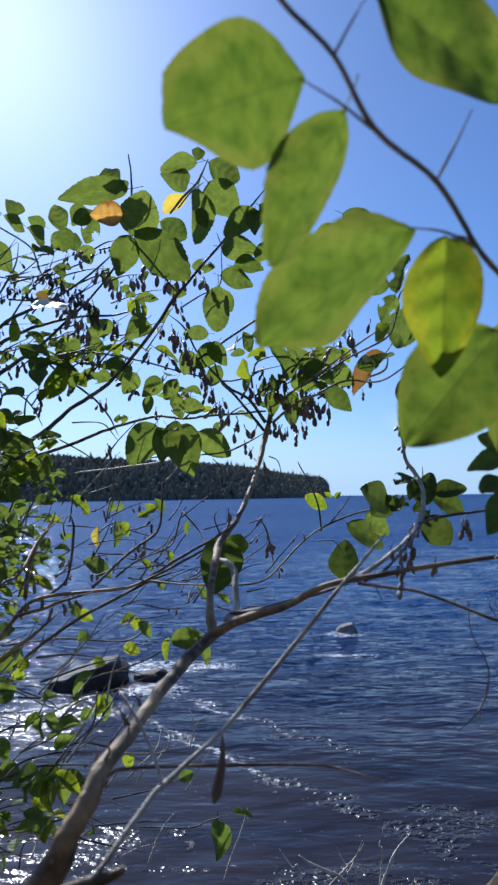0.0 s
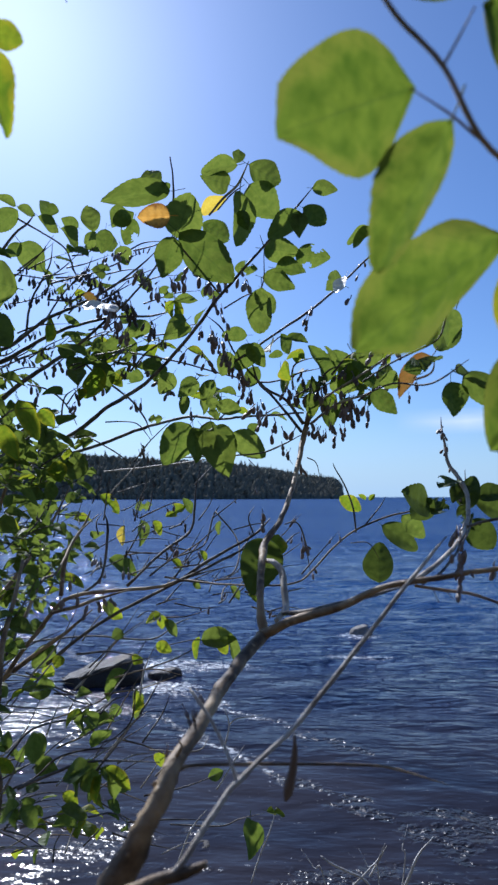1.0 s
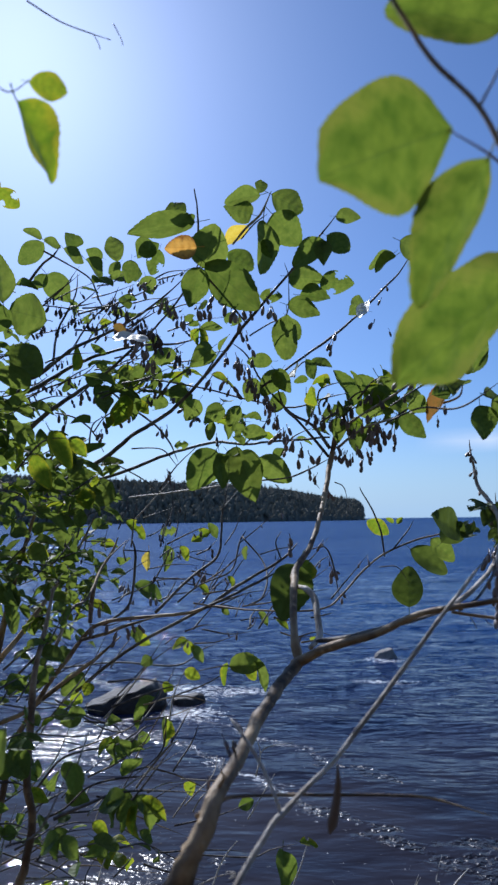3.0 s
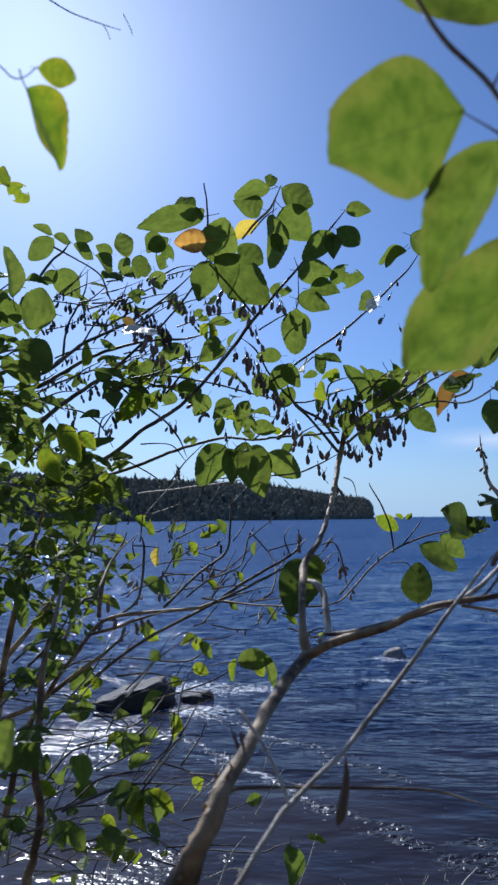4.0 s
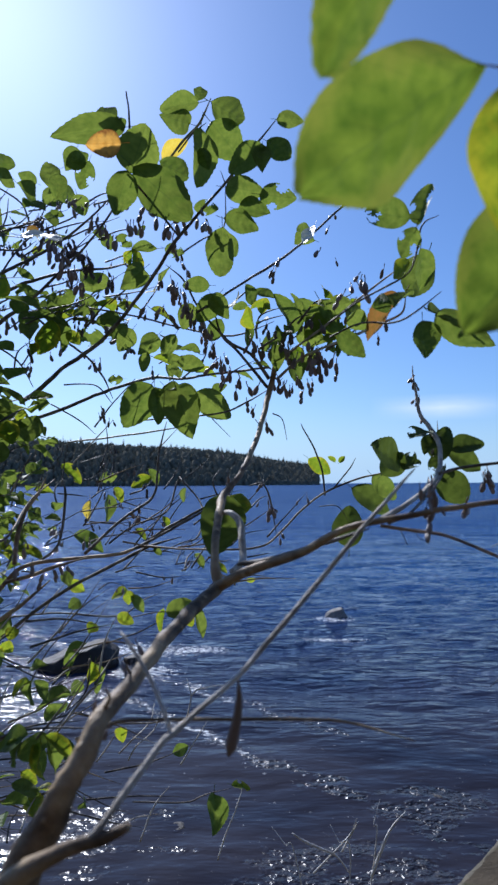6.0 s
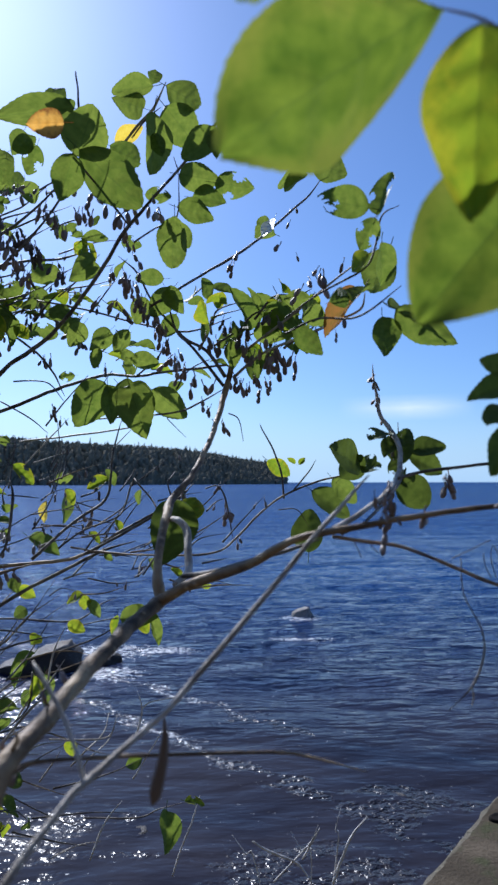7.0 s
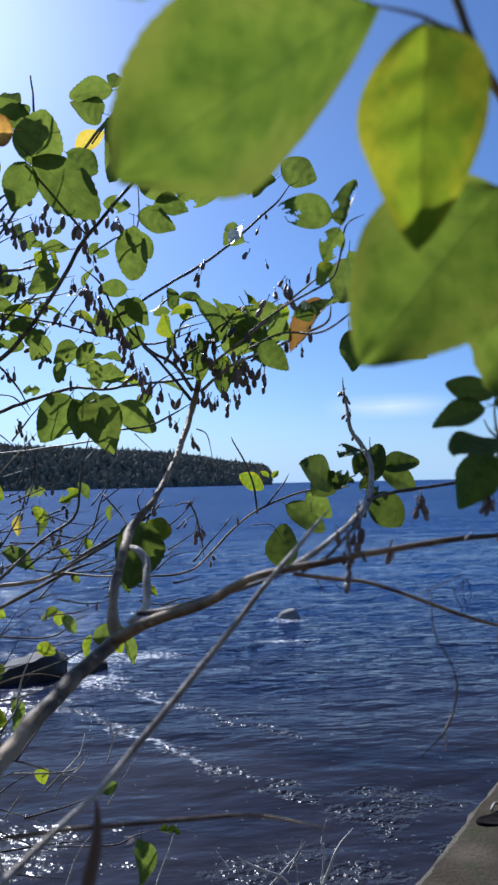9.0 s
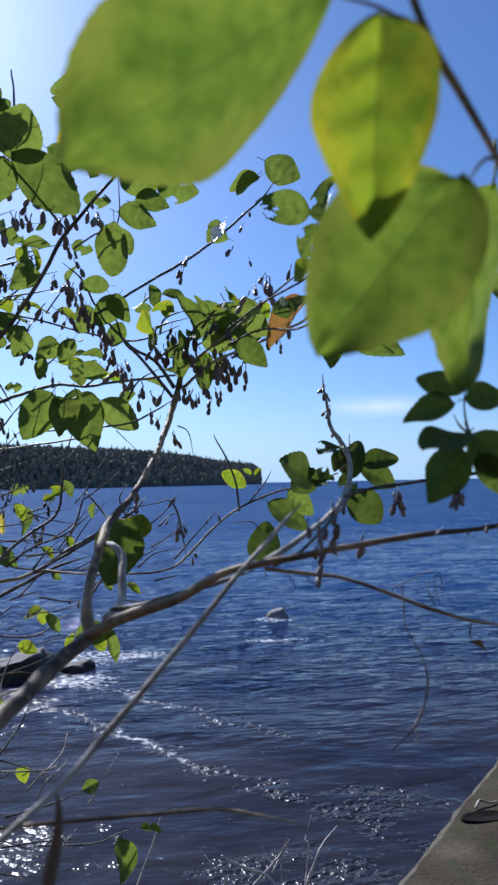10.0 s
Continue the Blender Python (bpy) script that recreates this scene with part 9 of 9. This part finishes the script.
stem(shrub, "twig", [(-0.117, 1.087, 2.330, 0.0014), (-0.108, 1.106, 2.335, 0.0010), (-0.101, 1.125, 2.352, 0.0004)], TWIG, sides=5, knots=0.3)
catkins(shrub, (-0.111, 1.116, 2.339), (-0.100, 1.115, 2.353), 2, 0.018, 0.003)
leaf(shrub, (-0.101, 1.125, 2.352), (-0.084, 1.126, 2.330), (0.639, -0.624, 0.450), 0.0183, "green", "ovate")
stem(shrub, "twig", [(-0.015, 1.002, 2.360, 0.0014), (0.008, 1.021, 2.362, 0.0010), (0.019, 1.040, 2.362, 0.0004)], TWIG, sides=5, knots=0.3)
stem(shrub, "twig", [(-0.195, 1.023, 2.340, 0.0014), (-0.181, 1.041, 2.357, 0.0010), (-0.158, 1.058, 2.382, 0.0004)], TWIG, sides=5, knots=0.3)
stem(shrub, "twig", [(-0.039, 1.111, 2.421, 0.0014), (-0.012, 1.128, 2.439, 0.0010), (0.019, 1.144, 2.473, 0.0004)], BARK, sides=5, knots=0.3)
catkins(shrub, (-0.011, 1.138, 2.446), (0.019, 1.134, 2.473), 2, 0.018, 0.003)
stem(shrub, "twig", [(-0.318, 1.278, 2.390, 0.0014), (-0.270, 1.294, 2.394, 0.0010), (-0.229, 1.312, 2.381, 0.0004)], BARK, sides=5, knots=0.3)
leaf(shrub, (-0.229, 1.312, 2.381), (-0.208, 1.309, 2.362), (0.525, -0.577, 0.625), 0.0187, "lime", "oval")
stem(shrub, "twig", [(-0.175, 0.985, 2.397, 0.0014), (-0.143, 1.003, 2.400, 0.0010), (-0.105, 1.021, 2.398, 0.0004)], BARK, sides=5, knots=0.3)
stem(shrub, "twig", [(-0.290, 1.278, 2.272, 0.0014), (-0.274, 1.296, 2.282, 0.0010), (-0.250, 1.315, 2.274, 0.0004)], TWIG, sides=5, knots=0.3)
catkins(shrub, (-0.273, 1.307, 2.271), (-0.248, 1.305, 2.275), 2, 0.018, 0.003)
stem(shrub, "twig", [(-0.106, 1.247, 2.314, 0.0014), (-0.065, 1.262, 2.352, 0.0010), (-0.033, 1.278, 2.387, 0.0004)], TWIG, sides=5, knots=0.3)
stem(shrub, "twig", [(-0.138, 1.201, 2.327, 0.0014), (-0.112, 1.219, 2.329, 0.0010), (-0.076, 1.237, 2.323, 0.0004)], TWIG, sides=5, knots=0.3)
leaf(shrub, (-0.076, 1.237, 2.323), (-0.052, 1.233, 2.309), (0.366, -0.512, 0.777), 0.0188, "lime", "ovate")
stem(shrub, "twig", [(-0.199, 1.150, 2.320, 0.0014), (-0.155, 1.167, 2.309, 0.0010), (-0.115, 1.185, 2.311, 0.0004)], TWIG, sides=5, knots=0.3)
catkins(shrub, (-0.160, 1.177, 2.314), (-0.114, 1.174, 2.313), 2, 0.018, 0.003)
stem(shrub, "twig", [(-0.228, 1.240, 2.280, 0.0014), (-0.190, 1.257, 2.280, 0.0010), (-0.149, 1.274, 2.291, 0.0004)], BARK, sides=5, knots=0.3)
stem(shrub, "twig", [(-0.124, 1.089, 2.366, 0.0014), (-0.081, 1.106, 2.370, 0.0010), (-0.046, 1.123, 2.378, 0.0004)], BARK, sides=5, knots=0.3)
stem(shrub, "twig", [(-0.061, 1.023, 2.335, 0.0014), (-0.041, 1.042, 2.326, 0.0010), (-0.010, 1.060, 2.323, 0.0004)], BARK, sides=5, knots=0.3)
catkins(shrub, (-0.037, 1.052, 2.327), (-0.010, 1.050, 2.324), 2, 0.018, 0.003)
leaf(shrub, (-0.010, 1.060, 2.323), (-0.010, 1.067, 2.315), (-0.179, 0.736, 0.652), 0.0150, "lime", "oval")
stem(shrub, "twig", [(-0.039, 1.132, 2.309, 0.0014), (-0.007, 1.150, 2.315, 0.0010), (0.032, 1.168, 2.305, 0.0004)], BARK, sides=5, knots=0.3)
stem(shrub, "twig", [(-0.032, 1.187, 2.386, 0.0014), (-0.004, 1.204, 2.402, 0.0010), (0.024, 1.221, 2.421, 0.0004)], BARK, sides=5, knots=0.3)
stem(shrub, "twig", [(-0.139, 1.208, 2.464, 0.0014), (-0.109, 1.225, 2.488, 0.0010), (-0.066, 1.240, 2.524, 0.0004)], TWIG, sides=5, knots=0.3)
catkins(shrub, (-0.104, 1.234, 2.494), (-0.065, 1.230, 2.524), 2, 0.018, 0.003)
stem(shrub, "twig", [(-0.200, 1.206, 2.396, 0.0014), (-0.157, 1.221, 2.426, 0.0010), (-0.129, 1.238, 2.458, 0.0004)], BARK, sides=5, knots=0.3)
leaf(shrub, (-0.129, 1.238, 2.458), (-0.133, 1.243, 2.432), (-0.792, 0.551, 0.263), 0.0171)
stem(shrub, "twig", [(-0.211, 1.042, 2.334, 0.0014), (-0.188, 1.060, 2.340, 0.0010), (-0.173, 1.079, 2.338, 0.0004)], BARK, sides=5, knots=0.3)
stem(shrub, "twig", [(-0.249, 1.089, 2.467, 0.0014), (-0.211, 1.105, 2.486, 0.0010), (-0.181, 1.123, 2.497, 0.0004)], BARK, sides=5, knots=0.3)
catkins(shrub, (-0.219, 1.116, 2.482), (-0.179, 1.113, 2.497), 2, 0.018, 0.003)
stem(shrub, "twig", [(-0.231, 1.198, 2.402, 0.0014), (-0.221, 1.217, 2.406, 0.0010), (-0.198, 1.236, 2.404, 0.0004)], BARK, sides=5, knots=0.3)
stem(shrub, "twig", [(-0.114, 1.159, 2.360, 0.0014), (-0.096, 1.177, 2.369, 0.0010), (-0.074, 1.194, 2.393, 0.0004)], TWIG, sides=5, knots=0.3)
leaf(shrub, (-0.074, 1.194, 2.393), (-0.073, 1.178, 2.375), (0.101, -0.731, 0.674), 0.0197, "lime", "oval")
stem(shrub, "twig", [(0.013, 0.959, 2.392, 0.0014), (0.037, 0.976, 2.417, 0.0010), (0.071, 0.992, 2.453, 0.0004)], TWIG, sides=5, knots=0.3)
catkins(shrub, (0.042, 0.986, 2.421), (0.071, 0.982, 2.453), 2, 0.018, 0.003)
stem(shrub, "twig", [(-0.071, 1.013, 2.359, 0.0014), (-0.052, 1.032, 2.351, 0.0010), (-0.042, 1.051, 2.351, 0.0004)], BARK, sides=5, knots=0.3)
stem(shrub, "twig", [(-0.068, 1.105, 2.369, 0.0014), (-0.031, 1.121, 2.384, 0.0010), (-0.007, 1.139, 2.401, 0.0004)], TWIG, sides=5, knots=0.3)
stem(shrub, "twig", [(-0.277, 1.165, 2.441, 0.0014), (-0.265, 1.184, 2.453, 0.0010), (-0.246, 1.202, 2.460, 0.0004)], TWIG, sides=5, knots=0.3)
catkins(shrub, (-0.265, 1.194, 2.450), (-0.244, 1.192, 2.460), 2, 0.018, 0.003)
leaf(shrub, (-0.246, 1.202, 2.460), (-0.232, 1.203, 2.433), (0.590, -0.748, 0.304), 0.0196, "lime", "oval")
stem(shrub, "twig", [(-0.030, 0.964, 2.331, 0.0014), (0.007, 0.982, 2.333, 0.0010), (0.053, 0.999, 2.330, 0.0004)], BARK, sides=5, knots=0.3)
stem(shrub, "twig", [(-0.322, 1.267, 2.414, 0.0014), (-0.267, 1.283, 2.422, 0.0010), (-0.226, 1.300, 2.417, 0.0004)], TWIG, sides=5, knots=0.3)
stem(shrub, "twig", [(-0.010, 1.029, 2.429, 0.0014), (0.004, 1.047, 2.442, 0.0010), (0.018, 1.066, 2.447, 0.0004)], TWIG, sides=5, knots=0.3)
catkins(shrub, (0.003, 1.058, 2.437), (0.019, 1.056, 2.447), 2, 0.018, 0.003)
stem(shrub, "twig", [(-0.188, 0.982, 2.384, 0.0014), (-0.168, 1.001, 2.378, 0.0010), (-0.151, 1.020, 2.371, 0.0004)], BARK, sides=5, knots=0.3)
leaf(shrub, (-0.151, 1.020, 2.371), (-0.139, 1.022, 2.362), (0.328, -0.907, 0.264), 0.0103)
stem(shrub, "twig", [(-0.171, 1.248, 2.376, 0.0014), (-0.143, 1.263, 2.423, 0.0010), (-0.111, 1.279, 2.460, 0.0004)], TWIG, sides=5, knots=0.3)
stem(shrub, "twig", [(-0.221, 1.197, 2.384, 0.0014), (-0.210, 1.215, 2.406, 0.0010), (-0.204, 1.232, 2.441, 0.0004)], TWIG, sides=5, knots=0.3)
catkins(shrub, (-0.215, 1.225, 2.411), (-0.202, 1.222, 2.442), 2, 0.018, 0.003)
stem(shrub, "twig", [(-0.041, 1.056, 2.371, 0.0014), (-0.019, 1.073, 2.388, 0.0010), (0.016, 1.091, 2.393, 0.0004)], TWIG, sides=5, knots=0.3)
stem(shrub, "twig", [(-0.190, 1.081, 2.369, 0.0014), (-0.173, 1.099, 2.394, 0.0010), (-0.151, 1.116, 2.413, 0.0004)], TWIG, sides=5, knots=0.3)
leaf(shrub, (-0.151, 1.116, 2.413), (-0.139, 1.117, 2.389), (0.820, -0.423, 0.386), 0.0181, "lime", "oval")
stem(shrub, "twig", [(-0.092, 0.975, 2.348, 0.0014), (-0.071, 0.991, 2.380, 0.0010), (-0.050, 1.008, 2.412, 0.0004)], TWIG, sides=5, knots=0.3)
catkins(shrub, (-0.073, 1.002, 2.378), (-0.049, 0.998, 2.413), 2, 0.018, 0.003)
stem(shrub, "twig", [(-0.003, 1.047, 2.561, 0.0008), (0.003, 1.047, 2.553, 0.0008)], TWIG, sides=5)
catkins(shrub, (0.011, 0.996, 2.557), (0.018, 0.997, 2.531), 4, 0.02, 0.002)
catkins(shrub, (0.019, 1.052, 2.450), (0.024, 1.053, 2.418), 3, 0.02, 0.003)
catkins(shrub, (0.029, 1.074, 2.404), (0.033, 1.075, 2.384), 2, 0.018, 0.003)
stem(shrub, "stub", [(-0.080, 0.383, 2.350, 0.0012), (-0.076, 0.378, 2.358, 0.0008), (-0.077, 0.372, 2.364, 0.0003)], OLD_BARK, knots=0.5)
stem(shrub, "stub", [(-0.070, 0.424, 2.354, 0.0011), (-0.074, 0.418, 2.361, 0.0008), (-0.074, 0.412, 2.368, 0.0003)], OLD_BARK, knots=0.5)
catkins(shrub, (-0.081, 0.442, 2.369), (-0.072, 0.445, 2.349), 4, 0.012)
catkins(shrub, (-0.087, 0.392, 2.351), (-0.082, 0.393, 2.346), 4, 0.012)
catkins(shrub, (0.111, 0.481, 2.466), (0.113, 0.482, 2.446), 4, 0.014)
catkins(shrub, (0.146, 0.594, 2.467), (0.150, 0.594, 2.463), 3)
stem(shrub, "twig", [(0.225, 1.907, 0.920, 0.0023), (0.303, 1.846, 1.517, 0.0018), (0.300, 1.843, 1.583, 0.0014), (0.319, 1.858, 1.639, 0.0007)], WHITE_TWIG, sides=5)
stem(shrub, "twig", [(0.209, 1.908, 0.920, 0.0023), (0.239, 1.852, 1.487, 0.0018), (0.211, 1.851, 1.533, 0.0014), (0.189, 1.870, 1.569, 0.0007)], WHITE_TWIG, sides=5)
stem(shrub, "twig", [(0.205, 1.908, 0.920, 0.0023), (0.102, 1.861, 1.474, 0.0018), (0.070, 1.860, 1.522, 0.0014), (0.036, 1.880, 1.559, 0.0007)], WHITE_TWIG, sides=5)

# the leaning shoot beside the shrub
shoot = thing("shoot", (0.45, 0.35, 0.95), "slender leafy shoot with dark green rounded leaves", "shrub")
stem(shoot, "branch", [(0.450, 0.350, 0.880, 0.0050), (0.420, 0.500, 1.450, 0.0038), (0.369, 0.607, 1.962, 0.0027), (0.275, 0.518, 2.394, 0.0018), (0.236, 0.487, 2.458, 0.0013), (0.204, 0.457, 2.500, 0.0011), (0.191, 0.452, 2.509, 0.0010), (0.186, 0.447, 2.520, 0.0006), (0.186, 0.446, 2.530, 0.0005), (0.187, 0.445, 2.542, 0.0003)], TWIG)
stem(shoot, "twig", [(0.191, 0.452, 2.509, 0.0008), (0.183, 0.447, 2.514, 0.0006), (0.180, 0.447, 2.520, 0.0004)], TWIG, sides=6)
stem(shoot, "twig", [(0.194, 0.453, 2.506, 0.0006), (0.192, 0.454, 2.500, 0.0006), (0.187, 0.454, 2.494, 0.0004)], TWIG, sides=6)
leaf(shoot, (0.181, 0.447, 2.526), (0.154, 0.453, 2.519), (-0.295, -0.812, 0.503), 0.0177, "green", "ovate")
leaf(shoot, (0.188, 0.451, 2.533), (0.163, 0.455, 2.541), (-0.098, -0.983, 0.153), 0.0148, "green", "round")
leaf(shoot, (0.186, 0.446, 2.528), (0.206, 0.441, 2.529), (-0.248, -0.889, 0.385), 0.0185)
leaf(shoot, (0.186, 0.447, 2.510), (0.158, 0.431, 2.503), (-0, -0.426, 0.905), 0.0277, "green", "round")
leaf(shoot, (0.181, 0.440, 2.502), (0.168, 0.454, 2.474), (0.459, 0.863, 0.210), 0.0235, "green", "ovate")
leaf(shoot, (0.190, 0.447, 2.510), (0.211, 0.448, 2.487), (0.286, 0.910, 0.301), 0.0239)
leaf(shoot, (0.193, 0.447, 2.500), (0.206, 0.451, 2.478), (0.428, 0.818, 0.384), 0.0154)

# the branch that hangs close before the eye
near_branch = thing("overhanging_branch", (0.16, 0.36, 2.49), "thin brown branch with large bright green leaves lit from behind", "branch")
stem(near_branch, "branch", [(-0.023, 0.187, 2.745, 0.0009), (-0.005, 0.195, 2.713, 0.0009), (0.012, 0.203, 2.690, 0.0009), (0.024, 0.209, 2.675, 0.0010), (0.042, 0.216, 2.660, 0.0010), (0.057, 0.223, 2.636, 0.0011), (0.087, 0.250, 2.627, 0.0012), (0.111, 0.277, 2.609, 0.0012), (0.128, 0.293, 2.600, 0.0013), (0.175, 0.341, 2.577, 0.0017)], RED_TWIG, sides=10, knots=0.1)
stem(near_branch, "twig", [(0.042, 0.216, 2.660, 0.0006), (0.048, 0.215, 2.671, 0.0005), (0.055, 0.219, 2.685, 0.0005)], RED_TWIG, sides=6)
stem(near_branch, "twig", [(0.056, 0.223, 2.636, 0.0007), (0.043, 0.217, 2.643, 0.0005), (0.029, 0.213, 2.650, 0.0005)], RED_TWIG, sides=6)
stem(near_branch, "twig", [(0.086, 0.250, 2.628, 0.0007), (0.091, 0.244, 2.637, 0.0006), (0.098, 0.238, 2.651, 0.0005)], RED_TWIG, sides=6)
stem(near_branch, "twig", [(0.111, 0.277, 2.609, 0.0007), (0.096, 0.274, 2.616, 0.0006), (0.078, 0.270, 2.617, 0.0006)], RED_TWIG, sides=6)
stem(near_branch, "branch", [(0.175, 0.341, 2.577, 0.0028), (0.430, 0.420, 2.280, 0.0040), (0.560, 0.440, 1.700, 0.0065), (0.620, 0.400, 1.000, 0.0090), (0.630, 0.390, 0.850, 0.0095)], RED_TWIG, knots=0.2)
leaf(near_branch, (0.058, 0.219, 2.686), (0.111, 0.231, 2.656), (0.410, 0.306, 0.859), 0.0402, "fresh", "disc")
leaf(near_branch, (0.055, 0.220, 2.695), (0.009, 0.217, 2.707), (0.231, 0.261, 0.937), 0.0315, "fresh", "oval")
leaf(near_branch, (0.031, 0.214, 2.651), (-0.020, 0.216, 2.635), (-0.075, 0.851, 0.520), 0.0465, "fresh", "hexagonal")
leaf(near_branch, (0.046, 0.222, 2.643), (0.016, 0.234, 2.589), (-0.38, 0.80, 0.40), 0.0300, "fresh", "oval")
leaf(near_branch, (0.080, 0.270, 2.617), (0.011, 0.262, 2.565), (-0.438, 0.749, 0.497), 0.0520, "fresh", "broad")
leaf(near_branch, (0.096, 0.273, 2.614), (0.090, 0.270, 2.552), (-0.390, -0.917, 0.084), 0.0342, "lime", "pointed")
leaf(near_branch, (0.123, 0.289, 2.576), (0.079, 0.288, 2.524), (-0.077, -0.994, 0.083), 0.0495, "fresh", "blade")
stem(near_branch, "twig", [(0.151, 0.309, 2.587, 0.0008), (0.134, 0.294, 2.584, 0.0007), (0.124, 0.290, 2.572, 0.0006)], RED_TWIG, sides=6)
stem(near_branch, "twig", [(0.111, 0.277, 2.610, 0.0006), (0.105, 0.276, 2.614, 0.0006), (0.097, 0.274, 2.615, 0.0005)], RED_TWIG, sides=6)
leaf(near_branch, (0.160, 0.346, 2.600), (0.142, 0.355, 2.521), (-0.459, 0.864, 0.205), 0.0491, "fresh", "oval")

# a shoot close by on the sunny side
upper_shoot = thing("leafy_twig", (-0.2, 0.3, 2.78), "thin twig with leaves coloured light for sun glare", "twig")
stem(upper_shoot, "twig", [(-0.307, 0.354, 2.719, 0.0007), (-0.207, 0.300, 2.745, 0.0005), (-0.174, 0.284, 2.725, 0.0004), (-0.159, 0.276, 2.725, 0.0003)], TWIG, sides=6)
stem(upper_shoot, "branch", [(-0.307, 0.354, 2.719, 0.0012), (-0.620, 0.360, 2.500, 0.0025), (-0.760, 0.450, 1.900, 0.0045), (-0.800, 0.480, 1.100, 0.0070), (-0.800, 0.480, 0.850, 0.0075)], TWIG, knots=0.2)
leaf(upper_shoot, (-0.165, 0.276, 2.714), (-0.146, 0.289, 2.678), (0.545, 0.662, 0.514), 0.0301, "lime", "ovate")
leaf(upper_shoot, (-0.159, 0.276, 2.724), (-0.138, 0.275, 2.717), (0.202, 0.853, 0.482), 0.0138, "lime")
leaf(upper_shoot, (-0.424, 0.804, 2.949), (-0.397, 0.817, 2.928), (-0.200, 0.927, 0.318), 0.0270, "lime", "bitten")
leaf(upper_shoot, (-0.439, 0.802, 2.956), (-0.407, 0.782, 2.948), (0.536, 0.687, 0.490), 0.0270, "lime")
stem(upper_shoot, "twig", [(-0.507, 0.799, 2.927, 0.0012), (-0.454, 0.802, 2.945, 0.0010), (-0.423, 0.804, 2.949, 0.0007)], TWIG, sides=5)
stem(upper_shoot, "twig", [(-0.225, 0.423, 2.894, 0.0007), (-0.201, 0.427, 2.879, 0.0005), (-0.176, 0.430, 2.869, 0.0004), (-0.163, 0.432, 2.865, 0.0003)], TWIG, sides=5)
stem(upper_shoot, "twig", [(-0.176, 0.430, 2.869, 0.0003), (-0.173, 0.431, 2.864, 0.0003), (-0.171, 0.432, 2.858, 0.0001)], TWIG, sides=5)
stem(upper_shoot, "twig", [(-0.161, 0.431, 2.877, 0.0004), (-0.156, 0.432, 2.867, 0.0003), (-0.154, 0.433, 2.861, 0.0001)], TWIG, sides=5)

# the concrete block at the edge of the bank
catkins(shrub, (0.176, 0.796, 2.594), (0.181, 0.797, 2.564), 7, 0.013, 0.002)
catkins(shrub, (0.180, 0.790, 2.561), (0.185, 0.791, 2.540), 4, 0.014, 0.002)
catkins(shrub, (0.188, 0.769, 2.524), (0.196, 0.770, 2.501), 4, 0.02, 0.002)


def slab():
    """Old concrete footing with a chipped edge; its hole is a dark disc laid on top."""
    bm = bmesh.new()
    bmesh.ops.create_cube(bm, size=1)
    for v in bm.verts:
        v.co = Vector((v.co.x * 1.6, v.co.y * 2.6, v.co.z * 1.3))
    bmesh.ops.bevel(bm, geom=list(bm.edges), offset=0.03, segments=3, affect="EDGES")
    bmesh.ops.subdivide_edges(bm, edges=[e for e in bm.edges if e.calc_length() > 0.3], cuts=60, use_grid_fill=True)
    for v in bm.verts:
        v.co += Vector((noise.noise(v.co * 6), noise.noise(v.co * 6 + Vector((5, 0, 0))), noise.noise(v.co * 5 + Vector((0, 9, 0))))) * 0.014
        v.co += Vector((noise.noise(v.co * 23), noise.noise(v.co * 23 + Vector((5, 0, 0))), 0)) * 0.007
    me = bpy.data.meshes.new("concrete_block")
    bm.to_mesh(me)
    bm.free()
    me.materials.append(CONCRETE)
    ob = new("concrete_block", me)
    return ob


block = slab()
block.matrix_world = pose(1.3, 1.83, 0.55, 0, 0, -39)
tagged(block, "weathered grey concrete block with mossy stains at the water's edge", "concrete block")


def iron_cap():
    """A flat oval disc on the block's top, coloured near-black as the dark inside of a hole, with a bent twig beside
    it.
    """
    k = Mat("hole_shade")
    n = k.noise(k.add("TexCoord").outputs["Object"], 40, 5)
    hole_dark = k.out(k.add("BsdfPrincipled", {"Base Color": k.ramp(n, [(0.4, (0.006, 0.006, 0.006)), (0.7, (0.022, 0.016, 0.012))]), "Roughness": 0.95, "Specular IOR Level": 0.08, "Normal": k.bump(n, 0.5, 0.01)}).outputs[0])
    verts, faces = [], []
    rings = ((0.0, -0.002), (0.8, -0.001), (0.9, 0.002), (1.0, 0.001), (1.03, -0.012))
    for r, z in rings:
        for j in range(28):
            a = 2 * math.pi * j / 28
            verts.append((r * 0.1 * math.cos(a), r * 0.042 * math.sin(a), z))
    for i in range(len(rings) - 1):
        faces += [(i * 28 + j, i * 28 + (j + 1) % 28, (i + 1) * 28 + (j + 1) % 28, (i + 1) * 28 + j) for j in range(28)]
    part("iron_cap", mesh_from("iron_cap", verts, faces, hole_dark), block, "flat near-black oval disc standing in for a dark hole", block.matrix_world.inverted() @ pose(1.115, 2.67, 1.2065, 0, 0, 4)).matrix_parent_inverse = Matrix.Identity(4)
    v, f = tube([(1.10, 2.73, 1.21, 0.006), (1.13, 2.76, 1.222, 0.005), (1.17, 2.755, 1.214, 0.004), (1.2, 2.77, 1.212, 0.003)], 6, 4)
    chip = new("twig", mesh_from("twig", v, f, PALE_TWIG))
    tagged(chip, "short pale broken twig lying on the concrete block", "twig")


iron_cap()
join_rest()
